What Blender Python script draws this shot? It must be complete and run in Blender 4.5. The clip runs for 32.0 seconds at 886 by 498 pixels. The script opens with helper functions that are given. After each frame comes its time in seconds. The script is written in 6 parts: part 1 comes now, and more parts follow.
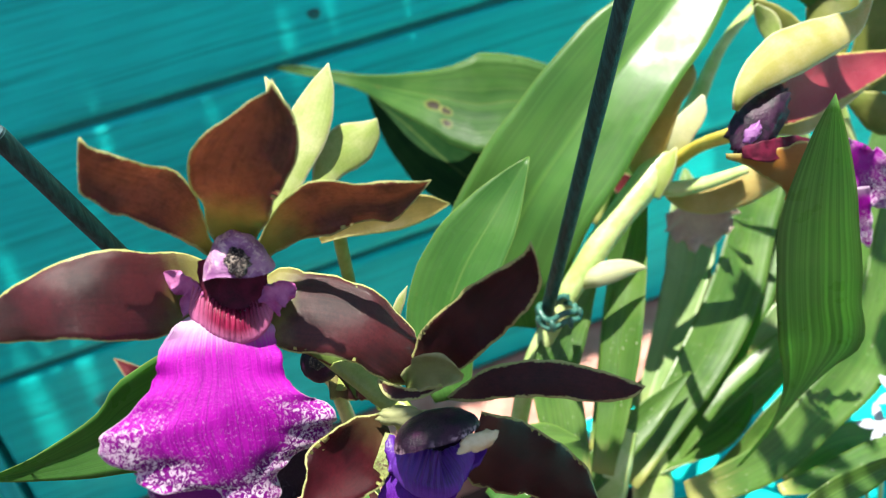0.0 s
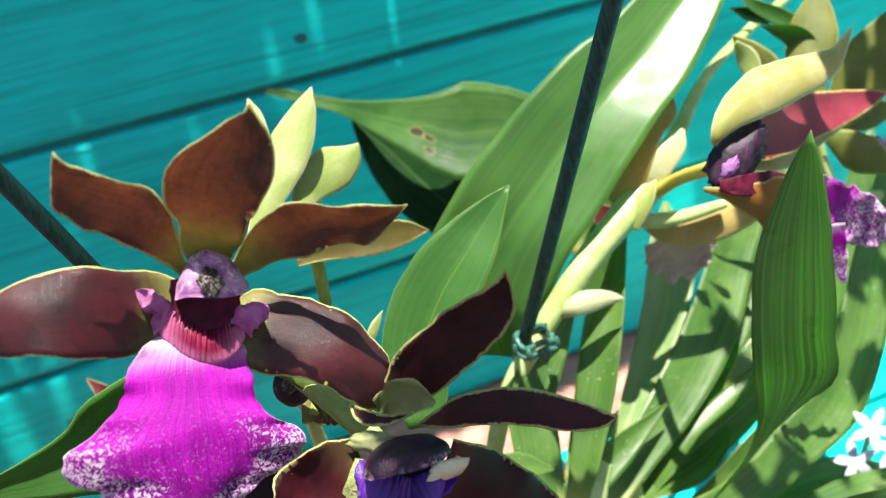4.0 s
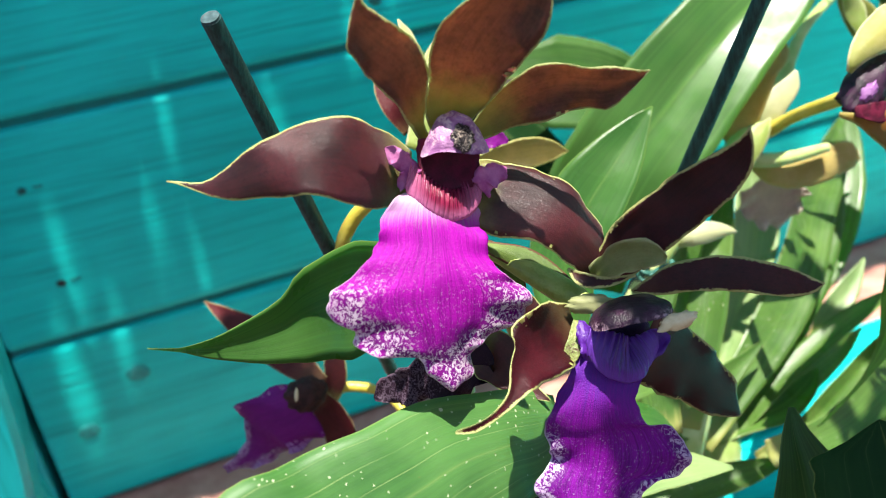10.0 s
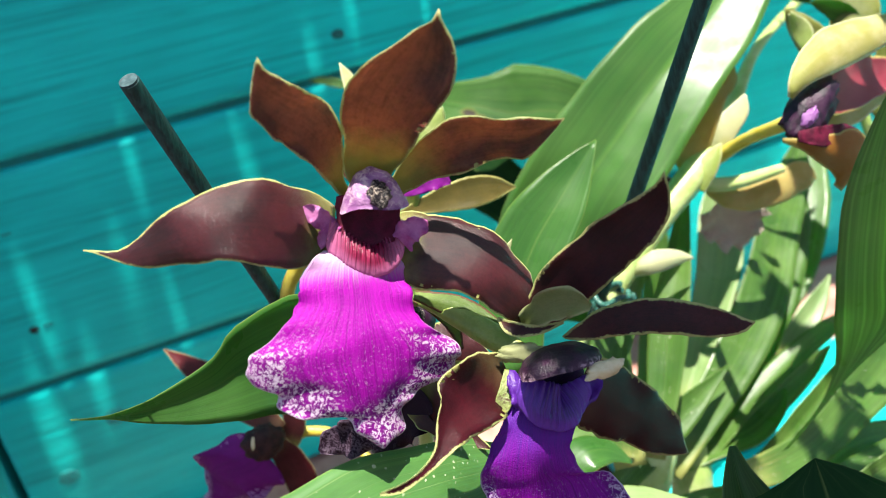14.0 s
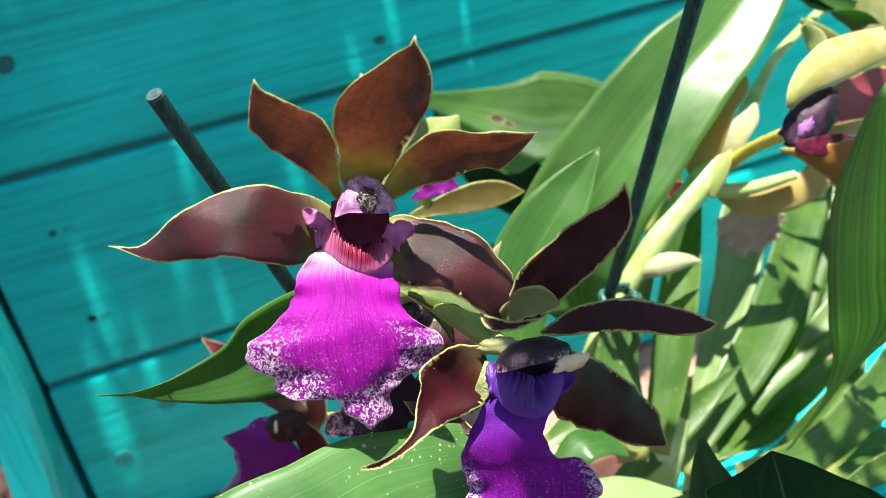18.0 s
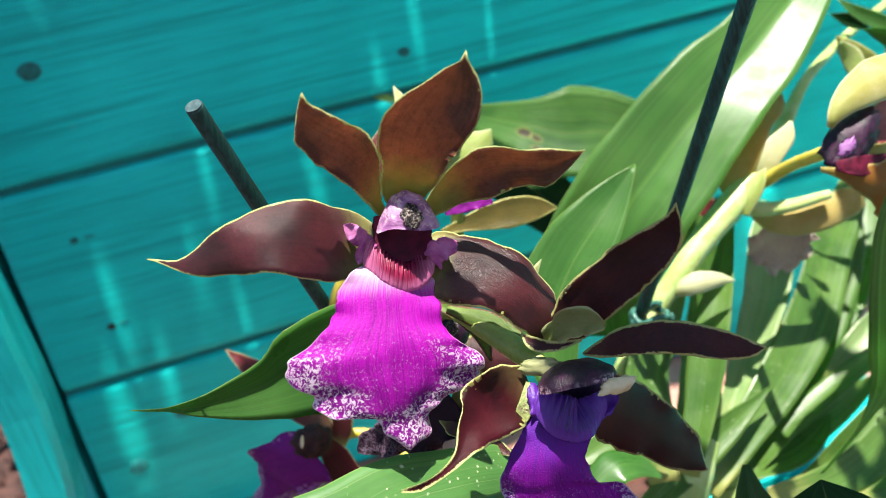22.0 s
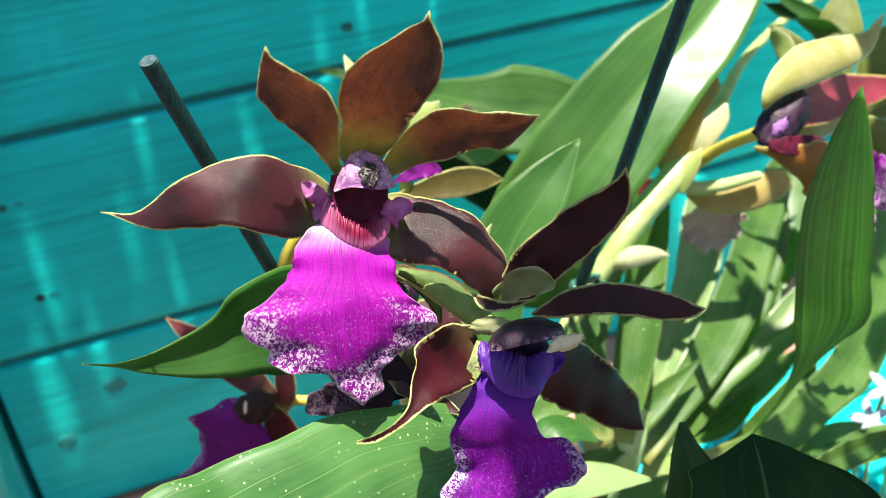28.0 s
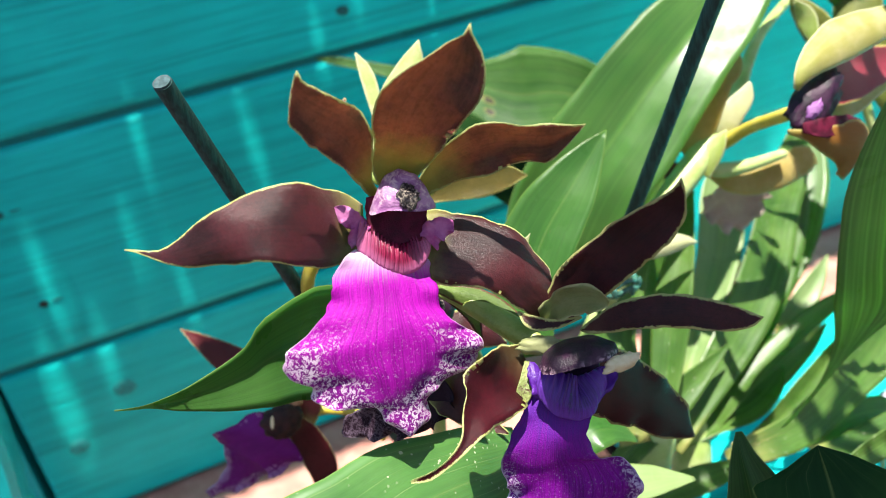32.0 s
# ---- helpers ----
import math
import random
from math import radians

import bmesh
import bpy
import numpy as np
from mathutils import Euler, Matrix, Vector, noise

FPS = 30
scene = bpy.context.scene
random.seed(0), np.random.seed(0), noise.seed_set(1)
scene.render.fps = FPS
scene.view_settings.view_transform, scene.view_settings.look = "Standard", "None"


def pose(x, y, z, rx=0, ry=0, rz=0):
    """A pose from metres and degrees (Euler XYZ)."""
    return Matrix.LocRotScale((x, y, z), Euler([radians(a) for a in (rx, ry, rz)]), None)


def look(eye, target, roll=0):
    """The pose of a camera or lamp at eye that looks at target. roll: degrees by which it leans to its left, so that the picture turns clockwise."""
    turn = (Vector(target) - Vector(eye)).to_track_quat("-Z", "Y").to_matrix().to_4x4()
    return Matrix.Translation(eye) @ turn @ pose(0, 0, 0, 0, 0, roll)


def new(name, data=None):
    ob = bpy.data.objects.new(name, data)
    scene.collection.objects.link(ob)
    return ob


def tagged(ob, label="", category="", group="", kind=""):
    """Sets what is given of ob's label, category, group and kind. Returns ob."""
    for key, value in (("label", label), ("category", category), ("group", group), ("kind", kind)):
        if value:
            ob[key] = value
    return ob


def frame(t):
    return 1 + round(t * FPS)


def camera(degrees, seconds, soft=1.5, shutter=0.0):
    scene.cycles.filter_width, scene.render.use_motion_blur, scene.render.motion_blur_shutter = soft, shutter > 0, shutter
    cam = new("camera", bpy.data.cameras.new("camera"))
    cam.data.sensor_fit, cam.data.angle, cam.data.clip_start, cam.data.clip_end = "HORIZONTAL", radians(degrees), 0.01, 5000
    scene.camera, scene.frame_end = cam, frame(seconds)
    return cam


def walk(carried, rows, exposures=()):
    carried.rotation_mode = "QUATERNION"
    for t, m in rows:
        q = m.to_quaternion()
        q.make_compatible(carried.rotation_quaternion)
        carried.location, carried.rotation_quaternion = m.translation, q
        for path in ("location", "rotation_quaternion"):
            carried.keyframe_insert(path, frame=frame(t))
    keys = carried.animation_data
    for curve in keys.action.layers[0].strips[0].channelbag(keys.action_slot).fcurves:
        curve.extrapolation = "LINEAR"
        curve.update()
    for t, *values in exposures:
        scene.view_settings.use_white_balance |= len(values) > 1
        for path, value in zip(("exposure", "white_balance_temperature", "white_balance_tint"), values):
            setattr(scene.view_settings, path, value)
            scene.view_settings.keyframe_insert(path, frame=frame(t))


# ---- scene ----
cam = camera(54.0, 32.0, soft=0.9)
cam.data.dof.use_dof, cam.data.dof.focus_distance, cam.data.dof.aperture_fstop = True, 0.205, 17.0
ROWS = [
    (0, 0.0021, -0.5339, 0.3903, 62.30, 12.06, -19.44),
    (0.5, 0.0071, -0.5332, 0.3889, 62.34, 12.11, -19.80),
    (1, 0.0050, -0.5335, 0.3869, 62.19, 11.88, -19.73),
    (1.5, 0.0037, -0.5327, 0.3868, 62.96, 11.40, -20.01),
    (2, 0.0046, -0.5354, 0.3925, 63.25, 11.18, -19.86),
    (2.5, 0.0065, -0.5371, 0.3920, 63.70, 11.07, -20.46),
    (4.5, -0.0006, -0.5326, 0.3860, 64.18, 9.77, -19.26),
    (5, -0.0078, -0.5303, 0.3789, 63.72, 9.00, -18.99),
    (5.5, -0.0115, -0.5281, 0.3798, 63.32, 8.89, -19.22),
    (6, -0.0133, -0.5267, 0.3819, 63.21, 8.97, -19.87),
    (6.5, -0.0196, -0.5295, 0.3830, 63.30, 8.88, -20.26),
    (7, -0.0180, -0.5279, 0.3835, 62.82, 9.14, -20.53),
    (7.5, -0.0202, -0.5296, 0.3797, 63.25, 9.11, -20.28),
    (8, -0.0279, -0.5333, 0.3820, 63.61, 8.47, -19.69),
    (8.5, -0.0376, -0.5384, 0.3738, 64.36, 7.87, -19.12),
    (9, -0.0480, -0.5398, 0.3676, 64.67, 7.20, -18.87),
    (9.5, -0.0526, -0.5388, 0.3710, 64.78, 7.67, -19.59),
    (10, -0.0558, -0.5372, 0.3757, 64.61, 8.47, -20.23),
    (10.5, -0.0486, -0.5475, 0.3732, 65.42, 8.89, -20.17),
    (11, -0.0521, -0.5523, 0.3718, 65.17, 9.68, -20.87),
    (11.5, -0.0610, -0.5452, 0.3648, 64.06, 11.46, -22.94),
    (12, -0.0725, -0.5495, 0.3665, 63.64, 12.23, -24.73),
    (12.5, -0.0662, -0.5491, 0.3725, 64.32, 10.88, -24.22),
    (13, -0.0550, -0.5413, 0.3721, 64.81, 9.60, -22.35),
    (13.5, -0.0419, -0.5385, 0.3799, 65.47, 10.32, -21.85),
    (15.5, -0.0345, -0.5451, 0.3784, 65.54, 10.51, -20.08),
    (16, -0.0293, -0.5503, 0.3820, 64.58, 11.16, -19.26),
    (16.5, -0.0303, -0.5569, 0.3804, 64.53, 11.40, -18.37),
    (17, -0.0258, -0.5561, 0.3804, 64.68, 11.66, -18.16),
    (17.5, -0.0202, -0.5595, 0.3826, 65.47, 11.98, -18.02),
    (18, -0.0265, -0.5604, 0.3842, 66.19, 11.48, -17.20),
    (18.5, -0.0246, -0.5575, 0.3854, 66.37, 10.87, -16.77),
    (19, -0.0299, -0.5560, 0.3837, 66.59, 10.42, -16.69),
    (19.5, -0.0261, -0.5540, 0.3877, 66.45, 10.71, -17.07),
    (20, -0.0278, -0.5529, 0.3895, 66.68, 10.65, -17.13),
    (20.5, -0.0328, -0.5517, 0.3900, 66.75, 10.81, -17.15),
    (21, -0.0334, -0.5533, 0.3883, 66.89, 11.18, -16.97),
    (21.5, -0.0331, -0.5549, 0.3887, 66.82, 11.30, -16.55),
    (22, -0.0325, -0.5545, 0.3858, 67.06, 10.94, -16.26),
    (22.5, -0.0296, -0.5520, 0.3838, 66.92, 10.68, -15.78),
    (23, -0.0312, -0.5508, 0.3863, 66.82, 10.09, -15.16),
    (23.5, -0.0352, -0.5472, 0.3876, 66.97, 9.43, -15.57),
    (24, -0.0324, -0.5446, 0.3855, 66.72, 9.36, -16.74),
    (24.5, -0.0320, -0.5497, 0.3819, 66.12, 9.09, -17.34),
    (25, -0.0361, -0.5537, 0.3760, 65.63, 8.06, -17.34),
    (25.5, -0.0403, -0.5566, 0.3721, 65.49, 6.99, -17.29),
    (27.5, -0.0351, -0.5583, 0.3858, 65.44, 8.72, -20.70),
    (28, -0.0405, -0.5587, 0.3829, 65.55, 8.08, -20.07),
    (28.5, -0.0352, -0.5565, 0.3825, 65.15, 8.80, -20.76),
    (29, -0.0388, -0.5617, 0.3837, 65.60, 8.96, -19.86),
    (29.5, -0.0412, -0.5602, 0.3812, 65.99, 9.05, -19.16),
    (30, -0.0410, -0.5525, 0.3844, 65.32, 9.20, -19.88),
    (30.5, -0.0420, -0.5494, 0.3821, 65.03, 8.76, -20.36),
    (31, -0.0411, -0.5508, 0.3765, 64.45, 8.39, -20.70),
    (31.5, -0.0477, -0.5483, 0.3781, 63.65, 8.28, -20.89),
    (32, -0.0450, -0.5410, 0.3912, 63.05, 10.29, -21.82),
]
walk(cam, [(t, pose(x, y, z, rx, ry, rz)) for t, x, y, z, rx, ry, rz in ROWS])

# ---- light: high sun from the camera's side, blue sky ----
SUN = Vector((0.06, -0.16, 0.985)).normalized()
world = bpy.data.worlds.new("sky")
scene.world = world
world.use_nodes = True
sky = world.node_tree.nodes.new("ShaderNodeTexSky")
sky.sky_type = "NISHITA"
sky.sun_disc = False
sky.sun_elevation = math.asin(SUN.z)
sky.sun_rotation = math.atan2(SUN.x, SUN.y)
back = world.node_tree.nodes["Background"]
back.inputs["Strength"].default_value = 0.07
world.node_tree.links.new(sky.outputs[0], back.inputs["Color"])
lamp = bpy.data.lights.new("sun", "SUN")
lamp.energy, lamp.angle, lamp.color = 5.0, radians(0.55), (1.0, 0.95, 0.86)
sun = new("sun", lamp)
sun.matrix_world = look(SUN * 4, (0, 0, 0))
scene.view_settings.exposure = 1.34


# ---- materials ----
class Graph:
    """A small hand for building node materials."""

    def __init__(self, name):
        self.m = bpy.data.materials.new(name)
        self.m.use_nodes = True
        self.t = self.m.node_tree
        self.t.nodes.clear()
        self.out = self.t.nodes.new("ShaderNodeOutputMaterial")

    def put(self, socket, value):
        if isinstance(value, bpy.types.NodeSocket):
            self.t.links.new(value, socket)
        elif isinstance(value, (tuple, list)) and len(value) == 3 and socket.type == "RGBA":
            socket.default_value = (*value, 1)
        else:
            socket.default_value = value

    def node(self, kind, **inputs):
        n = self.t.nodes.new("ShaderNode" + kind)
        for k, v in inputs.items():
            self.put(n.inputs[k.replace("_", " ")], v)
        return n

    def math(self, op, a, b=0.0, c=0.0):
        n = self.t.nodes.new("ShaderNodeMath")
        n.operation = op
        for i, v in enumerate((a, b, c)):
            self.put(n.inputs[i], v)
        return n.outputs[0]

    def step(self, x, lo, hi, a=0.0, b=1.0):
        n = self.t.nodes.new("ShaderNodeMapRange")
        n.interpolation_type = "SMOOTHSTEP"
        for i, v in enumerate((x, lo, hi, a, b)):
            self.put(n.inputs[i], v)
        return n.outputs[0]

    def mix(self, fac, a, b, mode="MIX"):
        n = self.t.nodes.new("ShaderNodeMix")
        n.data_type, n.blend_type = "RGBA", mode
        self.put(n.inputs[0], fac), self.put(n.inputs[6], a), self.put(n.inputs[7], b)
        return n.outputs[2]

    def uv(self, layer):
        n = self.t.nodes.new("ShaderNodeUVMap")
        n.uv_map = layer
        s = self.t.nodes.new("ShaderNodeSeparateXYZ")
        self.t.links.new(n.outputs[0], s.inputs[0])
        return s.outputs[0], s.outputs[1]

    def xyz(self, x=0.0, y=0.0, z=0.0):
        n = self.t.nodes.new("ShaderNodeCombineXYZ")
        for i, v in enumerate((x, y, z)):
            self.put(n.inputs[i], v)
        return n.outputs[0]

    def place(self):
        return self.t.nodes.new("ShaderNodeTexCoord").outputs["Object"]

    def scaled(self, vec, s):
        n = self.t.nodes.new("ShaderNodeVectorMath")
        n.operation = "MULTIPLY"
        self.put(n.inputs[0], vec)
        n.inputs[1].default_value = s
        return n.outputs[0]

    def noise(self, vec, scale, detail=3.0, rough=0.55, twist=0.0):
        n = self.node("TexNoise", Scale=scale, Detail=detail, Roughness=rough, Distortion=twist)
        self.put(n.inputs["Vector"], vec)
        return n.outputs[0]

    def cells(self, vec, scale, feature="F1"):
        n = self.t.nodes.new("ShaderNodeTexVoronoi")
        n.feature = feature
        self.put(n.inputs["Vector"], vec)
        n.inputs["Scale"].default_value = scale
        return n.outputs["Distance"]

    def random(self):
        return self.t.nodes.new("ShaderNodeObjectInfo").outputs["Random"]

    def bump(self, height, strength, distance):
        n = self.node("Bump", Strength=strength, Distance=distance, Height=height)
        return n.outputs[0]

    def finish(self, color, rough=0.5, normal=None, spec=0.5, thin=0.0, glow=None, sheen=0.0):
        """thin: share of light that passes through, tinted by glow."""
        b = self.node("BsdfPrincipled", Base_Color=color, Roughness=rough)
        self.put(b.inputs["Specular IOR Level"], spec)
        if sheen:
            b.inputs["Sheen Weight"].default_value = sheen
            b.inputs["Sheen Roughness"].default_value = 0.35
            b.inputs["Sheen Tint"].default_value = (1.0, 0.62, 0.58, 1)
        if normal is not None:
            self.put(b.inputs["Normal"], normal)
        last = b.outputs[0]
        if thin:
            t = self.node("BsdfTranslucent", Color=glow if glow is not None else color)
            if normal is not None:
                self.put(t.inputs["Normal"], normal)
            s = self.t.nodes.new("ShaderNodeMixShader")
            s.inputs[0].default_value = thin
            self.t.links.new(last, s.inputs[1]), self.t.links.new(t.outputs[0], s.inputs[2])
            last = s.outputs[0]
        self.t.links.new(last, self.out.inputs[0])
        return self.m


def petal_material(name, deep, warm, rim, base, thin, glow, rim_width=0.07, velvet=0.0, spec=0.45, flush=0.24):
    """Velvety orchid tepal: two mottled tones, a ragged pale rim and a pale base, a grain of glistening cells."""
    g = Graph(name)
    p = g.place()
    u, v = g.uv("UVMap")
    e, s = g.uv("edge")
    tone = g.step(g.noise(p, 90, 4, 0.6), 0.35, 0.68)
    streak = g.noise(g.xyz(g.math("MULTIPLY", u, 26.0), g.math("MULTIPLY", v, 2.0)), 1.0, 3)
    col = g.mix(tone, deep, warm)
    col = g.mix(g.math("MULTIPLY", g.step(streak, 0.42, 0.75), 0.4), col, warm)
    col = g.mix(g.step(g.cells(p, 900), 0.02, 0.14, 0.35, 0.0), col, warm)
    col = g.mix(g.step(g.noise(p, 1700, 4, 0.7), 0.46, 0.60, 0.0, 0.55), col, deep)
    wobble = g.math("ADD", g.math("MULTIPLY", g.math("SUBTRACT", g.noise(p, 420, 3), 0.5), rim_width * 1.6), g.math("MULTIPLY", g.math("SUBTRACT", g.noise(p, 2100, 2), 0.5), rim_width * 1.3))
    ragged = g.math("ADD", e, wobble)
    green_base = g.step(g.math("ADD", v, g.math("MULTIPLY", g.math("SUBTRACT", g.noise(p, 300, 3), 0.5), 0.16)), 0.02, flush, 1.0, 0.0)
    col = g.mix(green_base, col, base)
    edge = g.step(ragged, rim_width * 0.5, rim_width * 1.05, 1.0, 0.0)
    col = g.mix(edge, col, rim)
    grain = g.cells(p, 6500)
    h = g.math("ADD", g.math("MULTIPLY", grain, 1.0), g.math("ADD", g.math("MULTIPLY", g.noise(p, 2600, 3, 0.6), 0.4), g.math("MULTIPLY", streak, 0.8)))
    bump = g.bump(h, 0.42, 0.0002)
    mottle = g.math("ADD", g.math("MULTIPLY", g.noise(p, 420, 6, 0.85), 0.8), g.math("MULTIPLY", streak, 0.3))
    tint = g.mix(edge, g.mix(g.step(mottle, 0.40, 0.64), g.mix(0.45, glow, deep), glow), rim)
    tint = g.mix(g.math("MULTIPLY", green_base, 0.8), tint, base)
    gloss = g.step(g.noise(p, 4000, 2), 0.35, 0.65, 0.28, 0.50)
    return g.finish(col, gloss, bump, spec, thin, tint, sheen=velvet)


def lip_material(name, deep, bright, white, spots=1.0, throat=True, reach=1.7, neck=None):
    """Orchid lip: fanned stripes, a white throat and white flecks that crowd to the margin."""
    g = Graph(name)
    p = g.place()
    u, v = g.uv("UVMap")
    e, s = g.uv("edge")
    fan = g.noise(g.xyz(g.math("MULTIPLY", u, 95.0), g.math("MULTIPLY", v, 2.2)), 1.0, 3, 0.6, 0.3)
    col = g.mix(g.step(fan, 0.30, 0.62), g.mix(0.5, bright, deep), bright)
    col = g.mix(g.step(g.noise(p, 110, 3), 0.42, 0.7, 0.0, 0.25), col, deep)
    fleck = g.noise(p, 1050, 3, 0.62, 1.3)
    near = g.math("ADD", g.step(e, 0.0, reach, 1.0, 0.0), g.math("MULTIPLY", g.math("SUBTRACT", g.noise(p, 180, 2), 0.5), 0.9))
    skirt = g.math("MULTIPLY", g.step(v, 0.3, 0.6), g.step(near, 0.12, 0.72))
    col = g.mix(g.math("MULTIPLY", skirt, 0.6), col, deep)
    col = g.mix(g.math("MULTIPLY", g.step(v, 0.42, 0.8), g.step(g.noise(p, 260, 4, 0.7), 0.40, 0.62, 0.0, 0.35)), col, deep)
    col = g.mix(g.math("MULTIPLY", g.math("MULTIPLY", g.step(g.math("ADD", fleck, g.math("MULTIPLY", skirt, 0.075)), 0.575, 0.615), skirt), spots), col, white)
    col = g.mix(g.step(g.cells(p, 2600), 0.03, 0.13, 0.24 * spots, 0.0), col, white)
    col = g.mix(g.math("MULTIPLY", g.step(g.noise(p, 1900, 3, 0.7, 0.8), 0.60, 0.68, 0.0, 0.40 * spots), g.step(v, 0.2, 0.6)), col, white)
    rim = g.math("MULTIPLY", g.step(g.math("ADD", e, g.math("MULTIPLY", g.math("SUBTRACT", g.noise(p, 420, 2), 0.5), 0.3)), 0.04, 0.40, 1.0, 0.0), g.step(v, 0.45, 0.62))
    col = g.mix(g.math("MULTIPLY", rim, 0.55), col, bright)
    col = g.mix(g.math("MULTIPLY", g.math("MULTIPLY", rim, g.step(fleck, 0.46, 0.53)), spots), col, white)
    if throat:
        t = g.math("ADD", v, g.math("MULTIPLY", g.math("SUBTRACT", fan, 0.5), 0.15))
        col = g.mix(g.step(t, 0.0, 0.20, 0.75, 0.0), col, white)
    col = g.mix(g.math("MULTIPLY", g.step(e, 0.01, 0.045, 0.75 * spots, 0.0), g.step(v, 0.3, 0.5)), col, white)
    if neck:
        col = g.mix(g.step(g.math("ADD", v, g.math("MULTIPLY", g.math("SUBTRACT", fan, 0.5), 0.3)), 0.12, 0.42, 0.9, 0.0), col, neck)
    h = g.math("ADD", g.math("MULTIPLY", fan, 0.9), g.math("MULTIPLY", g.noise(p, 2600, 3, 0.7), 1.3))
    return g.finish(col, g.step(g.noise(p, 3800, 2), 0.35, 0.65, 0.36, 0.6), g.bump(h, 0.42, 0.0005), 0.24, 0.28, col)


def leaf_material(name, dark, light, glow, vein=0.22, flecks=0.0, rough=0.34, spec=0.5, thin=0.3, veins=0.06, relief=0.12, pale_base=0.0, spots=(), wide=0.043, long=0.14):
    """Strap leaf: parallel veins, a paler midrib, blotches, and flecks or brown rot where asked."""
    g = Graph(name)
    p = g.place()
    u, v = g.uv("UVMap")
    e, s = g.uv("edge")
    r = g.random()
    blotch = g.noise(p, 38, 4)
    stripe = g.noise(g.xyz(g.math("MULTIPLY", u, 22.0), g.math("MULTIPLY", v, 0.8), g.math("MULTIPLY", r, 40.0)), 1.0, 3, 0.6)
    col = g.mix(g.step(blotch, 0.3, 0.72), dark, light)
    col = g.mix(g.math("MULTIPLY", g.step(stripe, 0.35, 0.8), vein), col, light)
    col = g.mix(g.math("MULTIPLY", r, 0.45), col, g.mix(0.5, dark, light))
    rib = g.step(g.math("ABSOLUTE", g.math("SUBTRACT", u, 0.5)), 0.0, 0.02, 0.16, 0.0)
    col = g.mix(rib, col, (0.34, 0.46, 0.12))
    lines = g.math("ABSOLUTE", g.math("SUBTRACT", g.math("FRACT", g.math("MULTIPLY", u, 7.0)), 0.5))
    fade = g.step(g.noise(g.xyz(g.math("MULTIPLY", u, 9.0), g.math("MULTIPLY", v, 5.0), r), 1.0, 2), 0.35, 0.65, 0.15, 1.0)
    col = g.mix(g.math("MULTIPLY", g.step(lines, 0.0, 0.035, veins, 0.0), fade), col, (0.46, 0.58, 0.22))
    if pale_base:
        b = g.math("ADD", v, g.math("MULTIPLY", g.math("SUBTRACT", stripe, 0.5), 0.25))
        col = g.mix(g.step(b, 0.0, pale_base, 0.85, 0.0), col, (0.52, 0.50, 0.16))
    if flecks:
        f = g.math("ADD", g.cells(p, 210), g.math("MULTIPLY", g.noise(p, 1100, 3), 0.3))
        gate = g.step(g.noise(p, 60, 2), 0.42, 0.52)
        col = g.mix(g.math("MULTIPLY", g.step(f, 0.21, 0.26, flecks, 0.0), gate), col, (0.66, 0.70, 0.46))
        f = g.math("ADD", g.cells(p, 480), g.math("MULTIPLY", g.noise(p, 2000, 2), 0.3))
        col = g.mix(g.math("MULTIPLY", g.step(f, 0.26, 0.31, flecks, 0.0), g.step(g.noise(p, 85, 2), 0.44, 0.54)), col, (0.60, 0.66, 0.42))
    for x, y, size in spots:
        a, b = g.math("MULTIPLY", g.math("SUBTRACT", u, x), wide), g.math("MULTIPLY", g.math("SUBTRACT", v, y), long)
        d = g.math("SQRT", g.math("ADD", g.math("MULTIPLY", a, a), g.math("MULTIPLY", b, b)))
        d = g.math("ADD", d, g.math("MULTIPLY", g.math("SUBTRACT", g.noise(p, 260, 3), 0.5), size * 1.4))
        col = g.mix(g.step(d, size * 0.9, size * 1.5, 0.5, 0.0), col, (0.24, 0.24, 0.05))
        col = g.mix(g.step(d, size * 0.7, size, 0.95, 0.0), col, (0.022, 0.010, 0.010))
    col = g.mix(g.step(g.cells(p, 240), 0.02, 0.07, 0.5, 0.0), col, (0.20, 0.13, 0.05))
    col = g.mix(g.step(e, 0.0, 0.04, 0.4, 0.0), col, (0.32, 0.42, 0.10))
    h = g.math("ADD", stripe, g.math("MULTIPLY", g.noise(p, 700, 3), 0.25))
    gloss = g.step(g.noise(p, 90, 3), 0.3, 0.7, rough - 0.08, rough + 0.12)
    glow = g.mix(g.math("MULTIPLY", g.step(stripe, 0.33, 0.72), min(1.0, 0.5 + vein)), g.mix(0.55, glow, dark), glow)
    return g.finish(col, gloss, g.bump(h, relief, 0.0006), spec, thin, glow)


def callus_material(name, deep, mid, pale):
    """Fleshy ridged collar: deep in the middle, paler to its ends and lower rim."""
    g = Graph(name)
    p = g.place()
    u, v = g.uv("UVMap")
    end = g.step(g.math("ABSOLUTE", g.math("SUBTRACT", v, 0.5)), 0.12, 0.5)
    ribs = g.noise(g.xyz(g.math("MULTIPLY", v, 70.0), g.math("MULTIPLY", u, 1.5)), 1.0, 2)
    col = g.mix(g.step(ribs, 0.35, 0.65), deep, mid)
    col = g.mix(g.math("MULTIPLY", end, 0.8), col, pale)
    col = g.mix(g.step(g.math("ADD", u, g.math("MULTIPLY", ribs, 0.2)), 0.62, 1.05, 0.0, 0.9), col, pale)
    h = g.math("ADD", ribs, g.math("MULTIPLY", g.noise(p, 1800, 2), 0.4))
    return g.finish(col, 0.38, g.bump(h, 0.45, 0.0006), 0.5, 0.2, mid)


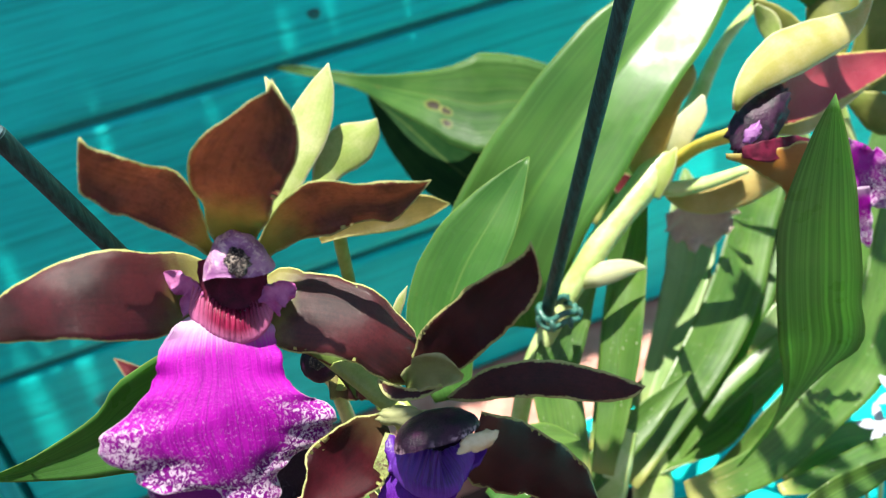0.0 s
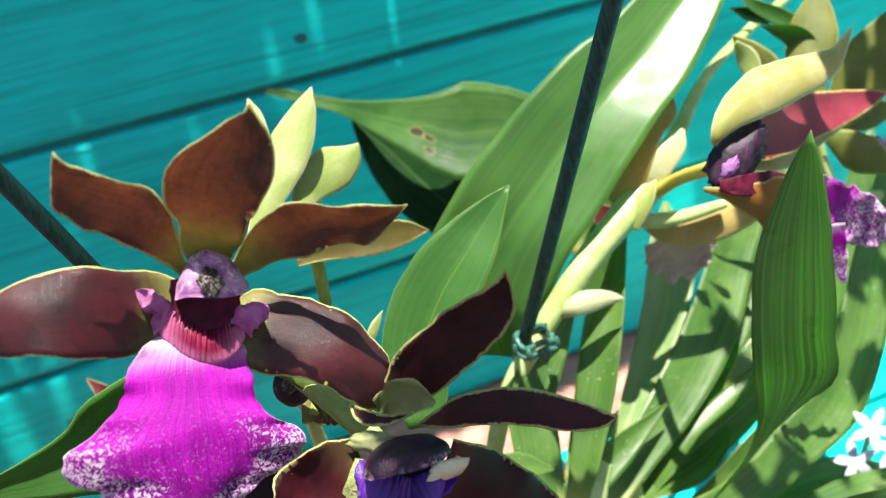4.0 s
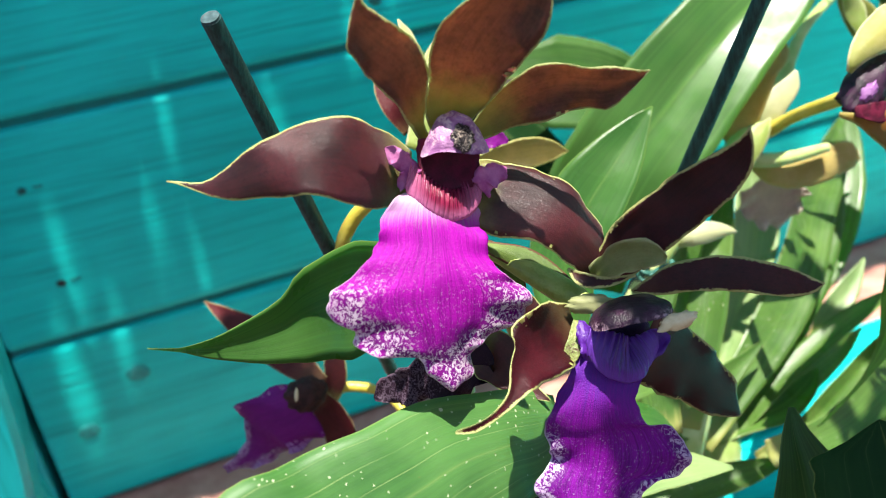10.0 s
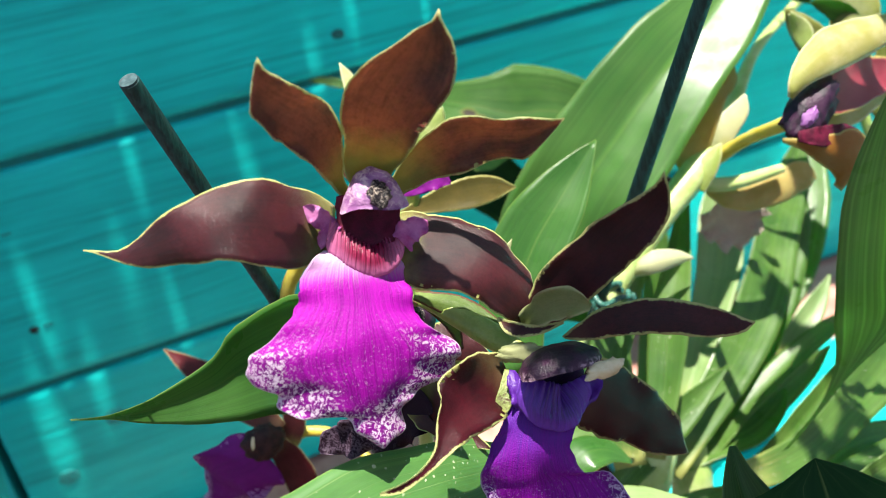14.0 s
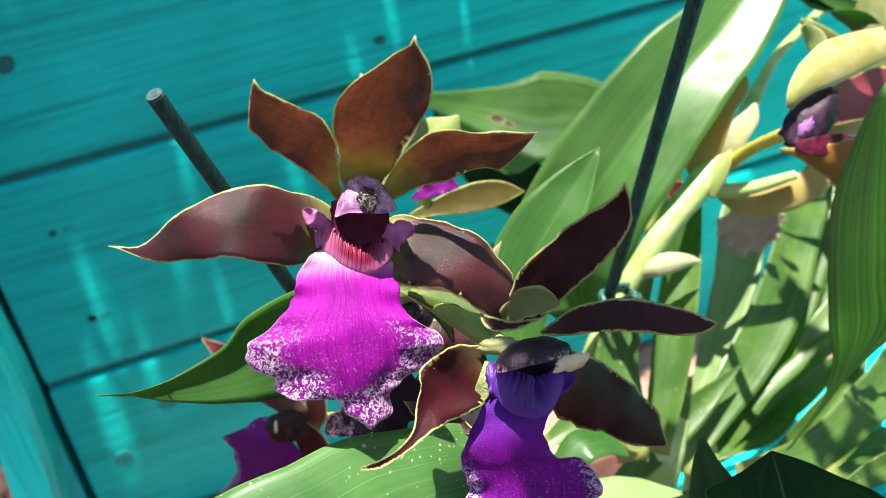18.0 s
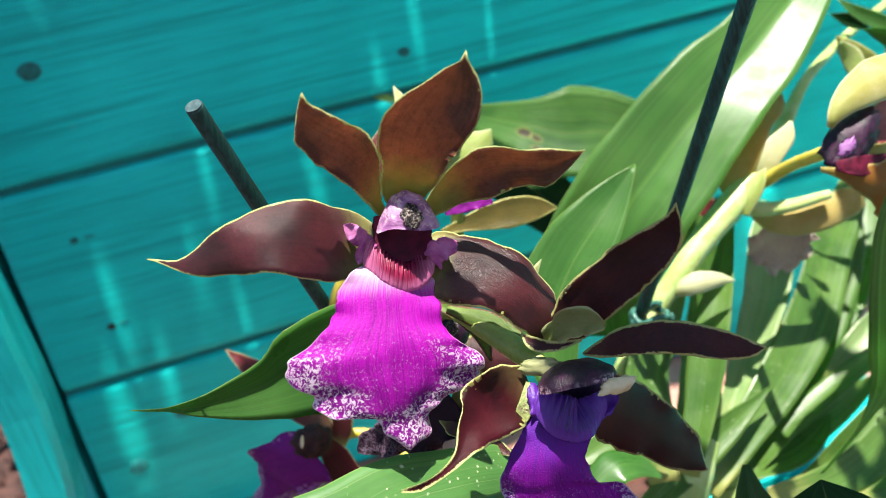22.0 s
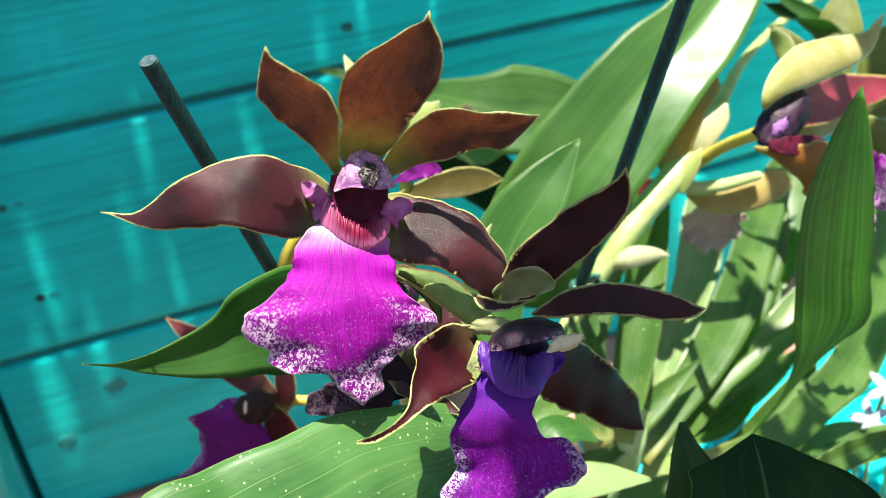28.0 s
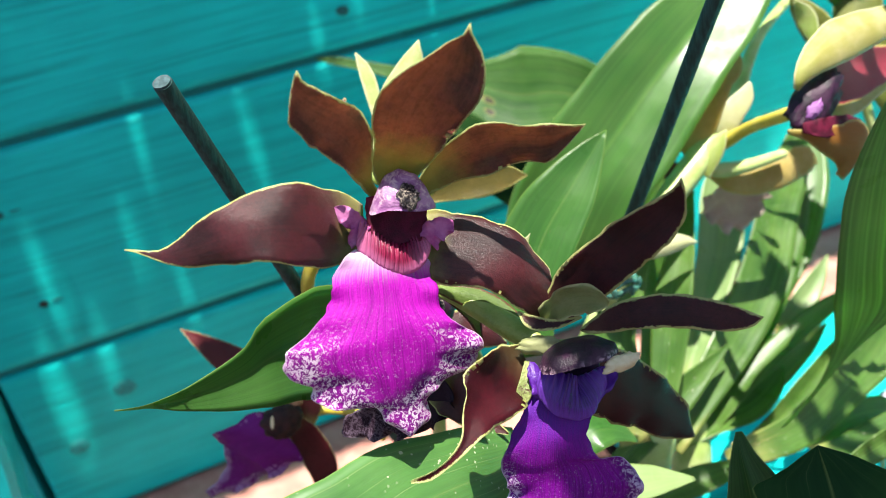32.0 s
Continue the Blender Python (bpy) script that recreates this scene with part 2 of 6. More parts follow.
def hood_material(name, dark, mid, pale, band=False):
    """Column hood: dark blotches and pale spots on a smooth mid tone."""
    g = Graph(name)
    p = g.place()
    col = g.mix(g.step(g.noise(p, 260, 3), 0.40, 0.62), dark, mid)
    spot = g.math("MULTIPLY", g.step(g.noise(p, 900, 4, 0.65, 0.8), 0.47, 0.63), g.step(g.noise(p, 150, 2), 0.40, 0.60))
    if band:
        spot = g.math("MULTIPLY", spot, g.step(g.uv("UVMap")[1], 0.72, 0.95))
    col = g.mix(g.math("MULTIPLY", spot, 0.85), col, pale)
    h = g.math("ADD", g.noise(p, 500, 3), g.math("MULTIPLY", g.cells(p, 2300), 0.4))
    return g.finish(col, 0.5, g.bump(h, 0.4, 0.0006), 0.4)


def withered_material(name):
    """Crumpled dry tissue, black with bone-coloured creases."""
    g = Graph(name)
    p = g.place()
    f = g.noise(p, 1100, 4, 0.7, 1.6)
    col = g.mix(g.step(f, 0.48, 0.66), (0.010, 0.006, 0.010), (0.52, 0.43, 0.36))
    return g.finish(col, 0.4, g.bump(f, 1.0, 0.0012), 0.5)


def grain_material(name, a, b):
    """Painted cane with grain along its length."""
    g = Graph(name)
    p = g.place()
    n = g.noise(g.scaled(p, (900, 700, 60)), 1.0, 4, 0.65)
    col = g.mix(g.step(n, 0.35, 0.65), a, b)
    col = g.mix(g.step(g.noise(p, 140, 3), 0.62, 0.7, 0.0, 0.5), col, b)
    return g.finish(col, 0.5, g.bump(n, 0.6, 0.0006), 0.4)


def soft_material(name, a, b, scale=200, rough=0.45, thin=0.0, glow=None, relief=0.3, spec=0.5):
    """Fleshy or plain matter in two tones."""
    g = Graph(name)
    p = g.place()
    n = g.noise(p, scale, 4, 0.62)
    col = g.mix(g.step(n, 0.34, 0.68), a, b)
    col = g.mix(g.step(g.noise(p, scale * 5, 3), 0.5, 0.75, 0.0, 0.4), col, b)
    h = g.math("ADD", n, g.math("MULTIPLY", g.noise(p, scale * 8, 2), 0.4))
    return g.finish(col, g.step(g.noise(p, scale * 2, 2), 0.3, 0.7, rough - 0.08, rough + 0.1), g.bump(h, relief, 0.001), spec, thin, glow)


M_PETAL = petal_material("petal_maroon", (0.016, 0.003, 0.004), (0.075, 0.010, 0.014), (0.46, 0.50, 0.17), (0.24, 0.22, 0.06), 0.12, (0.66, 0.14, 0.09), 0.036, 0.15, 0.5)
M_PETALWARM = petal_material("petal_brown", (0.022, 0.004, 0.005), (0.090, 0.018, 0.019), (0.50, 0.54, 0.22), (0.36, 0.36, 0.07), 0.31, (0.70, 0.21, 0.16), 0.048, 0.10, 0.5, 0.46)
M_GREENSEPAL = petal_material("petal_green", (0.075, 0.14, 0.022), (0.15, 0.23, 0.05), (0.13, 0.06, 0.03), (0.2, 0.3, 0.06), 0.3, (0.36, 0.52, 0.1), 0.06)
M_PETALDARK = petal_material("petal_black_maroon", (0.011, 0.002, 0.004), (0.040, 0.006, 0.009), (0.38, 0.38, 0.14), (0.09, 0.03, 0.02), 0.08, (0.50, 0.07, 0.06), 0.065, 0.03, 0.28)
M_PETALWINE = petal_material("petal_wine", (0.014, 0.002, 0.004), (0.055, 0.005, 0.010), (0.46, 0.48, 0.18), (0.075, 0.045, 0.02), 0.08, (0.6, 0.06, 0.06), 0.05, 0.0, 0.2)
M_SAGE = petal_material("petal_sage", (0.19, 0.25, 0.075), (0.30, 0.34, 0.13), (0.42, 0.44, 0.2), (0.24, 0.3, 0.08), 0.3, (0.5, 0.55, 0.2), 0.04)
M_PETALBACK = petal_material("petal_lime", (0.36, 0.42, 0.11), (0.46, 0.48, 0.17), (0.50, 0.50, 0.16), (0.30, 0.36, 0.08), 0.5, (0.85, 0.75, 0.35))
M_LIME = petal_material("petal_pale_lime", (0.34, 0.47, 0.10), (0.60, 0.65, 0.29), (0.70, 0.72, 0.42), (0.40, 0.50, 0.12), 0.45, (0.8, 0.82, 0.34))
M_BUD = petal_material("bud_cream", (0.52, 0.56, 0.26), (0.68, 0.68, 0.42), (0.72, 0.72, 0.5), (0.46, 0.54, 0.18), 0.35, (0.7, 0.7, 0.35))
M_OLIVE = petal_material("petal_olive", (0.15, 0.18, 0.03), (0.27, 0.29, 0.065), (0.40, 0.40, 0.12), (0.22, 0.28, 0.05), 0.3, (0.3, 0.32, 0.05))
M_OLIVEBROWN = petal_material("petal_olive_brown", (0.11, 0.09, 0.02), (0.18, 0.13, 0.035), (0.44, 0.42, 0.14), (0.22, 0.18, 0.04), 0.35, (0.38, 0.28, 0.06))
M_YELLOW = petal_material("petal_yellow", (0.44, 0.42, 0.11), (0.66, 0.61, 0.30), (0.74, 0.70, 0.40), (0.42, 0.44, 0.10), 0.35, (0.66, 0.5, 0.09))
M_HONEY = petal_material("petal_honey", (0.48, 0.36, 0.08), (0.66, 0.56, 0.22), (0.62, 0.58, 0.25), (0.46, 0.46, 0.10), 0.4, (0.75, 0.50, 0.12))
M_PETALORANGE = petal_material("petal_orange", (0.36, 0.15, 0.025), (0.46, 0.21, 0.045), (0.56, 0.46, 0.14), (0.45, 0.38, 0.09), 0.35, (0.6, 0.28, 0.05))
M_PETALRED = petal_material("petal_red", (0.28, 0.03, 0.055), (0.42, 0.07, 0.10), (0.55, 0.50, 0.15), (0.30, 0.06, 0.04), 0.3, (0.5, 0.08, 0.05))
M_PETALPINK = petal_material("petal_pink", (0.05, 0.006, 0.008), (0.11, 0.014, 0.018), (0.30, 0.25, 0.12), (0.12, 0.06, 0.03), 0.12, (0.34, 0.06, 0.05), 0.04, 0.0, 0.2)
M_LIP = lip_material("lip_magenta", (0.085, 0.0008, 0.115), (0.50, 0.005, 0.46), (0.84, 0.70, 0.82))
M_LIP2 = lip_material("lip_violet", (0.026, 0.0005, 0.06), (0.26, 0.002, 0.35), (0.76, 0.62, 0.82), 0.9, False, 0.6, (0.10, 0.020, 0.32))
M_LIP3 = lip_material("lip_purple", (0.09, 0.004, 0.12), (0.23, 0.010, 0.24), (0.70, 0.58, 0.74), 0.55, False, 0.5)
M_LIPBACK = soft_material("lip_reverse", (0.30, 0.10, 0.34), (0.42, 0.20, 0.46), 160, 0.5, 0.25, (0.5, 0.1, 0.5))
M_DARKLIP = lip_material("lip_black_purple", (0.018, 0.006, 0.016), (0.035, 0.012, 0.03), (0.22, 0.16, 0.22), 0.6, False)
M_PALELIP = lip_material("lip_faded", (0.44, 0.30, 0.28), (0.68, 0.56, 0.46), (0.74, 0.66, 0.56), 0.5, False)
M_COLUMN = soft_material("column_maroon", (0.045, 0.002, 0.012), (0.15, 0.008, 0.035), 420, 0.55, 0.15, (0.4, 0.02, 0.08), spec=0.25)
M_MAGENTA = soft_material("lip_plain_magenta", (0.14, 0.002, 0.15), (0.30, 0.005, 0.32), 200, 0.5, 0.25, (0.5, 0.02, 0.5))
M_HOOD = hood_material("hood_mauve", (0.25, 0.09, 0.24), (0.42, 0.21, 0.39), (0.70, 0.52, 0.54))
M_DARKHOOD = hood_material("hood_dark", (0.008, 0.002, 0.010), (0.034, 0.006, 0.028), (0.50, 0.34, 0.42), True)
M_ANTHER = withered_material("anther_withered")
M_UMBER = soft_material("dry_umber", (0.012, 0.004, 0.005), (0.06, 0.022, 0.02), 320, 0.6, relief=0.8, spec=0.3)
M_VIOLETBLACK = soft_material("column_violet_black", (0.006, 0.002, 0.014), (0.022, 0.005, 0.05), 300, 0.6, spec=0.2)
M_CREAM = soft_material("anther_cream", (0.62, 0.52, 0.30), (0.72, 0.64, 0.42), 300, 0.4)
M_FRECKLED = hood_material("petal_base_freckled", (0.16, 0.20, 0.055), (0.24, 0.27, 0.085), (0.06, 0.018, 0.015))
M_CALLUS = callus_material("callus_crimson", (0.12, 0.002, 0.026), (0.31, 0.012, 0.065), (0.58, 0.16, 0.34))
M_CALLUS2 = callus_material("callus_violet", (0.035, 0.003, 0.12), (0.10, 0.016, 0.30), (0.15, 0.04, 0.40))
M_WING = soft_material("side_lobe_mauve", (0.34, 0.05, 0.22), (0.56, 0.19, 0.42), 240, 0.55, 0.25, (0.5, 0.1, 0.5))
M_WING2 = soft_material("side_lobe_violet", (0.06, 0.008, 0.20), (0.13, 0.025, 0.36), 240, 0.4, 0.25, (0.2, 0.04, 0.45))
M_OVARY = soft_material("ovary_green", (0.22, 0.30, 0.05), (0.34, 0.40, 0.10), 160, 0.4, 0.1)
M_STEM = soft_material("stem_green", (0.32, 0.45, 0.12), (0.50, 0.59, 0.25), 90, 0.36)
M_STEMYELLOW = soft_material("stem_yellow", (0.52, 0.42, 0.04), (0.60, 0.50, 0.09), 120, 0.4)
M_LEAFSTRIPE = leaf_material("leaf_striped", (0.050, 0.145, 0.030), (0.21, 0.33, 0.13), (0.44, 0.86, 0.18), 0.8, relief=0.22, rough=0.33, spec=0.7, thin=0.5, veins=0.12)
M_LEAF = leaf_material("leaf_green", (0.032, 0.11, 0.020), (0.080, 0.195, 0.042), (0.28, 0.74, 0.12), rough=0.31, spec=0.36, thin=0.32)
M_LEAFBROAD = leaf_material("leaf_broad", (0.050, 0.15, 0.028), (0.115, 0.25, 0.055), (0.48, 0.88, 0.20), rough=0.36, spec=0.7, thin=0.44)
# two darkened leaf greens: the shade on these leaves is put into their colour
M_LEAFSHADE = leaf_material("leaf_green_shaded", (0.020, 0.072, 0.014), (0.052, 0.13, 0.028), (0.20, 0.5, 0.08), 0.4, rough=0.4, spec=0.3, thin=0.2)
M_LEAFDEEPSHADE = leaf_material("leaf_green_deep_shade", (0.006, 0.034, 0.008), (0.020, 0.066, 0.013), (0.07, 0.2, 0.035), 0.12, rough=0.6, spec=0.1, thin=0.12)
M_STRAP = leaf_material("leaf_young", (0.045, 0.125, 0.022), (0.13, 0.235, 0.05), (0.42, 0.76, 0.12), 0.35, flecks=0.5, pale_base=0.12, thin=0.42)
M_STRAPPALE = leaf_material("leaf_pale", (0.15, 0.26, 0.085), (0.30, 0.40, 0.17), (0.5, 0.68, 0.22), 0.5, pale_base=0.2)
M_LEAFBACK = leaf_material("leaf_dull", (0.014, 0.062, 0.012), (0.062, 0.15, 0.03), (0.24, 0.5, 0.08), 0.8, relief=0.5, rough=0.5, spec=0.2, veins=0.22, thin=0.22, spots=((0.36, 0.44, 0.0031), (0.34, 0.405, 0.002), (0.20, 0.395, 0.0017), (0.45, 0.65, 0.0014)))
M_LEAFSPECK = leaf_material("leaf_flecked", (0.034, 0.12, 0.024), (0.095, 0.24, 0.055), (0.36, 0.75, 0.12), 0.3, flecks=0.8, rough=0.43, spec=0.6, veins=0.4)


def wood_paint(name, a, b, chip=0.25, upright=False):
    """Teal paint brushed along the board over softwood grain, rubbed thin in places."""
    g = Graph(name)
    p = g.place()
    r = g.math("MULTIPLY", g.random(), 9.0)
    q = g.node("VectorMath")
    q.operation = "ADD"
    g.put(q.inputs[0], g.scaled(p, (200, 60, 6) if upright else (6, 60, 240))), g.put(q.inputs[1], g.xyz(r, r, r))
    grain = g.noise(q.outputs[0], 1.0, 5, 0.6, 0.9)
    fine = g.noise(g.scaled(p, (700, 300, 22) if upright else (22, 300, 700)), 1.0, 3, 0.6)
    wide = g.noise(p, 7, 3)
    col = g.mix(g.step(wide, 0.3, 0.7), a, b)
    col = g.mix(g.step(grain, 0.45, 0.72, 0.0, 0.55), col, (0.003, 0.20, 0.185))
    col = g.mix(g.step(g.noise(p, 60, 5, 0.7), 0.66, 0.76, 0.0, chip), col, (0.20, 0.30, 0.28))
    col = g.mix(g.step(fine, 0.42, 0.72, 0.0, 0.3), col, (0.01, 0.26, 0.245))
    h = g.math("ADD", grain, g.math("MULTIPLY", fine, 0.4))
    return g.finish(col, g.step(grain, 0.3, 0.7, 0.40, 0.56), g.bump(h, 0.5, 0.0016), 0.25)


M_TEAL = wood_paint("teal_paint", (0.001, 0.55, 0.51), (0.004, 0.66, 0.615))
M_TEALUPRIGHT = wood_paint("teal_paint_worn", (0.003, 0.46, 0.45), (0.02, 0.56, 0.56), 0.35, True)
M_KNOT = soft_material("painted_knot", (0.003, 0.09, 0.085), (0.006, 0.19, 0.17), 300, 0.5, relief=0.8)
M_KNOTPALE = soft_material("painted_over_knot", (0.004, 0.22, 0.21), (0.006, 0.36, 0.34), 300, 0.5, relief=0.8)
M_HOLE = soft_material("nail_hole_gap_shade", (0.006, 0.012, 0.012), (0.012, 0.03, 0.03), 300, 0.7)
M_BEHIND = soft_material("dark_timber", (0.008, 0.16, 0.15), (0.012, 0.22, 0.21), 60, 0.8)
M_STAKE = grain_material("stake_green", (0.006, 0.032, 0.032), (0.022, 0.085, 0.08))
M_CUTEND = grain_material("stake_cut_end", (0.018, 0.045, 0.05), (0.06, 0.11, 0.12))
M_CLIP = soft_material("clip_green", (0.02, 0.09, 0.07), (0.06, 0.18, 0.14), 200, 0.3)
M_CLAY = soft_material("terracotta", (0.40, 0.20, 0.13), (0.55, 0.32, 0.23), 60, 0.75)
M_SOIL = soft_material("potting_bark", (0.010, 0.006, 0.004), (0.03, 0.018, 0.013), 120, 0.85, relief=1.0)
M_PAVE = soft_material("pink_paving", (0.40, 0.17, 0.13), (0.54, 0.28, 0.22), 45, 0.8)
M_BARK = soft_material("bark_mulch", (0.022, 0.009, 0.007), (0.085, 0.036, 0.027), 70, 0.85, relief=1.0)
M_WHITE = soft_material("star_white", (0.62, 0.66, 0.78), (0.74, 0.77, 0.86), 200, 0.5, 0.2, (0.6, 0.66, 0.8))


# ---- building blocks ----
def spline(rows, n):
    """Rows of numbers, carried smoothly (Catmull-Rom by arc length) onto n + 1 even stations."""
    r = np.array(rows, float)
    gaps = np.linalg.norm(np.diff(r[:, :3], axis=0), axis=1)
    s = np.r_[0, np.cumsum(gaps)]
    slope = np.zeros_like(r)
    slope[1:-1] = (r[2:] - r[:-2]) / (s[2:] - s[:-2])[:, None]
    slope[0], slope[-1] = (r[1] - r[0]) / gaps[0], (r[-1] - r[-2]) / gaps[-1]
    at = np.linspace(0, s[-1], n + 1)
    k = np.clip(np.searchsorted(s, at, "right") - 1, 0, len(gaps) - 1)
    h = gaps[k][:, None]
    x = ((at - s[k]) / gaps[k])[:, None]
    made = (2 * x**3 - 3 * x**2 + 1) * r[k] + (x**3 - 2 * x**2 + x) * h * slope[k] + (3 * x**2 - 2 * x**3) * r[k + 1] + (x**3 - x**2) * h * slope[k + 1]
    return made, at


def mesh_part(name, verts, faces, mats, slots, parent, label="", uvs=None, smooth=True, edges=None):
    me = bpy.data.meshes.new(name)
    me.from_pydata([tuple(v) for v in verts], [], faces)
    for m in mats:
        me.materials.append(m)
    me.polygons.foreach_set("material_index", slots)
    me.polygons.foreach_set("use_smooth", [smooth] * len(faces))
    for layer, data in (("UVMap", uvs), ("edge", edges)):
        if data is not None:
            ids = np.empty(len(me.loops), int)
            me.loops.foreach_get("vertex_index", ids)
            me.uv_layers.new(name=layer).data.foreach_set("uv", np.asarray(data, float)[ids].ravel())
    me.update()
    ob = new(name, me)
    ob.parent = parent
    if label:
        tagged(ob, label)
    return ob


def blade(parent, name, rows, face, mats, cup=0.0, crease=0.0, wave=0.0, freq=3.0, flute=0.0, ridges=18, teeth=0.17, folds=(), nu=10, nv=24, thick=0.0004, label=""):
    """A petal or leaf: rows of centre line, half widths (left, right) and, where its outline leans, how far each edge runs ahead.
    face: the way its front looks. It has a front and a back sheet. cup bends both edges to the front, crease folds it along the midrib,
    wave frills the margin, flute sets ridges across with a toothed rim, folds are swellings (u, v, reach in u and v, height)."""
    c, s = spline(rows, nv)
    pts, wide = c[:, :3], np.maximum(c[:, 3:5], 0.00012)
    ahead = c[:, 5:7] if c.shape[1] > 5 else np.zeros((nv + 1, 2))
    tan = np.gradient(pts, axis=0)
    tan /= np.linalg.norm(tan, axis=1)[:, None]
    face = np.array(face, float)
    side = np.cross(tan, face)
    side /= np.linalg.norm(side, axis=1)[:, None]
    nrm = np.cross(side, tan)
    seed = float(abs(rows[0][0]) * 977 + abs(rows[-1][2]) * 613) % 50
    front, rear, uvs, edge = [], [], [], []
    us = np.linspace(-1, 1, nu + 1)
    for i in range(nv + 1):
        v = i / nv
        for u in us:
            w = wide[i, 0] if u < 0 else wide[i, 1]
            a = abs(u)
            w *= 1 + 0.05 * noise.noise((v * 11 + seed, u * 0.7, 3.1))
            lift = cup * w * (a * a - 0.3) + crease * w * (a - 0.5)
            if wave:
                big = min(1.0, w / 0.006)
                lift += wave * big * a**3 * (math.sin(v * freq * 6.283 + seed + (1.7 if u > 0 else 0)) + 1.3 * noise.noise((v * freq * 2.4 + seed, u * 2.0, seed)))
                w += wave * 0.8 * big * a * noise.noise((v * freq * 4.1, u * 3 + seed, 9.0))
            if flute:
                comb = math.cos(v * ridges * 6.283 + 1.5 * noise.noise((v * 9, 0.3, seed)))
                lift += flute * comb * (1 - 0.75 * (u + 1) / 2)
                w *= 1 + (teeth * comb + 0.7 * teeth * noise.noise((v * 40, 1.7, seed)) if u < 0 else 0.0)
            for fu, fv, ru, rv, high in folds:
                lift += high * math.exp(-(((u - fu) / ru) ** 2) - ((v - fv) / rv) ** 2)
            lift += 0.028 * w * noise.noise((v * 5 + seed, u * 1.6, 7.7))
            p = pts[i] + side[i] * (u * w) + nrm[i] * lift + tan[i] * (a * ahead[i, 0 if u < 0 else 1])
            front.append(p)
            rear.append(p - nrm[i] * thick * (1.05 - 0.8 * a))
            uvs.append((u * 0.5 + 0.5, v))
            edge.append((100 * min(w * (1 - a), s[-1] - s[i] + 0.0003), 100 * s[i]))
    n = len(front)
    faces, slots = [], []
    k = nu + 1
    for i in range(nv):
        for j in range(nu):
            q = (i * k + j, i * k + j + 1, (i + 1) * k + j + 1, (i + 1) * k + j)
            faces.append(q), slots.append(0)
            faces.append(tuple(n + x for x in reversed(q))), slots.append(1)
        for j in (0, nu):
            q = (i * k + j, (i + 1) * k + j, n + (i + 1) * k + j, n + i * k + j)
            faces.append(q if j == 0 else tuple(reversed(q))), slots.append(0)
    for i in (0, nv):
        for j in range(nu):
            q = (i * k + j, i * k + j + 1, n + i * k + j + 1, n + i * k + j)
            faces.append(tuple(reversed(q)) if i == 0 else q), slots.append(0)
    return mesh_part(name, front + rear, faces, mats, slots, parent, label, uvs + uvs, True, edge + edge)


def tube(parent, name, rows, mat, n=None, sides=12, label=""):
    """A round stem along rows of centre and radius, closed at both ends."""
    n = n or 6 * (len(rows) - 1)
    c, s = spline(rows, n)
    tan = np.gradient(c[:, :3], axis=0)
    tan /= np.linalg.norm(tan, axis=1)[:, None]
    a = np.cross(tan, (0.31, -0.9, 0.2))
    a /= np.linalg.norm(a, axis=1)[:, None]
    b = np.cross(tan, a)
    verts = []
    for i in range(n + 1):
        for j in range(sides):
            t = 6.28319 * j / sides
            r = c[i, 3] * (1 + 0.06 * noise.noise((i * 0.6, math.cos(t) * 1.2, math.sin(t) * 1.2 + c[0, 0] * 90)))
            verts.append(c[i, :3] + r * (math.cos(t) * a[i] + math.sin(t) * b[i]))
    faces = [(i * sides + j, i * sides + (j + 1) % sides, (i + 1) * sides + (j + 1) % sides, (i + 1) * sides + j) for i in range(n) for j in range(sides)]
    k = len(verts)
    verts += verts[:sides] + verts[n * sides : (n + 1) * sides]
    faces += [tuple(range(k, k + sides))[::-1], tuple(range(k + sides, k + 2 * sides))]
    return mesh_part(name, verts, faces, [mat], [0] * len(faces), parent, label)


def blob(parent, name, a, b, face, wide, deep, mat, flat=0.0, rough=0.06, flare=0.0, label=""):
    """A fleshy rounded body between a and b. flat: how far its underside is cut hollow; flare: how far it spreads there. rough: its lumps."""
    a, b, face = (np.array(x, float) for x in (a, b, face))
    axis = b - a
    half = np.linalg.norm(axis) / 2
    axis /= 2 * half
    face -= axis * (face @ axis)
    face /= np.linalg.norm(face)
    side = np.cross(axis, face)
    mid = (a + b) / 2
    n, m = 16, 22
    verts = []
    for i in range(n + 1):
        th = math.pi * i / n
        for j in range(m):
            ph = 6.28319 * j / m
            x, y, z = math.sin(th) * math.cos(ph), math.sin(th) * math.sin(ph), -math.cos(th)
            k = 1 + rough * noise.noise((x * 2.6 + mid[0] * 300, y * 2.6, z * 2.6)) + rough * 0.5 * noise.noise((x * 7, y * 7 + mid[2] * 200, z * 7))
            if z < 0:
                z *= 1 - flat
                x *= 1 + 0.25 * flat
            x *= 1 - flare * z
            verts.append(mid + k * (side * x * wide + face * y * deep + axis * z * half))
    faces = [(i * m + j, i * m + (j + 1) % m, (i + 1) * m + (j + 1) % m, (i + 1) * m + j) for i in range(n) for j in range(m)]
    return mesh_part(name, verts, faces, [mat], [0] * len(faces), parent, label)


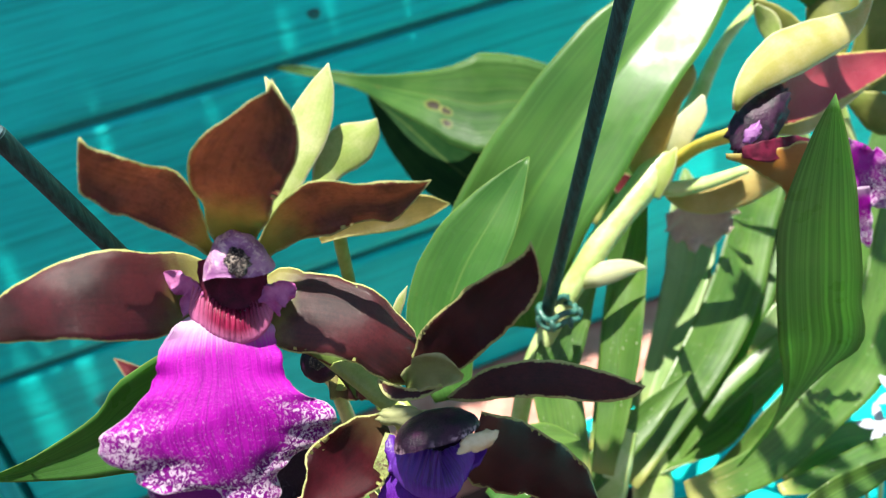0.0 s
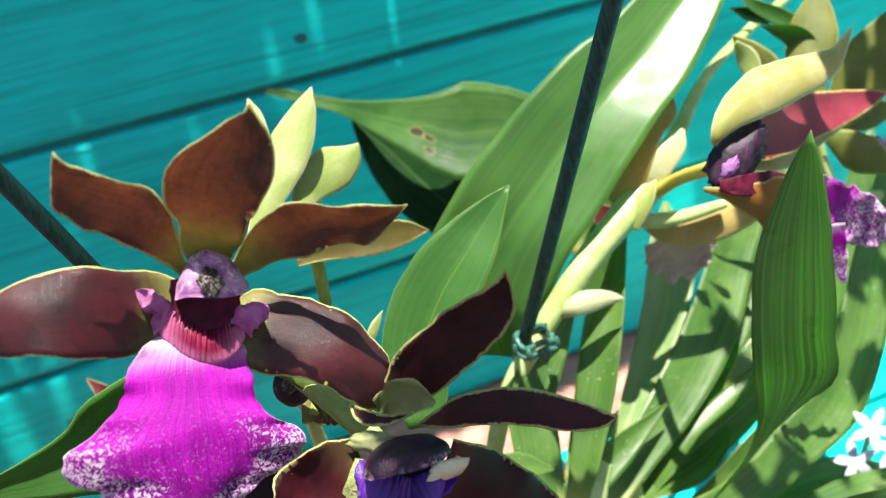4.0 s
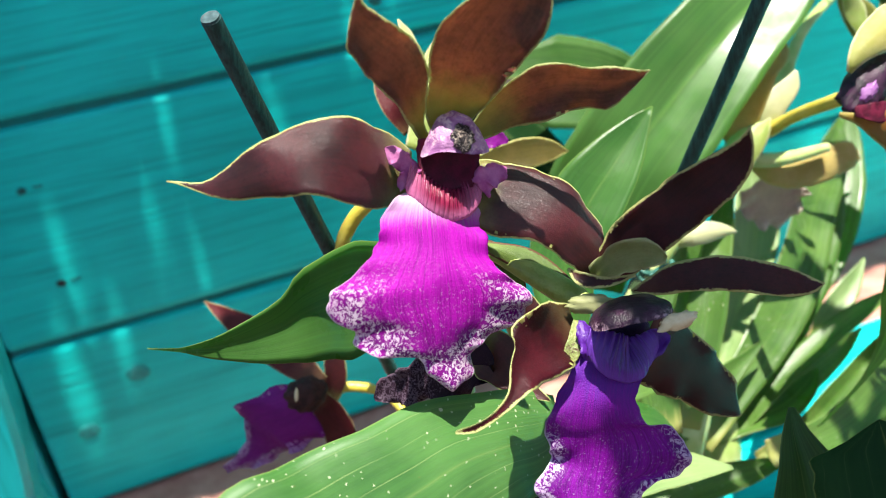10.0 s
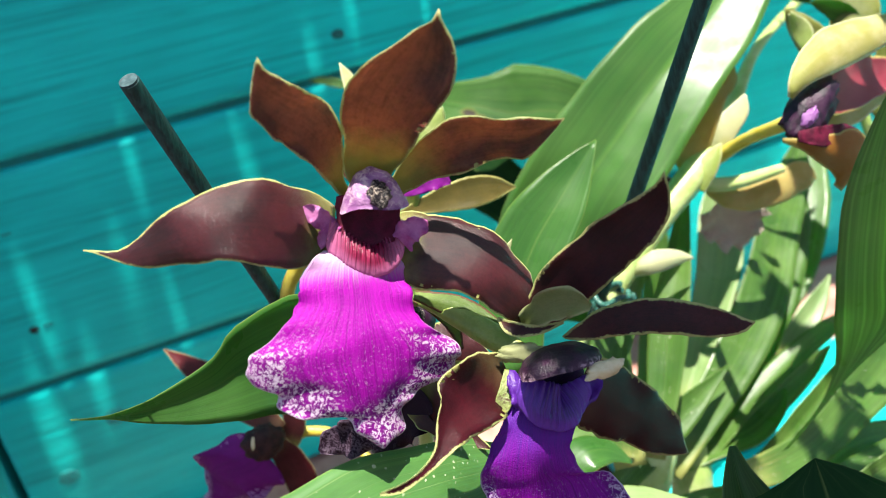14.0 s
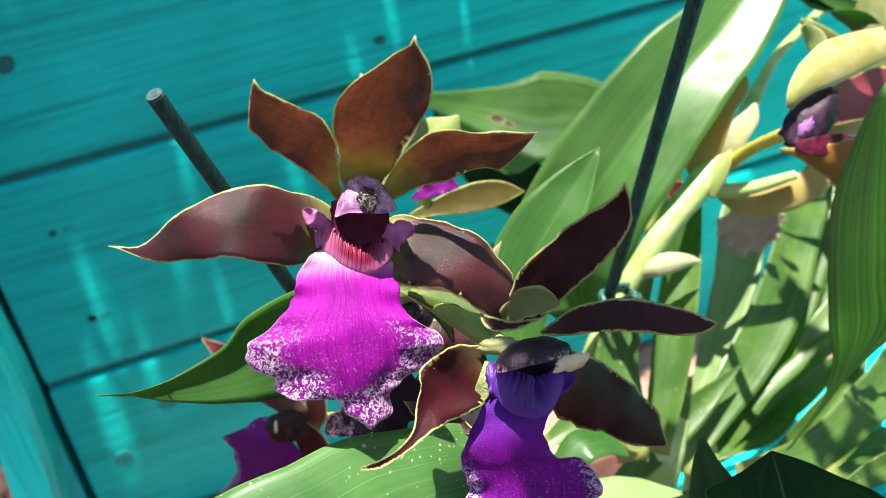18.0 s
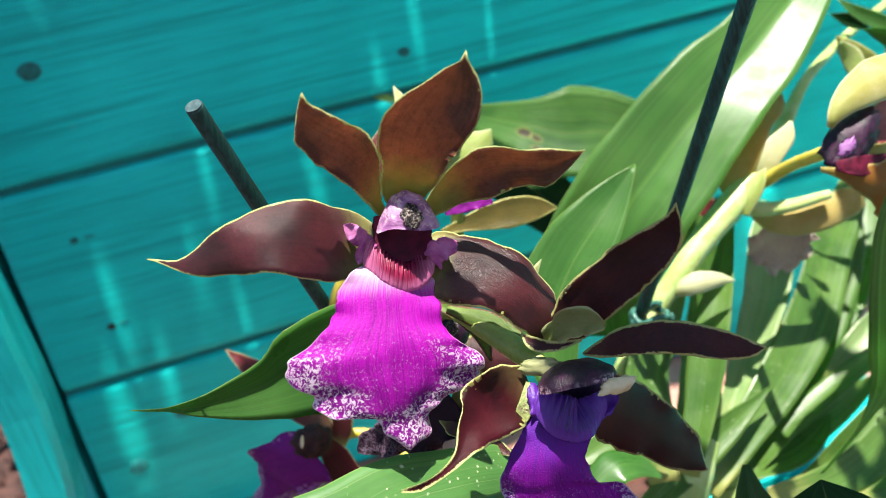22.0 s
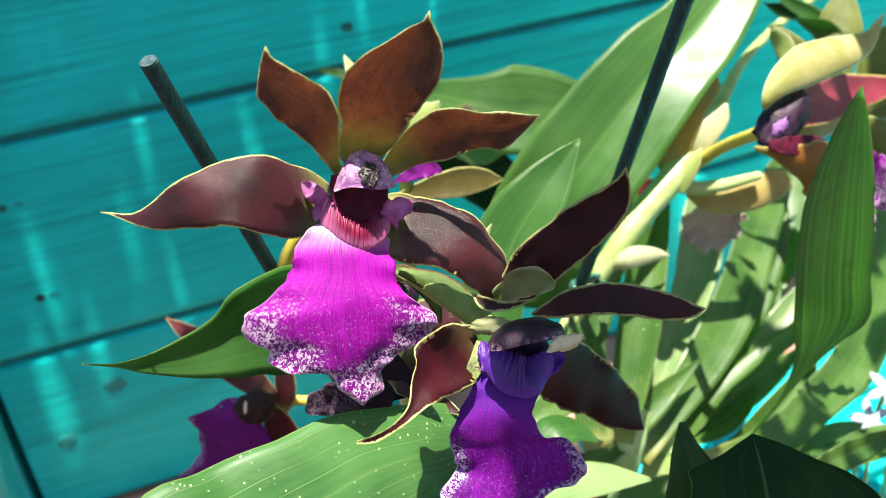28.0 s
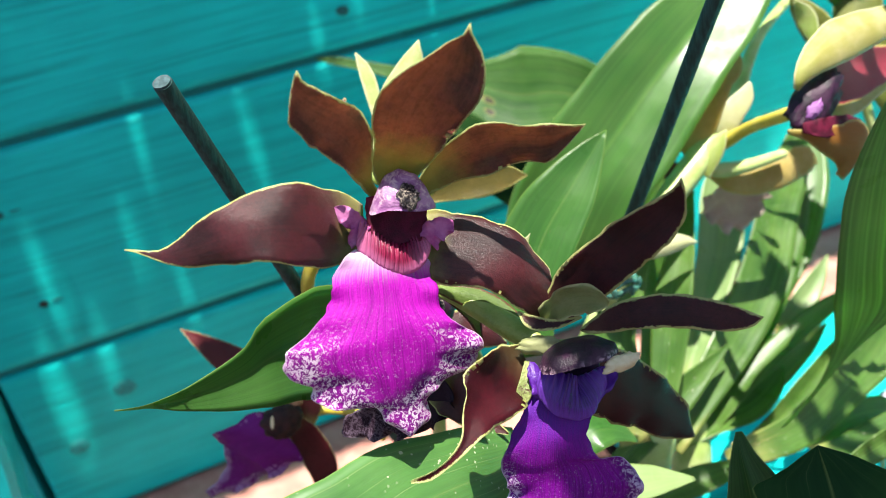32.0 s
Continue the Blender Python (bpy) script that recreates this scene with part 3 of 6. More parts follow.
def helmet(parent, name, centre, up, face, wide, deep, high, mats, flare=0.25, drop=0.2, label=""):
    """A hooded cap open below: a dome whose rim spreads and hangs at both sides, with an inner lining."""
    centre, up, face = (np.array(x, float) for x in (centre, up, face))
    up /= np.linalg.norm(up)
    face -= up * (face @ up)
    face /= np.linalg.norm(face)
    side = np.cross(up, face)
    n, m = 14, 32
    verts, faces, slots, uvs = [], [], [], []
    for shell in (1.0, 0.86):
        for i in range(n + 1):
            th = 1.62 * i / n
            for j in range(m):
                ph = 6.28319 * j / m
                q = shell * (1 + 0.07 * noise.noise((3 * math.cos(ph) * th, 3 * math.sin(ph) * th, 5 * centre[2] * 90)))
                x = wide * math.sin(th) * math.cos(ph) * (1 + flare * (i / n) ** 3)
                y = deep * math.sin(th) * math.sin(ph)
                z = high * math.cos(th) - drop * high * abs(math.cos(ph)) ** 3 * (i / n) ** 3 + 0.06 * high * math.cos(3 * ph) * (i / n) ** 2
                verts.append(centre + q * (side * x + face * y + up * z))
                uvs.append((j / m, i / n))
    k = (n + 1) * m
    for i in range(n):
        for j in range(m):
            f = (i * m + j, i * m + (j + 1) % m, (i + 1) * m + (j + 1) % m, (i + 1) * m + j)
            faces.append(tuple(reversed(f))), slots.append(0)
            faces.append(tuple(k + x for x in f)), slots.append(1)
    for j in range(m):
        faces.append((n * m + j, n * m + (j + 1) % m, k + n * m + (j + 1) % m, k + n * m + j)), slots.append(0)
    return mesh_part(name, verts, faces, mats, slots, parent, label, uvs)


def box(parent, name, lo, hi, mat, bevel=0.002, label="", bend=None):
    """A board with rounded edges from corner lo to corner hi."""
    bm = bmesh.new()
    bmesh.ops.create_cube(bm, size=1)
    for v in bm.verts:
        v.co = Vector([lo[i] + (hi[i] - lo[i]) * (v.co[i] + 0.5) for i in range(3)])
    bmesh.ops.bevel(bm, geom=bm.edges, offset=bevel, segments=2, profile=0.6, affect="EDGES")
    me = bpy.data.meshes.new(name)
    bm.to_mesh(me), bm.free()
    me.materials.append(mat)
    ob = new(name, me)
    ob.parent = parent
    if label:
        tagged(ob, label)
    return ob


def group(name, place, label, category, tag="", kind=""):
    ob = new(name)
    ob.location = place
    return tagged(ob, label, category, tag, kind)


def thing(name, label, category, kind=""):
    """An empty at the origin, so that its parts are given in the world's own metres."""
    return group(name, (0, 0, 0), label, category, kind=kind)


# ---- ground and boards ----
def sheet(name, lo, hi, z, mat, label, category, n=2):
    verts = [(lo[0] + (hi[0] - lo[0]) * i / n, lo[1] + (hi[1] - lo[1]) * j / n, z) for i in range(n + 1) for j in range(n + 1)]
    faces = [(i * (n + 1) + j, (i + 1) * (n + 1) + j, (i + 1) * (n + 1) + j + 1, i * (n + 1) + j + 1) for i in range(n) for j in range(n)]
    return tagged(mesh_part(name, verts, faces, [mat], [0] * len(faces), None), label, category, kind="structure")


sheet("ground", (-60, -60), (60, 60), -0.012, M_BARK, "dark brown mulched soil", "ground")
box(None, "pavement", (-0.24, -0.104, -0.03), (1.6, 0.06, 0.0), M_PAVE, 0.003)
tagged(bpy.data.objects["pavement"], "dusty pink paving strip at the foot of the boards", "pavement", kind="structure")
wall = thing("wall_north", "teal-painted horizontal softwood boards with dark joints", "wall", "structure")
box(wall, "backing", (-0.187, 0.0048, 0.002), (1.4, 0.05, 1.1), M_BEHIND, 0.001)
for z0, z1 in ((0.003, 0.1236), (0.1284, 0.2636), (0.2684, 0.4036), (0.4084, 0.5436), (0.5484, 0.685), (0.69, 0.825), (0.83, 0.965)):
    box(wall, "board", (-0.188, 0.0, z0), (1.4, 0.0088, z1), M_TEAL, 0.0042)


def pit(x, z, r, mat, name, ring=0.0):
    """A knot or a nail head let into the face of a board."""
    m = 18
    verts, faces = [], []
    rings = ((1.25, 0.0003), (1.0, -0.0009), (0.72, -0.0004), (0.3, -0.0011))
    for k, (s, d) in enumerate(rings):
        for j in range(m):
            t = 6.28319 * j / m
            q = s * r * (1 + 0.18 * noise.noise((x * 90 + math.cos(t), z * 90 + math.sin(t), k)))
            verts.append((x + q * 1.25 * math.cos(t), -0.0002 + d * (1 if ring else 0.6) , z + q * math.sin(t)))
    for k in range(len(rings) - 1):
        faces += [(k * m + j, k * m + (j + 1) % m, (k + 1) * m + (j + 1) % m, (k + 1) * m + j) for j in range(m)]
    faces.append(tuple((len(rings) - 1) * m + j for j in range(m)))
    return mesh_part(name, verts, faces, [mat], [0] * len(faces), wall)


pit(-0.136, 0.3314, 0.0043, M_KNOT, "knot", 1)
pit(-0.1466, 0.2269, 0.0017, M_KNOT, "nail_head")
box(wall, "nail_dent", (-0.1400, -0.0006, 0.2268), (-0.1345, 0.0004, 0.2279), M_KNOT, 0.0003)
pit(-0.1439, 0.1648, 0.0019, M_HOLE, "nail_head")
box(wall, "nail_dent", (-0.1385, -0.0006, 0.1650), (-0.1325, 0.0004, 0.1660), M_KNOT, 0.0003)
pit(0.0835, 0.2911, 0.0026, M_KNOT, "nail_head")
pit(-0.1193, 0.0897, 0.0048, M_KNOTPALE, "knot", 1)
pit(-0.1602, 0.0585, 0.0044, M_KNOTPALE, "knot", 1)

# left end of the bench: post, curved leg, strut
bench = thing("bench_end", "teal-painted timber end with a curved worn leg beside the boards", "bench")
box(bench, "post", (-0.216, 0.004, 0.0), (-0.1945, 0.04, 0.62), M_TEALUPRIGHT, 0.002)
# added near-black strip that paints the shade deep between post and boards
box(bench, "gap_shade_strip", (-0.1942, 0.030, 0.0), (-0.1872, 0.05, 0.62), M_HOLE, 0.001)


def bowed(name, line, half_x, half_y, mat):
    """A sawn curved bar of rectangular section along a line in the x-z plane."""
    c, s = spline([(x, y, z, half_x) for x, y, z in line], 24)
    verts, faces = [], []
    for x, y, z, w in c:
        verts += [(x - w, y - half_y, z), (x + w * 0.7, y - half_y, z), (x + w, y - half_y * 0.7, z), (x + w, y + half_y, z), (x - w, y + half_y, z)]
    for i in range(24):
        faces += [(i * 5 + j, i * 5 + (j + 1) % 5, i * 5 + 5 + (j + 1) % 5, i * 5 + 5 + j) for j in range(5)]
    faces += [(4, 3, 2, 1, 0), tuple(120 + j for j in range(5))]
    return mesh_part(name, verts, faces, [mat], [0] * len(faces), bench, smooth=False)


bowed("curved_leg", [(-0.186, -0.09, 0.40), (-0.186, -0.09, 0.30), (-0.184, -0.085, 0.22), (-0.184, -0.08, 0.16), (-0.192, -0.078, 0.09), (-0.212, -0.076, 0.0)], 0.012, 0.016, M_TEALUPRIGHT)
bowed("strut", [(-0.199, -0.05, 0.115), (-0.192, -0.05, 0.075), (-0.189, -0.05, 0.035), (-0.189, -0.05, 0.0)], 0.005, 0.006, M_TEALUPRIGHT)

# teal slats lying on the ground beyond the pots
seat = thing("slatted_platform", "low teal-painted slats lying under the foliage", "platform")
for k in range(5):
    box(seat, "slat", (0.165, -0.168 - 0.066 * k, 0.0), (1.3, -0.108 - 0.066 * k, 0.012), M_TEAL, 0.002)
for k in range(2):
    box(seat, "bearer", (0.24 + 0.5 * k, -0.44, -0.03), (0.28 + 0.5 * k, -0.1085, 0.0), M_TEAL, 0.002)


def bits(name, n, lo, hi, size, mat, label, category):
    """Loose chips, each a small wedge of its own shape."""
    rnd = random.Random(4)
    verts, faces = [], []
    for _ in range(n):
        c = Vector((rnd.uniform(lo[0], hi[0]), rnd.uniform(lo[1], hi[1]), rnd.uniform(lo[2], hi[2])))
        m = Euler((rnd.uniform(-0.6, 0.6), rnd.uniform(-0.6, 0.6), rnd.uniform(0, 6.3))).to_matrix()
        a, b, h = size * rnd.uniform(0.5, 1.5), size * rnd.uniform(0.25, 0.7), size * rnd.uniform(0.08, 0.25)
        k = len(verts)
        for x, y, z in ((-1, -1, -1), (1, -0.7, -1), (0.9, 1, -1), (-0.8, 0.8, -1), (-0.8, -0.8, 1), (0.8, -0.5, 0.7), (0.7, 0.8, 1), (-0.6, 0.6, 0.8)):
            verts.append(c + m @ Vector((x * a, y * b, z * h)))
        faces += [tuple(k + j for j in q) for q in ((3, 2, 1, 0), (4, 5, 6, 7), (0, 1, 5, 4), (1, 2, 6, 5), (2, 3, 7, 6), (3, 0, 4, 7))]
    ob = mesh_part(name, verts, faces, [mat], [0] * len(faces), None, smooth=False)
    return tagged(ob, label, category, kind="stuff")


bits("bark_mulch", 2600, (-1.3, -0.5, -0.012), (-0.25, 0.9, 0.01), 0.013, M_BARK, "reddish brown bark chips covering the soil", "mulch")

# ---- orchids ----
plant_a = thing("orchid_plant", "orchid with maroon flowers, magenta lips and broad strap leaves", "orchid")
plant_b = thing("orchid_plant", "orchid with yellow-backed flowers on a leaning stalk and many strap leaves", "orchid")

# front orchid flower
f1 = tube(plant_a, "flower", [(-0.0014, -0.3635, 0.3143, 0.0019), (0.0023, -0.3516, 0.3023, 0.0022), (0.0084, -0.3365, 0.2809, 0.0021), (0.0119, -0.3212, 0.2535, 0.0018)], M_OVARY, label="open orchid flower with maroon petals edged lime and a speckled magenta lip")
blade(f1, "sepal", [(-0.0090, -0.3620, 0.3111, 0.0038, 0.0040, 0.0020, -0.0032), (-0.0137, -0.3670, 0.3133, 0.0073, 0.0078, 0.0020, -0.0042), (-0.0204, -0.3735, 0.3184, 0.0084, 0.0088, -0.0009, -0.0007), (-0.0266, -0.3765, 0.3224, 0.0084, 0.0087, 0.0000, -0.0006), (-0.0330, -0.3770, 0.3242, 0.0070, 0.0073, 0.0012, -0.0011), (-0.0397, -0.3750, 0.3237, 0.0056, 0.0058, 0.0017, -0.0010), (-0.0456, -0.3710, 0.3217, 0.0040, 0.0041, 0.0016, -0.0008), (-0.0504, -0.3670, 0.3202, 0.0023, 0.0023, 0.0007, -0.0002), (-0.0539, -0.3640, 0.3200, 0.0009, 0.0009, 0.0003, -0.0001), (-0.0570, -0.3615, 0.3209, 0.0003, 0.0004, 0.0002, -0.0001), (-0.0595, -0.3590, 0.3212, 0.0001, 0.0001, 0.0000, 0.0000)], (0.08, -0.90, 0.42), (M_PETAL, M_PETALBACK), cup=-0.15, wave=0.0006)
blade(f1, "sepal", [(0.0003, -0.3671, 0.3057, 0.0046, 0.0040, -0.0022, 0.0014), (0.0029, -0.3695, 0.3049, 0.0083, 0.0073, -0.0031, 0.0018), (0.0070, -0.3731, 0.3032, 0.0091, 0.0081, -0.0011, 0.0003), (0.0122, -0.3758, 0.3017, 0.0087, 0.0078, -0.0002, 0.0001), (0.0165, -0.3776, 0.2992, 0.0084, 0.0074, -0.0009, 0.0012), (0.0196, -0.3790, 0.2959, 0.0079, 0.0069, -0.0014, 0.0022), (0.0224, -0.3796, 0.2913, 0.0070, 0.0061, -0.0013, 0.0024), (0.0243, -0.3799, 0.2876, 0.0059, 0.0051, -0.0011, 0.0023), (0.0255, -0.3797, 0.2848, 0.0032, 0.0027, -0.0030, 0.0038), (0.0250, -0.3796, 0.2819, 0.0005, 0.0004, -0.0020, 0.0021)], (0.12, -0.86, 0.50), (M_PETAL, M_PETALBACK), cup=-0.25, wave=0.0006)
blade(f1, "petal", [(-0.0042, -0.3630, 0.3155, 0.0012, 0.0012, -0.0004, 0.0005), (-0.0060, -0.3640, 0.3199, 0.0014, 0.0013, -0.0007, 0.0009), (-0.0066, -0.3661, 0.3238, 0.0024, 0.0023, -0.0015, 0.0019), (-0.0076, -0.3692, 0.3293, 0.0041, 0.0039, -0.0017, 0.0023), (-0.0095, -0.3720, 0.3343, 0.0057, 0.0057, -0.0008, 0.0017), (-0.0123, -0.3745, 0.3383, 0.0058, 0.0059, 0.0000, 0.0009), (-0.0157, -0.3773, 0.3419, 0.0053, 0.0053, -0.0009, 0.0016), (-0.0180, -0.3792, 0.3447, 0.0046, 0.0046, -0.0017, 0.0023), (-0.0195, -0.3802, 0.3467, 0.0040, 0.0039, -0.0025, 0.0029), (-0.0203, -0.3808, 0.3486, 0.0036, 0.0035, -0.0037, 0.0039)], (0.30, -0.88, -0.38), (M_PETALWARM, M_PETALBACK), cup=0.12, wave=0.0008)
blade(f1, "sepal", [(-0.0009, -0.3643, 0.3164, 0.0026, 0.0027, 0.0000, 0.0004), (0.0009, -0.3672, 0.3241, 0.0060, 0.0061, -0.0007, 0.0021), (0.0019, -0.3706, 0.3282, 0.0067, 0.0068, -0.0010, 0.0028), (0.0030, -0.3760, 0.3347, 0.0083, 0.0084, -0.0006, 0.0025), (0.0047, -0.3794, 0.3388, 0.0090, 0.0088, -0.0017, 0.0034), (0.0069, -0.3822, 0.3423, 0.0088, 0.0085, -0.0027, 0.0040), (0.0090, -0.3842, 0.3454, 0.0077, 0.0076, -0.0026, 0.0035), (0.0109, -0.3860, 0.3486, 0.0054, 0.0053, -0.0022, 0.0028), (0.0126, -0.3873, 0.3515, 0.0025, 0.0024, -0.0014, 0.0016), (0.0139, -0.3880, 0.3530, 0.0007, 0.0007, -0.0005, 0.0005), (0.0145, -0.3885, 0.3548, 0.0001, 0.0001, 0.0000, 0.0000)], (-0.50, -0.79, -0.35), (M_PETALWARM, M_PETALBACK), cup=0.15, wave=0.0007)
blade(f1, "petal", [(0.0023, -0.3665, 0.3150, 0.0020, 0.0019, 0.0011, -0.0010), (0.0059, -0.3684, 0.3183, 0.0024, 0.0023, 0.0017, -0.0015), (0.0080, -0.3703, 0.3207, 0.0035, 0.0034, 0.0026, -0.0023), (0.0116, -0.3727, 0.3230, 0.0051, 0.0049, 0.0026, -0.0022), (0.0155, -0.3757, 0.3249, 0.0061, 0.0059, 0.0025, -0.0021), (0.0198, -0.3786, 0.3260, 0.0063, 0.0060, 0.0013, -0.0010), (0.0245, -0.3814, 0.3256, 0.0054, 0.0051, 0.0002, -0.0001), (0.0290, -0.3837, 0.3250, 0.0048, 0.0045, 0.0008, -0.0008), (0.0327, -0.3844, 0.3253, 0.0030, 0.0028, 0.0015, -0.0016), (0.0356, -0.3848, 0.3261, 0.0012, 0.0012, 0.0010, -0.0010), (0.0379, -0.3851, 0.3271, 0.0001, 0.0001, 0.0000, 0.0000)], (-0.40, -0.88, -0.25), (M_PETALWARM, M_PETALBACK), cup=0.1, wave=0.0008)
blob(f1, "column", (-0.0053, -0.3661, 0.3048), (-0.0010, -0.3658, 0.3195), (-0.15, -0.92, 0.36), 0.0050, 0.0032, M_COLUMN)
blade(f1, "throat", [(-0.0024, -0.3690, 0.3190, 0.0062, 0.0062), (-0.0030, -0.3700, 0.3150, 0.0068, 0.0066), (-0.0036, -0.3716, 0.3118, 0.0064, 0.0060), (-0.0042, -0.3735, 0.3085, 0.0044, 0.0044)], (-0.10, -0.95, 0.30), (M_COLUMN, M_COLUMN), cup=0.35, label="deep maroon hollow throat")
helmet(f1, "hood", (-0.0016, -0.3722, 0.3170), (0.18, 0.14, 0.97), (-0.12, -0.97, 0.14), 0.0056, 0.0056, 0.0076, (M_HOOD, M_COLUMN), 0.30, 0.10, label="domed mauve hood blotched with cream")
blob(f1, "anther", (-0.0016, -0.3783, 0.3178), (-0.0008, -0.3760, 0.3226), (-0.17, -0.90, 0.40), 0.0021, 0.0013, M_ANTHER, rough=0.45, label="withered dark anther cap")
blade(f1, "callus", [(-0.0120, -0.3709, 0.3142, 0.0015, 0.0015, -0.0019, 0.0017), (-0.0115, -0.3723, 0.3122, 0.0027, 0.0027, -0.0021, 0.0018), (-0.0100, -0.3740, 0.3102, 0.0029, 0.0028, -0.0021, 0.0018), (-0.0085, -0.3753, 0.3084, 0.0029, 0.0028, -0.0016, 0.0015), (-0.0069, -0.3760, 0.3071, 0.0032, 0.0031, -0.0008, 0.0010), (-0.0052, -0.3761, 0.3062, 0.0034, 0.0033, 0.0002, 0.0001), (-0.0032, -0.3761, 0.3062, 0.0032, 0.0032, 0.0014, -0.0011), (-0.0012, -0.3755, 0.3067, 0.0030, 0.0030, 0.0022, -0.0018), (0.0006, -0.3747, 0.3078, 0.0024, 0.0024, 0.0026, -0.0023), (0.0022, -0.3738, 0.3093, 0.0016, 0.0016, 0.0019, -0.0017)], (-0.06, -0.90, 0.43), (M_CALLUS, M_CALLUS), flute=0.0002, ridges=21, teeth=0.09, cup=-0.35, nv=190, label="ridged crimson callus collar")
blade(f1, "side_lobe", [(-0.0126, -0.3713, 0.3109, 0.0022, 0.0022, -0.0007, 0.0008), (-0.0122, -0.3708, 0.3132, 0.0025, 0.0025, -0.0010, 0.0011), (-0.0118, -0.3702, 0.3150, 0.0020, 0.0020, -0.0005, 0.0005), (-0.0134, -0.3696, 0.3170, 0.0021, 0.0021, -0.0001, 0.0001), (-0.0150, -0.3688, 0.3187, 0.0014, 0.0015, -0.0001, 0.0000), (-0.0158, -0.3683, 0.3193, 0.0004, 0.0004, 0.0000, 0.0000)], (-0.07, -0.95, 0.30), (M_WING, M_WING), wave=0.0022, freq=3, cup=0.2)
blade(f1, "side_lobe", [(0.0019, -0.3756, 0.3073, 0.0014, 0.0014, 0.0015, -0.0013), (0.0026, -0.3757, 0.3098, 0.0026, 0.0026, 0.0004, -0.0003), (0.0047, -0.3758, 0.3107, 0.0026, 0.0026, -0.0011, 0.0011), (0.0067, -0.3758, 0.3113, 0.0016, 0.0016, -0.0008, 0.0008), (0.0076, -0.3758, 0.3115, 0.0003, 0.0003, -0.0002, 0.0002)], (-0.27, -0.90, 0.33), (M_WING, M_WING), wave=0.0022, freq=3, cup=0.2)
blade(f1, "lip", [(-0.0071, -0.3720, 0.3083, 0.0082, 0.0076, -0.0010, 0.0006), (-0.0080, -0.3744, 0.3062, 0.0096, 0.0109, -0.0008, 0.0006), (-0.0091, -0.3773, 0.3031, 0.0103, 0.0134, -0.0005, 0.0002), (-0.0104, -0.3804, 0.2988, 0.0116, 0.0146, 0.0014, -0.0002), (-0.0111, -0.3821, 0.2961, 0.0137, 0.0186, 0.0017, 0.0001), (-0.0116, -0.3834, 0.2939, 0.0168, 0.0221, 0.0018, -0.0005), (-0.0121, -0.3843, 0.2915, 0.0203, 0.0248, 0.0020, -0.0024), (-0.0127, -0.3850, 0.2884, 0.0201, 0.0246, 0.0030, -0.0019), (-0.0132, -0.3855, 0.2853, 0.0187, 0.0207, 0.0029, -0.0013), (-0.0138, -0.3857, 0.2820, 0.0134, 0.0194, 0.0022, -0.0012), (-0.0143, -0.3857, 0.2785, 0.0085, 0.0131, 0.0007, -0.0019), (-0.0146, -0.3854, 0.2758, 0.0066, 0.0064, 0.0012, -0.0028), (-0.0149, -0.3851, 0.2731, 0.0059, 0.0052, 0.0020, -0.0015), (-0.0154, -0.3846, 0.2700, 0.0007, 0.0014, 0.0004, -0.0004)], (0.14, -0.95, 0.28), (M_LIP, M_LIPBACK), cup=-0.12, wave=0.0007, freq=7, folds=((-0.75, 0.62, 0.22, 0.07, -0.0009), (-0.9, 0.56, 0.3, 0.06, 0.0014), (-0.4, 0.72, 0.16, 0.09, -0.0007), (0.72, 0.64, 0.2, 0.06, -0.0011), (0.9, 0.55, 0.3, 0.06, 0.0014), (0.45, 0.76, 0.2, 0.06, 0.0007), (0.0, 0.97, 0.9, 0.08, 0.0034), (0.0, 0.75, 0.35, 0.12, 0.0004)), nu=36, nv=120, label="speckled magenta lip with a frilled white-flecked margin")
blade(f1, "sepal_tip", [(0.0283, -0.3587, 0.2864, 0.0012, 0.0012), (0.0304, -0.3589, 0.2895, 0.0012, 0.0010), (0.0327, -0.3590, 0.2926, 0.0001, 0.0001)], (-0.39, -0.89, 0.23), (M_LIME, M_LIME), cup=-0.3)

# lower orchid flower, turned away
f2 = tube(plant_a, "flower", [(0.0226, -0.3830, 0.2762, 0.0006), (0.0200, -0.3773, 0.2766, 0.0030), (0.0152, -0.3673, 0.2794, 0.0028), (0.0093, -0.3567, 0.2831, 0.0023), (0.0066, -0.3432, 0.2773, 0.0017), (0.0109, -0.3223, 0.2503, 0.0016)], M_OVARY, label="shaded orchid flower with a violet lip and dark maroon petals")
blade(f2, "petal", [(0.0264, -0.3805, 0.2810, 0.0022, 0.0022, -0.0010, 0.0012), (0.0286, -0.3819, 0.2838, 0.0045, 0.0045, -0.0008, 0.0013), (0.0314, -0.3842, 0.2886, 0.0058, 0.0057, -0.0017, 0.0022), (0.0351, -0.3866, 0.2928, 0.0062, 0.0060, -0.0025, 0.0030), (0.0391, -0.3900, 0.2973, 0.0062, 0.0060, -0.0025, 0.0031), (0.0428, -0.3935, 0.3019, 0.0058, 0.0056, -0.0022, 0.0027), (0.0458, -0.3966, 0.3058, 0.0049, 0.0048, -0.0015, 0.0019), (0.0479, -0.3989, 0.3089, 0.0035, 0.0035, -0.0006, 0.0010), (0.0490, -0.4010, 0.3125, 0.0017, 0.0017, 0.0004, -0.0001), (0.0491, -0.4019, 0.3164, 0.0001, 0.0001, 0.0000, 0.0000)], (-0.72, -0.69, 0.08), (M_PETALDARK, M_PETALBACK), cup=0.14, wave=0.0007)
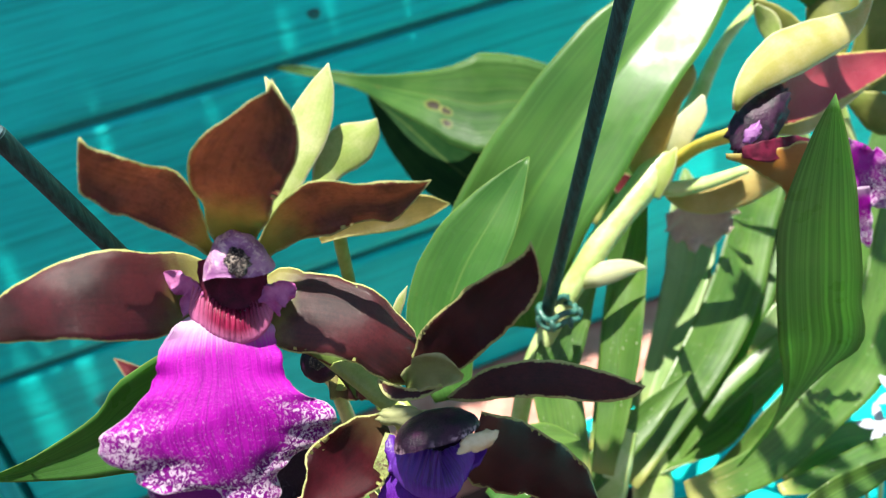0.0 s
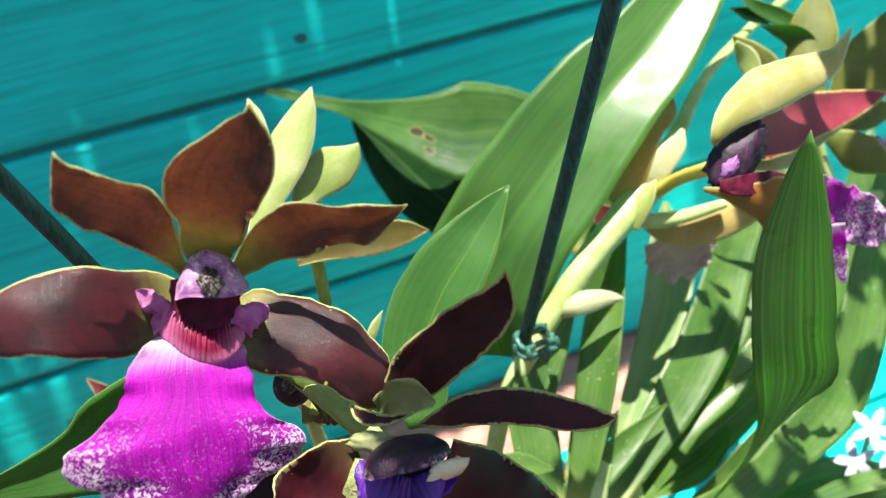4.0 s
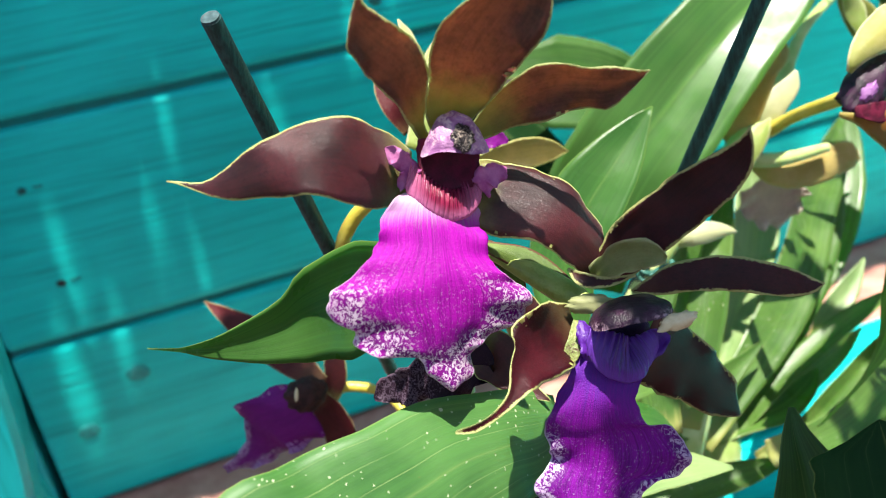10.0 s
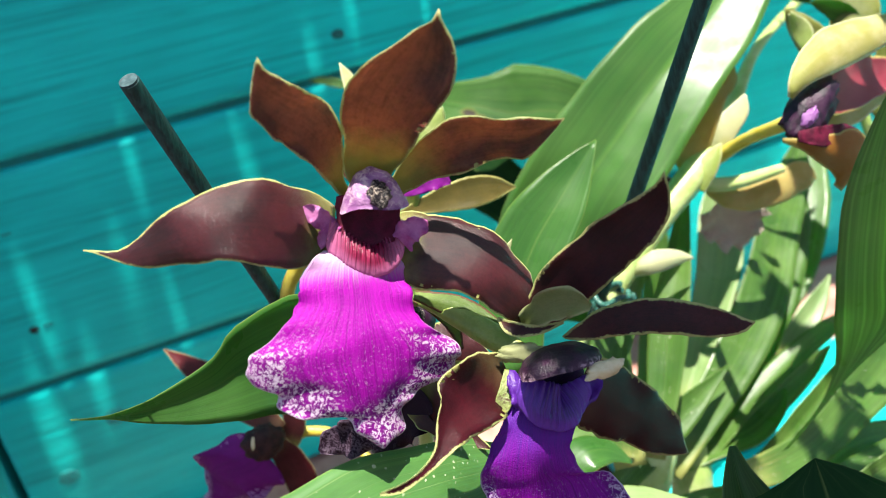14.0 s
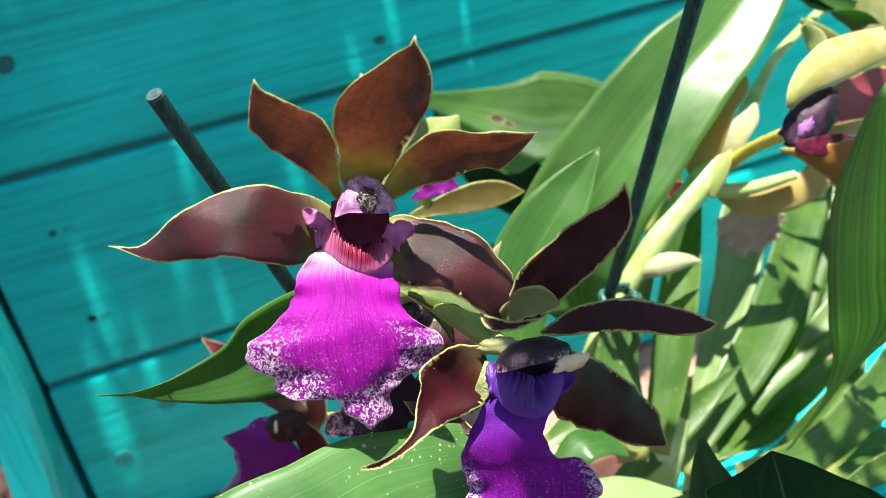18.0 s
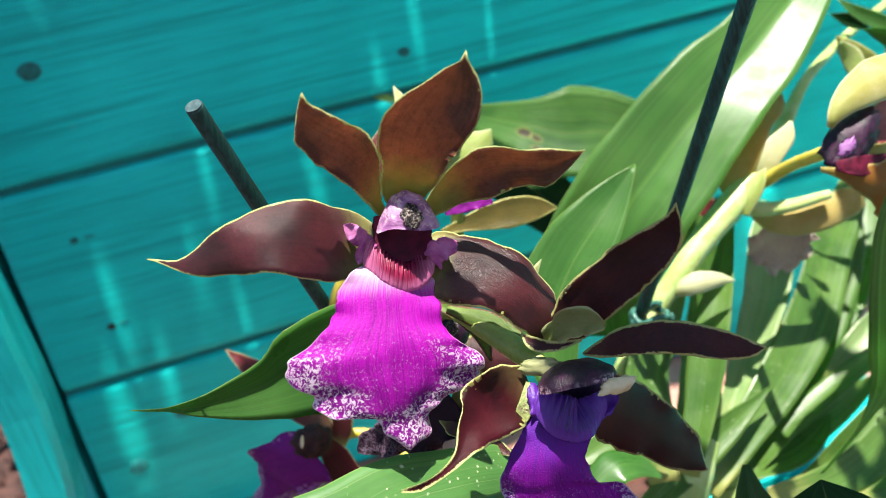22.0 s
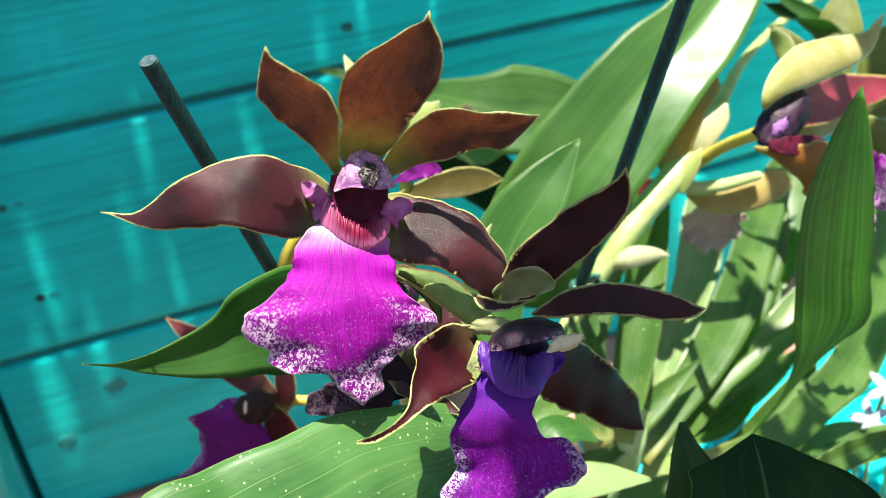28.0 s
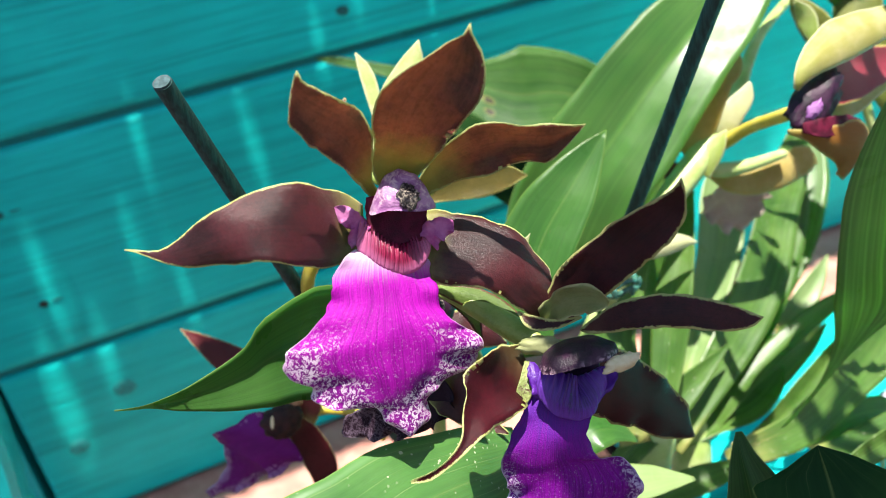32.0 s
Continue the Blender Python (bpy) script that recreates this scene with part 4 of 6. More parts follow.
blade(f2, "petal", [(0.0303, -0.3857, 0.2783, 0.0004, 0.0004, -0.0002, 0.0002), (0.0342, -0.3868, 0.2789, 0.0021, 0.0021, 0.0003, -0.0003), (0.0391, -0.3889, 0.2802, 0.0033, 0.0033, 0.0004, -0.0004), (0.0440, -0.3916, 0.2809, 0.0038, 0.0038, 0.0002, -0.0002), (0.0492, -0.3948, 0.2809, 0.0040, 0.0040, -0.0002, 0.0001), (0.0542, -0.3981, 0.2798, 0.0038, 0.0038, -0.0004, 0.0004), (0.0588, -0.4011, 0.2785, 0.0033, 0.0032, -0.0003, 0.0004), (0.0626, -0.4030, 0.2772, 0.0023, 0.0023, 0.0002, -0.0001), (0.0655, -0.4039, 0.2766, 0.0011, 0.0011, 0.0004, -0.0004), (0.0669, -0.4042, 0.2768, 0.0001, 0.0001, 0.0001, -0.0001)], (-0.39, -0.77, 0.51), (M_PETALDARK, M_PETALBACK), cup=-0.1, wave=0.0007)
blade(f2, "sepal", [(0.0229, -0.3801, 0.2816, 0.0011, 0.0011), (0.0249, -0.3851, 0.2864, 0.0029, 0.0029), (0.0280, -0.3907, 0.2904, 0.0033, 0.0036), (0.0304, -0.3961, 0.2918, 0.0025, 0.0025), (0.0319, -0.3978, 0.2912, 0.0005, 0.0010)], (-0.91, -0.33, 0.24), (M_SAGE, M_PETAL), cup=0.4, wave=0.0016, freq=2, label="lime dorsal sepal seen from behind")
blade(f2, "petal_fold", [(0.0176, -0.3805, 0.2859, 0.0003, 0.0003), (0.0193, -0.3838, 0.2841, 0.0016, 0.0016), (0.0236, -0.3871, 0.2837, 0.0010, 0.0013), (0.0289, -0.3900, 0.2848, 0.0003, 0.0003)], (-0.51, -0.67, 0.54), (M_PETALDARK, M_PETALBACK), cup=0.3)
blade(f2, "sepal", [(0.0335, -0.3860, 0.2667, 0.0049, 0.0046, -0.0026, 0.0036), (0.0356, -0.3858, 0.2612, 0.0086, 0.0082, -0.0022, 0.0042), (0.0408, -0.3853, 0.2558, 0.0087, 0.0088, 0.0002, 0.0019), (0.0461, -0.3847, 0.2503, 0.0077, 0.0077, 0.0004, 0.0016), (0.0511, -0.3842, 0.2443, 0.0069, 0.0068, 0.0002, 0.0016), (0.0553, -0.3837, 0.2385, 0.0053, 0.0052, -0.0001, 0.0016), (0.0585, -0.3834, 0.2337, 0.0028, 0.0027, 0.0000, 0.0007), (0.0608, -0.3834, 0.2305, 0.0003, 0.0003, 0.0002, -0.0001)], (0.15, -0.99, 0.05), (M_PETALDARK, M_PETALBACK), cup=-0.18, wave=0.0008)
blade(f2, "sepal", [(0.0168, -0.3820, 0.2754, 0.0022, 0.0025, 0.0016, -0.0005), (0.0134, -0.3850, 0.2755, 0.0056, 0.0065, 0.0005, 0.0026), (0.0084, -0.3890, 0.2761, 0.0076, 0.0085, -0.0009, 0.0043), (0.0025, -0.3930, 0.2759, 0.0066, 0.0073, 0.0003, 0.0021), (-0.0022, -0.3970, 0.2752, 0.0038, 0.0041, 0.0017, -0.0006), (-0.0054, -0.4000, 0.2737, 0.0018, 0.0019, 0.0005, -0.0001), (-0.0085, -0.4020, 0.2726, 0.0011, 0.0013, 0.0001, 0.0002), (-0.0129, -0.4040, 0.2721, 0.0008, 0.0009, -0.0004, 0.0006), (-0.0172, -0.4050, 0.2720, 0.0008, 0.0010, -0.0004, 0.0006), (-0.0208, -0.4053, 0.2729, 0.0003, 0.0003, 0.0000, 0.0000)], (-0.35, -0.90, 0.25), (M_PETALWINE, M_PETALBACK), cup=0.3, wave=0.001)
blade(f2, "petal_base", [(0.0161, -0.3858, 0.2757, 0.0009, 0.0009), (0.0142, -0.3883, 0.2739, 0.0014, 0.0014), (0.0120, -0.3903, 0.2713, 0.0018, 0.0018), (0.0098, -0.3908, 0.2689, 0.0013, 0.0013), (0.0081, -0.3908, 0.2668, 0.0002, 0.0002)], (-0.23, -0.80, 0.55), (M_FRECKLED, M_FRECKLED), cup=0.1, label="lime freckled petal base")
helmet(f2, "hood", (0.0243, -0.3950, 0.2784), (0.05, 0.34, 0.92), (0.10, -0.90, 0.36), 0.0086, 0.0080, 0.0044, (M_DARKHOOD, M_VIOLETBLACK), 0.06, 0.05, label="domed near-black hood with a pale mottled rim")
blob(f2, "column", (0.0276, -0.3837, 0.2730), (0.0274, -0.3862, 0.2635), (-0.46, -0.76, 0.45), 0.0063, 0.0030, M_VIOLETBLACK)
blob(f2, "column_base", (0.0150, -0.3830, 0.2786), (0.0236, -0.3885, 0.2790), (-0.2, -0.9, 0.4), 0.0021, 0.0020, M_SAGE, rough=0.3, label="pale lime base where the petals join")
blob(f2, "anther", (0.0266, -0.4022, 0.2783), (0.0344, -0.4036, 0.2797), (-0.31, -0.78, 0.54), 0.0017, 0.0012, M_CREAM, rough=0.3, label="cream pointed anther cap")
blade(f2, "side_lobe", [(0.0162, -0.3935, 0.2670, 0.0030, 0.0032, 0.0009, -0.0006), (0.0165, -0.3925, 0.2713, 0.0030, 0.0032, 0.0012, -0.0010), (0.0160, -0.3910, 0.2744, 0.0022, 0.0022, 0.0012, -0.0012), (0.0163, -0.3874, 0.2764, 0.0005, 0.0005, 0.0004, -0.0004)], (-0.44, -0.79, 0.42), (M_WING2, M_WING2), wave=0.0015, freq=2, cup=0.3)
blade(f2, "side_lobe", [(0.0245, -0.3932, 0.2633, 0.0027, 0.0026, -0.0005, 0.0008), (0.0280, -0.3933, 0.2675, 0.0029, 0.0028, -0.0002, 0.0003), (0.0316, -0.3932, 0.2693, 0.0027, 0.0027, -0.0006, 0.0005), (0.0338, -0.3933, 0.2703, 0.0010, 0.0010, -0.0003, 0.0003)], (-0.21, -0.78, 0.59), (M_WING2, M_WING2), wave=0.0015, freq=2, cup=0.3)
blade(f2, "callus", [(0.0138, -0.3940, 0.2752, 0.0028, 0.0019, -0.0010, 0.0022), (0.0160, -0.3955, 0.2725, 0.0050, 0.0032, -0.0012, 0.0025), (0.0192, -0.3970, 0.2695, 0.0062, 0.0036, -0.0004, 0.0020), (0.0233, -0.3970, 0.2674, 0.0060, 0.0037, 0.0010, -0.0001), (0.0275, -0.3955, 0.2682, 0.0044, 0.0025, 0.0012, -0.0017), (0.0311, -0.3940, 0.2699, 0.0024, 0.0014, 0.0008, -0.0012)], (-0.20, -0.90, 0.40), (M_CALLUS2, M_CALLUS2), flute=0.00018, ridges=13, teeth=0.03, cup=-0.3, folds=((-0.5, 0.55, 0.5, 0.16, -0.0016), (0.2, 0.3, 0.5, 0.12, 0.0007)), nu=16, nv=120, label="ridged violet callus")
blade(f2, "lip", [(0.0218, -0.3896, 0.2705, 0.0111, 0.0070, -0.0047, 0.0019), (0.0176, -0.3933, 0.2675, 0.0100, 0.0063, -0.0014, 0.0007), (0.0161, -0.3949, 0.2643, 0.0084, 0.0077, 0.0001, -0.0001), (0.0147, -0.3965, 0.2609, 0.0085, 0.0095, 0.0006, 0.0002), (0.0138, -0.3970, 0.2566, 0.0113, 0.0114, 0.0029, -0.0002), (0.0137, -0.3966, 0.2529, 0.0186, 0.0121, 0.0039, 0.0001), (0.0131, -0.3966, 0.2494, 0.0217, 0.0107, 0.0020, 0.0014), (0.0117, -0.3975, 0.2453, 0.0212, 0.0099, -0.0001, 0.0011), (0.0101, -0.3987, 0.2422, 0.0152, 0.0131, -0.0027, 0.0036), (0.0085, -0.4000, 0.2394, 0.0116, 0.0106, -0.0019, 0.0023), (0.0068, -0.4012, 0.2359, 0.0124, 0.0094, -0.0006, 0.0025), (0.0055, -0.4018, 0.2329, 0.0115, 0.0069, -0.0007, 0.0022), (0.0045, -0.4023, 0.2308, 0.0033, 0.0030, -0.0021, 0.0019), (0.0039, -0.4025, 0.2294, 0.0004, 0.0002, -0.0002, 0.0003)], (-0.22, -0.90, 0.38), (M_LIP2, M_LIPBACK), cup=-0.16, wave=0.0008, freq=6, folds=((0.75, 0.62, 0.2, 0.06, -0.0012), (0.6, 0.5, 0.3, 0.07, 0.0006), (-0.7, 0.62, 0.2, 0.07, -0.0011), (-0.85, 0.47, 0.25, 0.06, 0.0007), (0.3, 0.85, 0.25, 0.08, 0.0009), (-0.35, 0.85, 0.2, 0.08, -0.0008), (0.0, 0.3, 0.25, 0.3, 0.0004)), nu=26, nv=64, label="violet lip with a white-flecked frilled edge")

# wilted dark flower behind the front lip
f5 = tube(plant_a, "flower", [(0.0119, -0.3388, 0.2610, 0.0023), (0.0182, -0.3330, 0.2533, 0.0021), (0.0244, -0.3232, 0.2352, 0.0016), (0.0277, -0.3120, 0.2136, 0.0014)], M_OVARY, label="fading orchid flower with a near-black lip")
blob(f5, "column", (0.0076, -0.3440, 0.2666), (0.0099, -0.3435, 0.2778), (-0.10, -0.85, 0.51), 0.0050, 0.0044, M_DARKHOOD)
blob(f5, "anther", (0.0073, -0.3491, 0.2735), (0.0085, -0.3475, 0.2772), (-0.10, -0.85, 0.51), 0.0020, 0.0011, M_ANTHER, rough=0.25)
blade(f5, "petal", [(0.0093, -0.3379, 0.2615, 0.0043, 0.0043), (0.0177, -0.3390, 0.2593, 0.0052, 0.0055), (0.0240, -0.3407, 0.2549, 0.0029, 0.0032), (0.0280, -0.3413, 0.2513, 0.0003, 0.0003)], (0.08, -0.89, 0.45), (M_PETAL, M_PETALBACK), cup=-0.2, wave=0.001)
blade(f5, "sepal", [(0.0056, -0.3594, 0.2871, 0.0012, 0.0012), (0.0141, -0.3651, 0.2830, 0.0029, 0.0032), (0.0196, -0.3705, 0.2775, 0.0026, 0.0026), (0.0224, -0.3787, 0.2741, 0.0007, 0.0007)], (-0.37, -0.72, 0.58), (M_GREENSEPAL, M_PETAL), cup=-0.4, label="lime sepal with a maroon inside")
blade(f5, "sepal", [(0.0041, -0.3524, 0.2856, 0.0009, 0.0009), (0.0090, -0.3555, 0.2834, 0.0021, 0.0024), (0.0128, -0.3598, 0.2777, 0.0021, 0.0021), (0.0133, -0.3638, 0.2710, 0.0004, 0.0004)], (-0.21, -0.83, 0.51), (M_GREENSEPAL, M_PETALBACK), cup=0.2)
blade(f5, "lip", [(0.0015, -0.3628, 0.2623, 0.0059, 0.0059), (-0.0036, -0.3600, 0.2573, 0.0074, 0.0065), (-0.0096, -0.3565, 0.2532, 0.0069, 0.0060), (-0.0165, -0.3511, 0.2501, 0.0049, 0.0049), (-0.0222, -0.3462, 0.2468, 0.0034, 0.0034), (-0.0252, -0.3448, 0.2452, 0.0006, 0.0006)], (-0.66, -0.69, 0.31), (M_DARKLIP, M_DARKLIP), wave=0.0028, freq=4, cup=0.1, label="near-black crumpled lip")
blade(f5, "petal", [(0.0013, -0.3587, 0.2608, 0.0045, 0.0060), (0.0041, -0.3654, 0.2588, 0.0059, 0.0073), (0.0058, -0.3702, 0.2550, 0.0029, 0.0044), (0.0112, -0.3768, 0.2504, 0.0004, 0.0004)], (-0.47, -0.62, 0.63), (M_PETAL, M_PETALBACK), cup=0.1)

# low flower near the boards
f4 = tube(plant_a, "flower", [(-0.0281, -0.2692, 0.2024, 0.0019), (-0.0210, -0.2671, 0.2011, 0.0019), (-0.0103, -0.2744, 0.1987, 0.0017), (-0.0051, -0.2867, 0.1934, 0.0014)], M_STEMYELLOW, label="low orchid flower with a purple lip and dusky pink petals")
blade(f4, "petal", [(-0.0299, -0.2723, 0.2095, 0.0021, 0.0021), (-0.0360, -0.2615, 0.2124, 0.0055, 0.0055), (-0.0455, -0.2413, 0.2171, 0.0066, 0.0062), (-0.0561, -0.2211, 0.2210, 0.0032, 0.0032), (-0.0622, -0.2103, 0.2240, 0.0002, 0.0002)], (-0.38, -0.39, 0.84), (M_PETALPINK, M_PETALBACK), cup=0.2)
blade(f4, "petal", [(-0.0298, -0.2722, 0.2002, 0.0025, 0.0025), (-0.0257, -0.2721, 0.2082, 0.0042, 0.0037), (-0.0238, -0.2706, 0.2177, 0.0037, 0.0033), (-0.0217, -0.2685, 0.2256, 0.0004, 0.0004)], (-0.25, -0.94, 0.22), (M_PETAL, M_PETALBACK), cup=-0.2)
blade(f4, "sepal", [(-0.0346, -0.2709, 0.2068, 0.0030, 0.0030), (-0.0304, -0.2749, 0.1959, 0.0055, 0.0055), (-0.0288, -0.2788, 0.1834, 0.0051, 0.0051), (-0.0323, -0.2804, 0.1698, 0.0007, 0.0007)], (0.02, -0.97, 0.25), (M_PETALPINK, M_PETALBACK), cup=0.2)
blade(f4, "lip", [(-0.0376, -0.2790, 0.2063, 0.0112, 0.0104, 0.0018, -0.0007), (-0.0457, -0.2760, 0.2016, 0.0133, 0.0122, -0.0023, 0.0041), (-0.0531, -0.2700, 0.1978, 0.0135, 0.0131, -0.0010, 0.0048), (-0.0552, -0.2660, 0.1917, 0.0090, 0.0091, 0.0062, -0.0035), (-0.0602, -0.2620, 0.1835, 0.0051, 0.0049, 0.0032, -0.0022), (-0.0663, -0.2580, 0.1781, 0.0035, 0.0032, 0.0011, -0.0006), (-0.0716, -0.2560, 0.1762, 0.0017, 0.0015, -0.0001, 0.0003)], (-0.60, -0.80, -0.01), (M_LIP3, M_LIPBACK), wave=0.0025, freq=3, cup=-0.15, label="purple lip with a pale frilled tip")
blob(f4, "column", (-0.0375, -0.2825, 0.2071), (-0.0374, -0.2786, 0.2180), (0.01, -0.85, 0.53), 0.0070, 0.0045, M_UMBER, rough=0.25)
blob(f4, "anther", (-0.0416, -0.2842, 0.2130), (-0.0402, -0.2826, 0.2172), (0.02, -0.85, 0.52), 0.0007, 0.0005, M_CREAM)

# flower behind, seen from the back
f6 = tube(plant_a, "flower", [(0.0299, -0.2920, 0.2911, 0.0024), (0.0281, -0.2900, 0.2762, 0.0021), (0.0269, -0.2869, 0.2475, 0.0019), (0.0255, -0.2878, 0.2111, 0.0018)], M_OVARY, label="orchid flower seen from behind with pale lime sepals")
blade(f6, "sepal", [(0.0117, -0.2898, 0.2909, 0.0024, 0.0024), (0.0203, -0.2845, 0.3011, 0.0045, 0.0048), (0.0297, -0.2773, 0.3109, 0.0067, 0.0070), (0.0379, -0.2708, 0.3187, 0.0046, 0.0043), (0.0431, -0.2666, 0.3251, 0.0002, 0.0002)], (-0.06, -0.80, 0.60), (M_LIME, M_PETAL), cup=-0.25)
blade(f6, "sepal", [(0.0266, -0.2853, 0.2936, 0.0024, 0.0024), (0.0353, -0.2751, 0.2978, 0.0058, 0.0061), (0.0446, -0.2669, 0.2982, 0.0075, 0.0075), (0.0516, -0.2622, 0.2996, 0.0030, 0.0046), (0.0548, -0.2599, 0.3012, 0.0002, 0.0002)], (0.51, -0.71, 0.49), (M_LIME, M_PETAL), cup=-0.25)
blade(f6, "sepal", [(0.0220, -0.2942, 0.2814, 0.0011, 0.0011), (0.0313, -0.2929, 0.2815, 0.0028, 0.0026), (0.0406, -0.2918, 0.2810, 0.0045, 0.0045), (0.0498, -0.2919, 0.2804, 0.0051, 0.0051), (0.0580, -0.2902, 0.2784, 0.0036, 0.0033), (0.0656, -0.2875, 0.2757, 0.0002, 0.0002)], (0.18, -0.93, 0.32), (M_OLIVEBROWN, M_LIME), cup=0.15)
blade(f6, "petal", [(0.0218, -0.2751, 0.3023, 0.0014, 0.0014), (0.0241, -0.2652, 0.3139, 0.0025, 0.0025), (0.0245, -0.2588, 0.3198, 0.0018, 0.0022), (0.0241, -0.2544, 0.3238, 0.0002, 0.0002)], (-0.04, -0.72, 0.69), (M_LIME, M_PETAL), cup=-0.2)
blade(f6, "petal", [(0.0138, -0.2818, 0.2937, 0.0019, 0.0019), (0.0102, -0.2793, 0.3030, 0.0033, 0.0027), (0.0097, -0.2725, 0.3093, 0.0019, 0.0019), (0.0141, -0.2682, 0.3136, 0.0004, 0.0004)], (-0.30, -0.79, 0.54), (M_PETALPINK, M_LIME), cup=0.2)
blade(f6, "lip", [(0.0234, -0.2988, 0.2891, 0.0005, 0.0005), (0.0281, -0.2993, 0.2901, 0.0022, 0.0020), (0.0330, -0.3010, 0.2914, 0.0030, 0.0027), (0.0367, -0.3010, 0.2908, 0.0022, 0.0022), (0.0390, -0.3011, 0.2892, 0.0004, 0.0004)], (-0.14, -0.93, 0.33), (M_MAGENTA, M_MAGENTA), wave=0.001, cup=0.1)
tube(f6, "pedicel", [(-0.0046, -0.3059, 0.2869, 0.0015), (-0.0073, -0.3052, 0.2844, 0.0021), (-0.0132, -0.3025, 0.2787, 0.0022), (-0.0179, -0.3005, 0.2703, 0.0021), (-0.0189, -0.2970, 0.2535, 0.0018)], M_STEMYELLOW)

# leaves of the front plant
blade(plant_a, "leaf", [(0.0892, -0.2570, 0.2004, 0.0076, 0.0074, 0.0084, -0.0067), (0.0837, -0.2591, 0.2214, 0.0196, 0.0195, 0.0125, -0.0089), (0.0921, -0.2627, 0.2430, 0.0242, 0.0237, 0.0012, 0.0014), (0.1032, -0.2658, 0.2600, 0.0232, 0.0229, -0.0032, 0.0038), (0.1178, -0.2658, 0.2733, 0.0231, 0.0230, -0.0055, 0.0045), (0.1326, -0.2649, 0.2856, 0.0214, 0.0214, -0.0073, 0.0053), (0.1483, -0.2626, 0.2964, 0.0191, 0.0193, -0.0089, 0.0061), (0.1660, -0.2585, 0.3057, 0.0170, 0.0174, -0.0093, 0.0058), (0.1835, -0.2526, 0.3159, 0.0139, 0.0142, -0.0086, 0.0050), (0.2027, -0.2448, 0.3256, 0.0089, 0.0092, -0.0066, 0.0036), (0.2263, -0.2341, 0.3354, 0.0002, 0.0002, 0.0000, -0.0001)], (-0.20, -0.79, 0.57), (M_LEAFBROAD, M_LEAFBROAD), cup=0.02, crease=0.28, nu=16, nv=30, label="broad glossy green strap leaf catching the sun")
blade(plant_a, "leaf", [(0.0440, -0.3220, 0.2290, 0.0059, 0.0052), (0.0477, -0.3135, 0.2474, 0.0114, 0.0107), (0.0589, -0.3085, 0.2627, 0.0131, 0.0114), (0.0729, -0.3048, 0.2745, 0.0101, 0.0087), (0.0837, -0.3020, 0.2831, 0.0045, 0.0038), (0.0899, -0.3009, 0.2883, 0.0002, 0.0002)], (-0.36, -0.76, 0.55), (M_LEAF, M_LEAF), cup=0.15, crease=0.15)
blade(plant_a, "leaf", [(0.1717, -0.1746, 0.2355, 0.0113, 0.0113), (0.1546, -0.1714, 0.2515, 0.0172, 0.0166), (0.1384, -0.1678, 0.2595, 0.0241, 0.0209), (0.1209, -0.1663, 0.2627, 0.0245, 0.0234), (0.1056, -0.1570, 0.2689, 0.0169, 0.0137), (0.0921, -0.1382, 0.2720, 0.0096, 0.0079), (0.0800, -0.1071, 0.2727, 0.0042, 0.0036), (0.0636, -0.0929, 0.2789, 0.0027, 0.0024), (0.0527, -0.0836, 0.2827, 0.0024, 0.0021), (0.0442, -0.0781, 0.2847, 0.0003, 0.0003)], (-0.32, -0.73, 0.60), (M_LEAFBACK, M_LEAFBACK), cup=0.08, crease=0.1, label="dull green leaf with brown fungal spots")
blade(plant_a, "leaf", [(0.1333, -0.1822, 0.1901, 0.0083, 0.0083), (0.1191, -0.1610, 0.2134, 0.0145, 0.0134), (0.1045, -0.1414, 0.2333, 0.0181, 0.0158), (0.0940, -0.1245, 0.2501, 0.0137, 0.0126), (0.0853, -0.1108, 0.2614, 0.0040, 0.0040), (0.0828, -0.1068, 0.2657, 0.0003, 0.0003)], (-0.34, -0.77, 0.54), (M_LEAFDEEPSHADE, M_LEAFDEEPSHADE), cup=0.1, crease=0.1)
blade(plant_a, "leaf", [(-0.0100, -0.3297, 0.2669, 0.0122, 0.0133, 0.0000, 0.0000), (-0.0238, -0.3393, 0.2725, 0.0152, 0.0167, 0.0001, 0.0037), (-0.0301, -0.3436, 0.2751, 0.0140, 0.0155, 0.0014, 0.0016), (-0.0372, -0.3478, 0.2767, 0.0113, 0.0128, 0.0035, -0.0022), (-0.0439, -0.3499, 0.2761, 0.0078, 0.0088, 0.0037, -0.0032), (-0.0524, -0.3520, 0.2767, 0.0050, 0.0058, 0.0011, -0.0008), (-0.0599, -0.3542, 0.2786, 0.0027, 0.0030, 0.0002, 0.0000), (-0.0662, -0.3588, 0.2828, 0.0007, 0.0008, 0.0000, 0.0001), (-0.0693, -0.3651, 0.2874, 0.0003, 0.0003, 0.0000, 0.0000), (-0.0723, -0.3687, 0.2906, 0.0001, 0.0001, 0.0000, 0.0000)], (0.22, -0.97, 0.04), (M_LEAF, M_LEAF), cup=0.1, crease=0.14, nv=30)
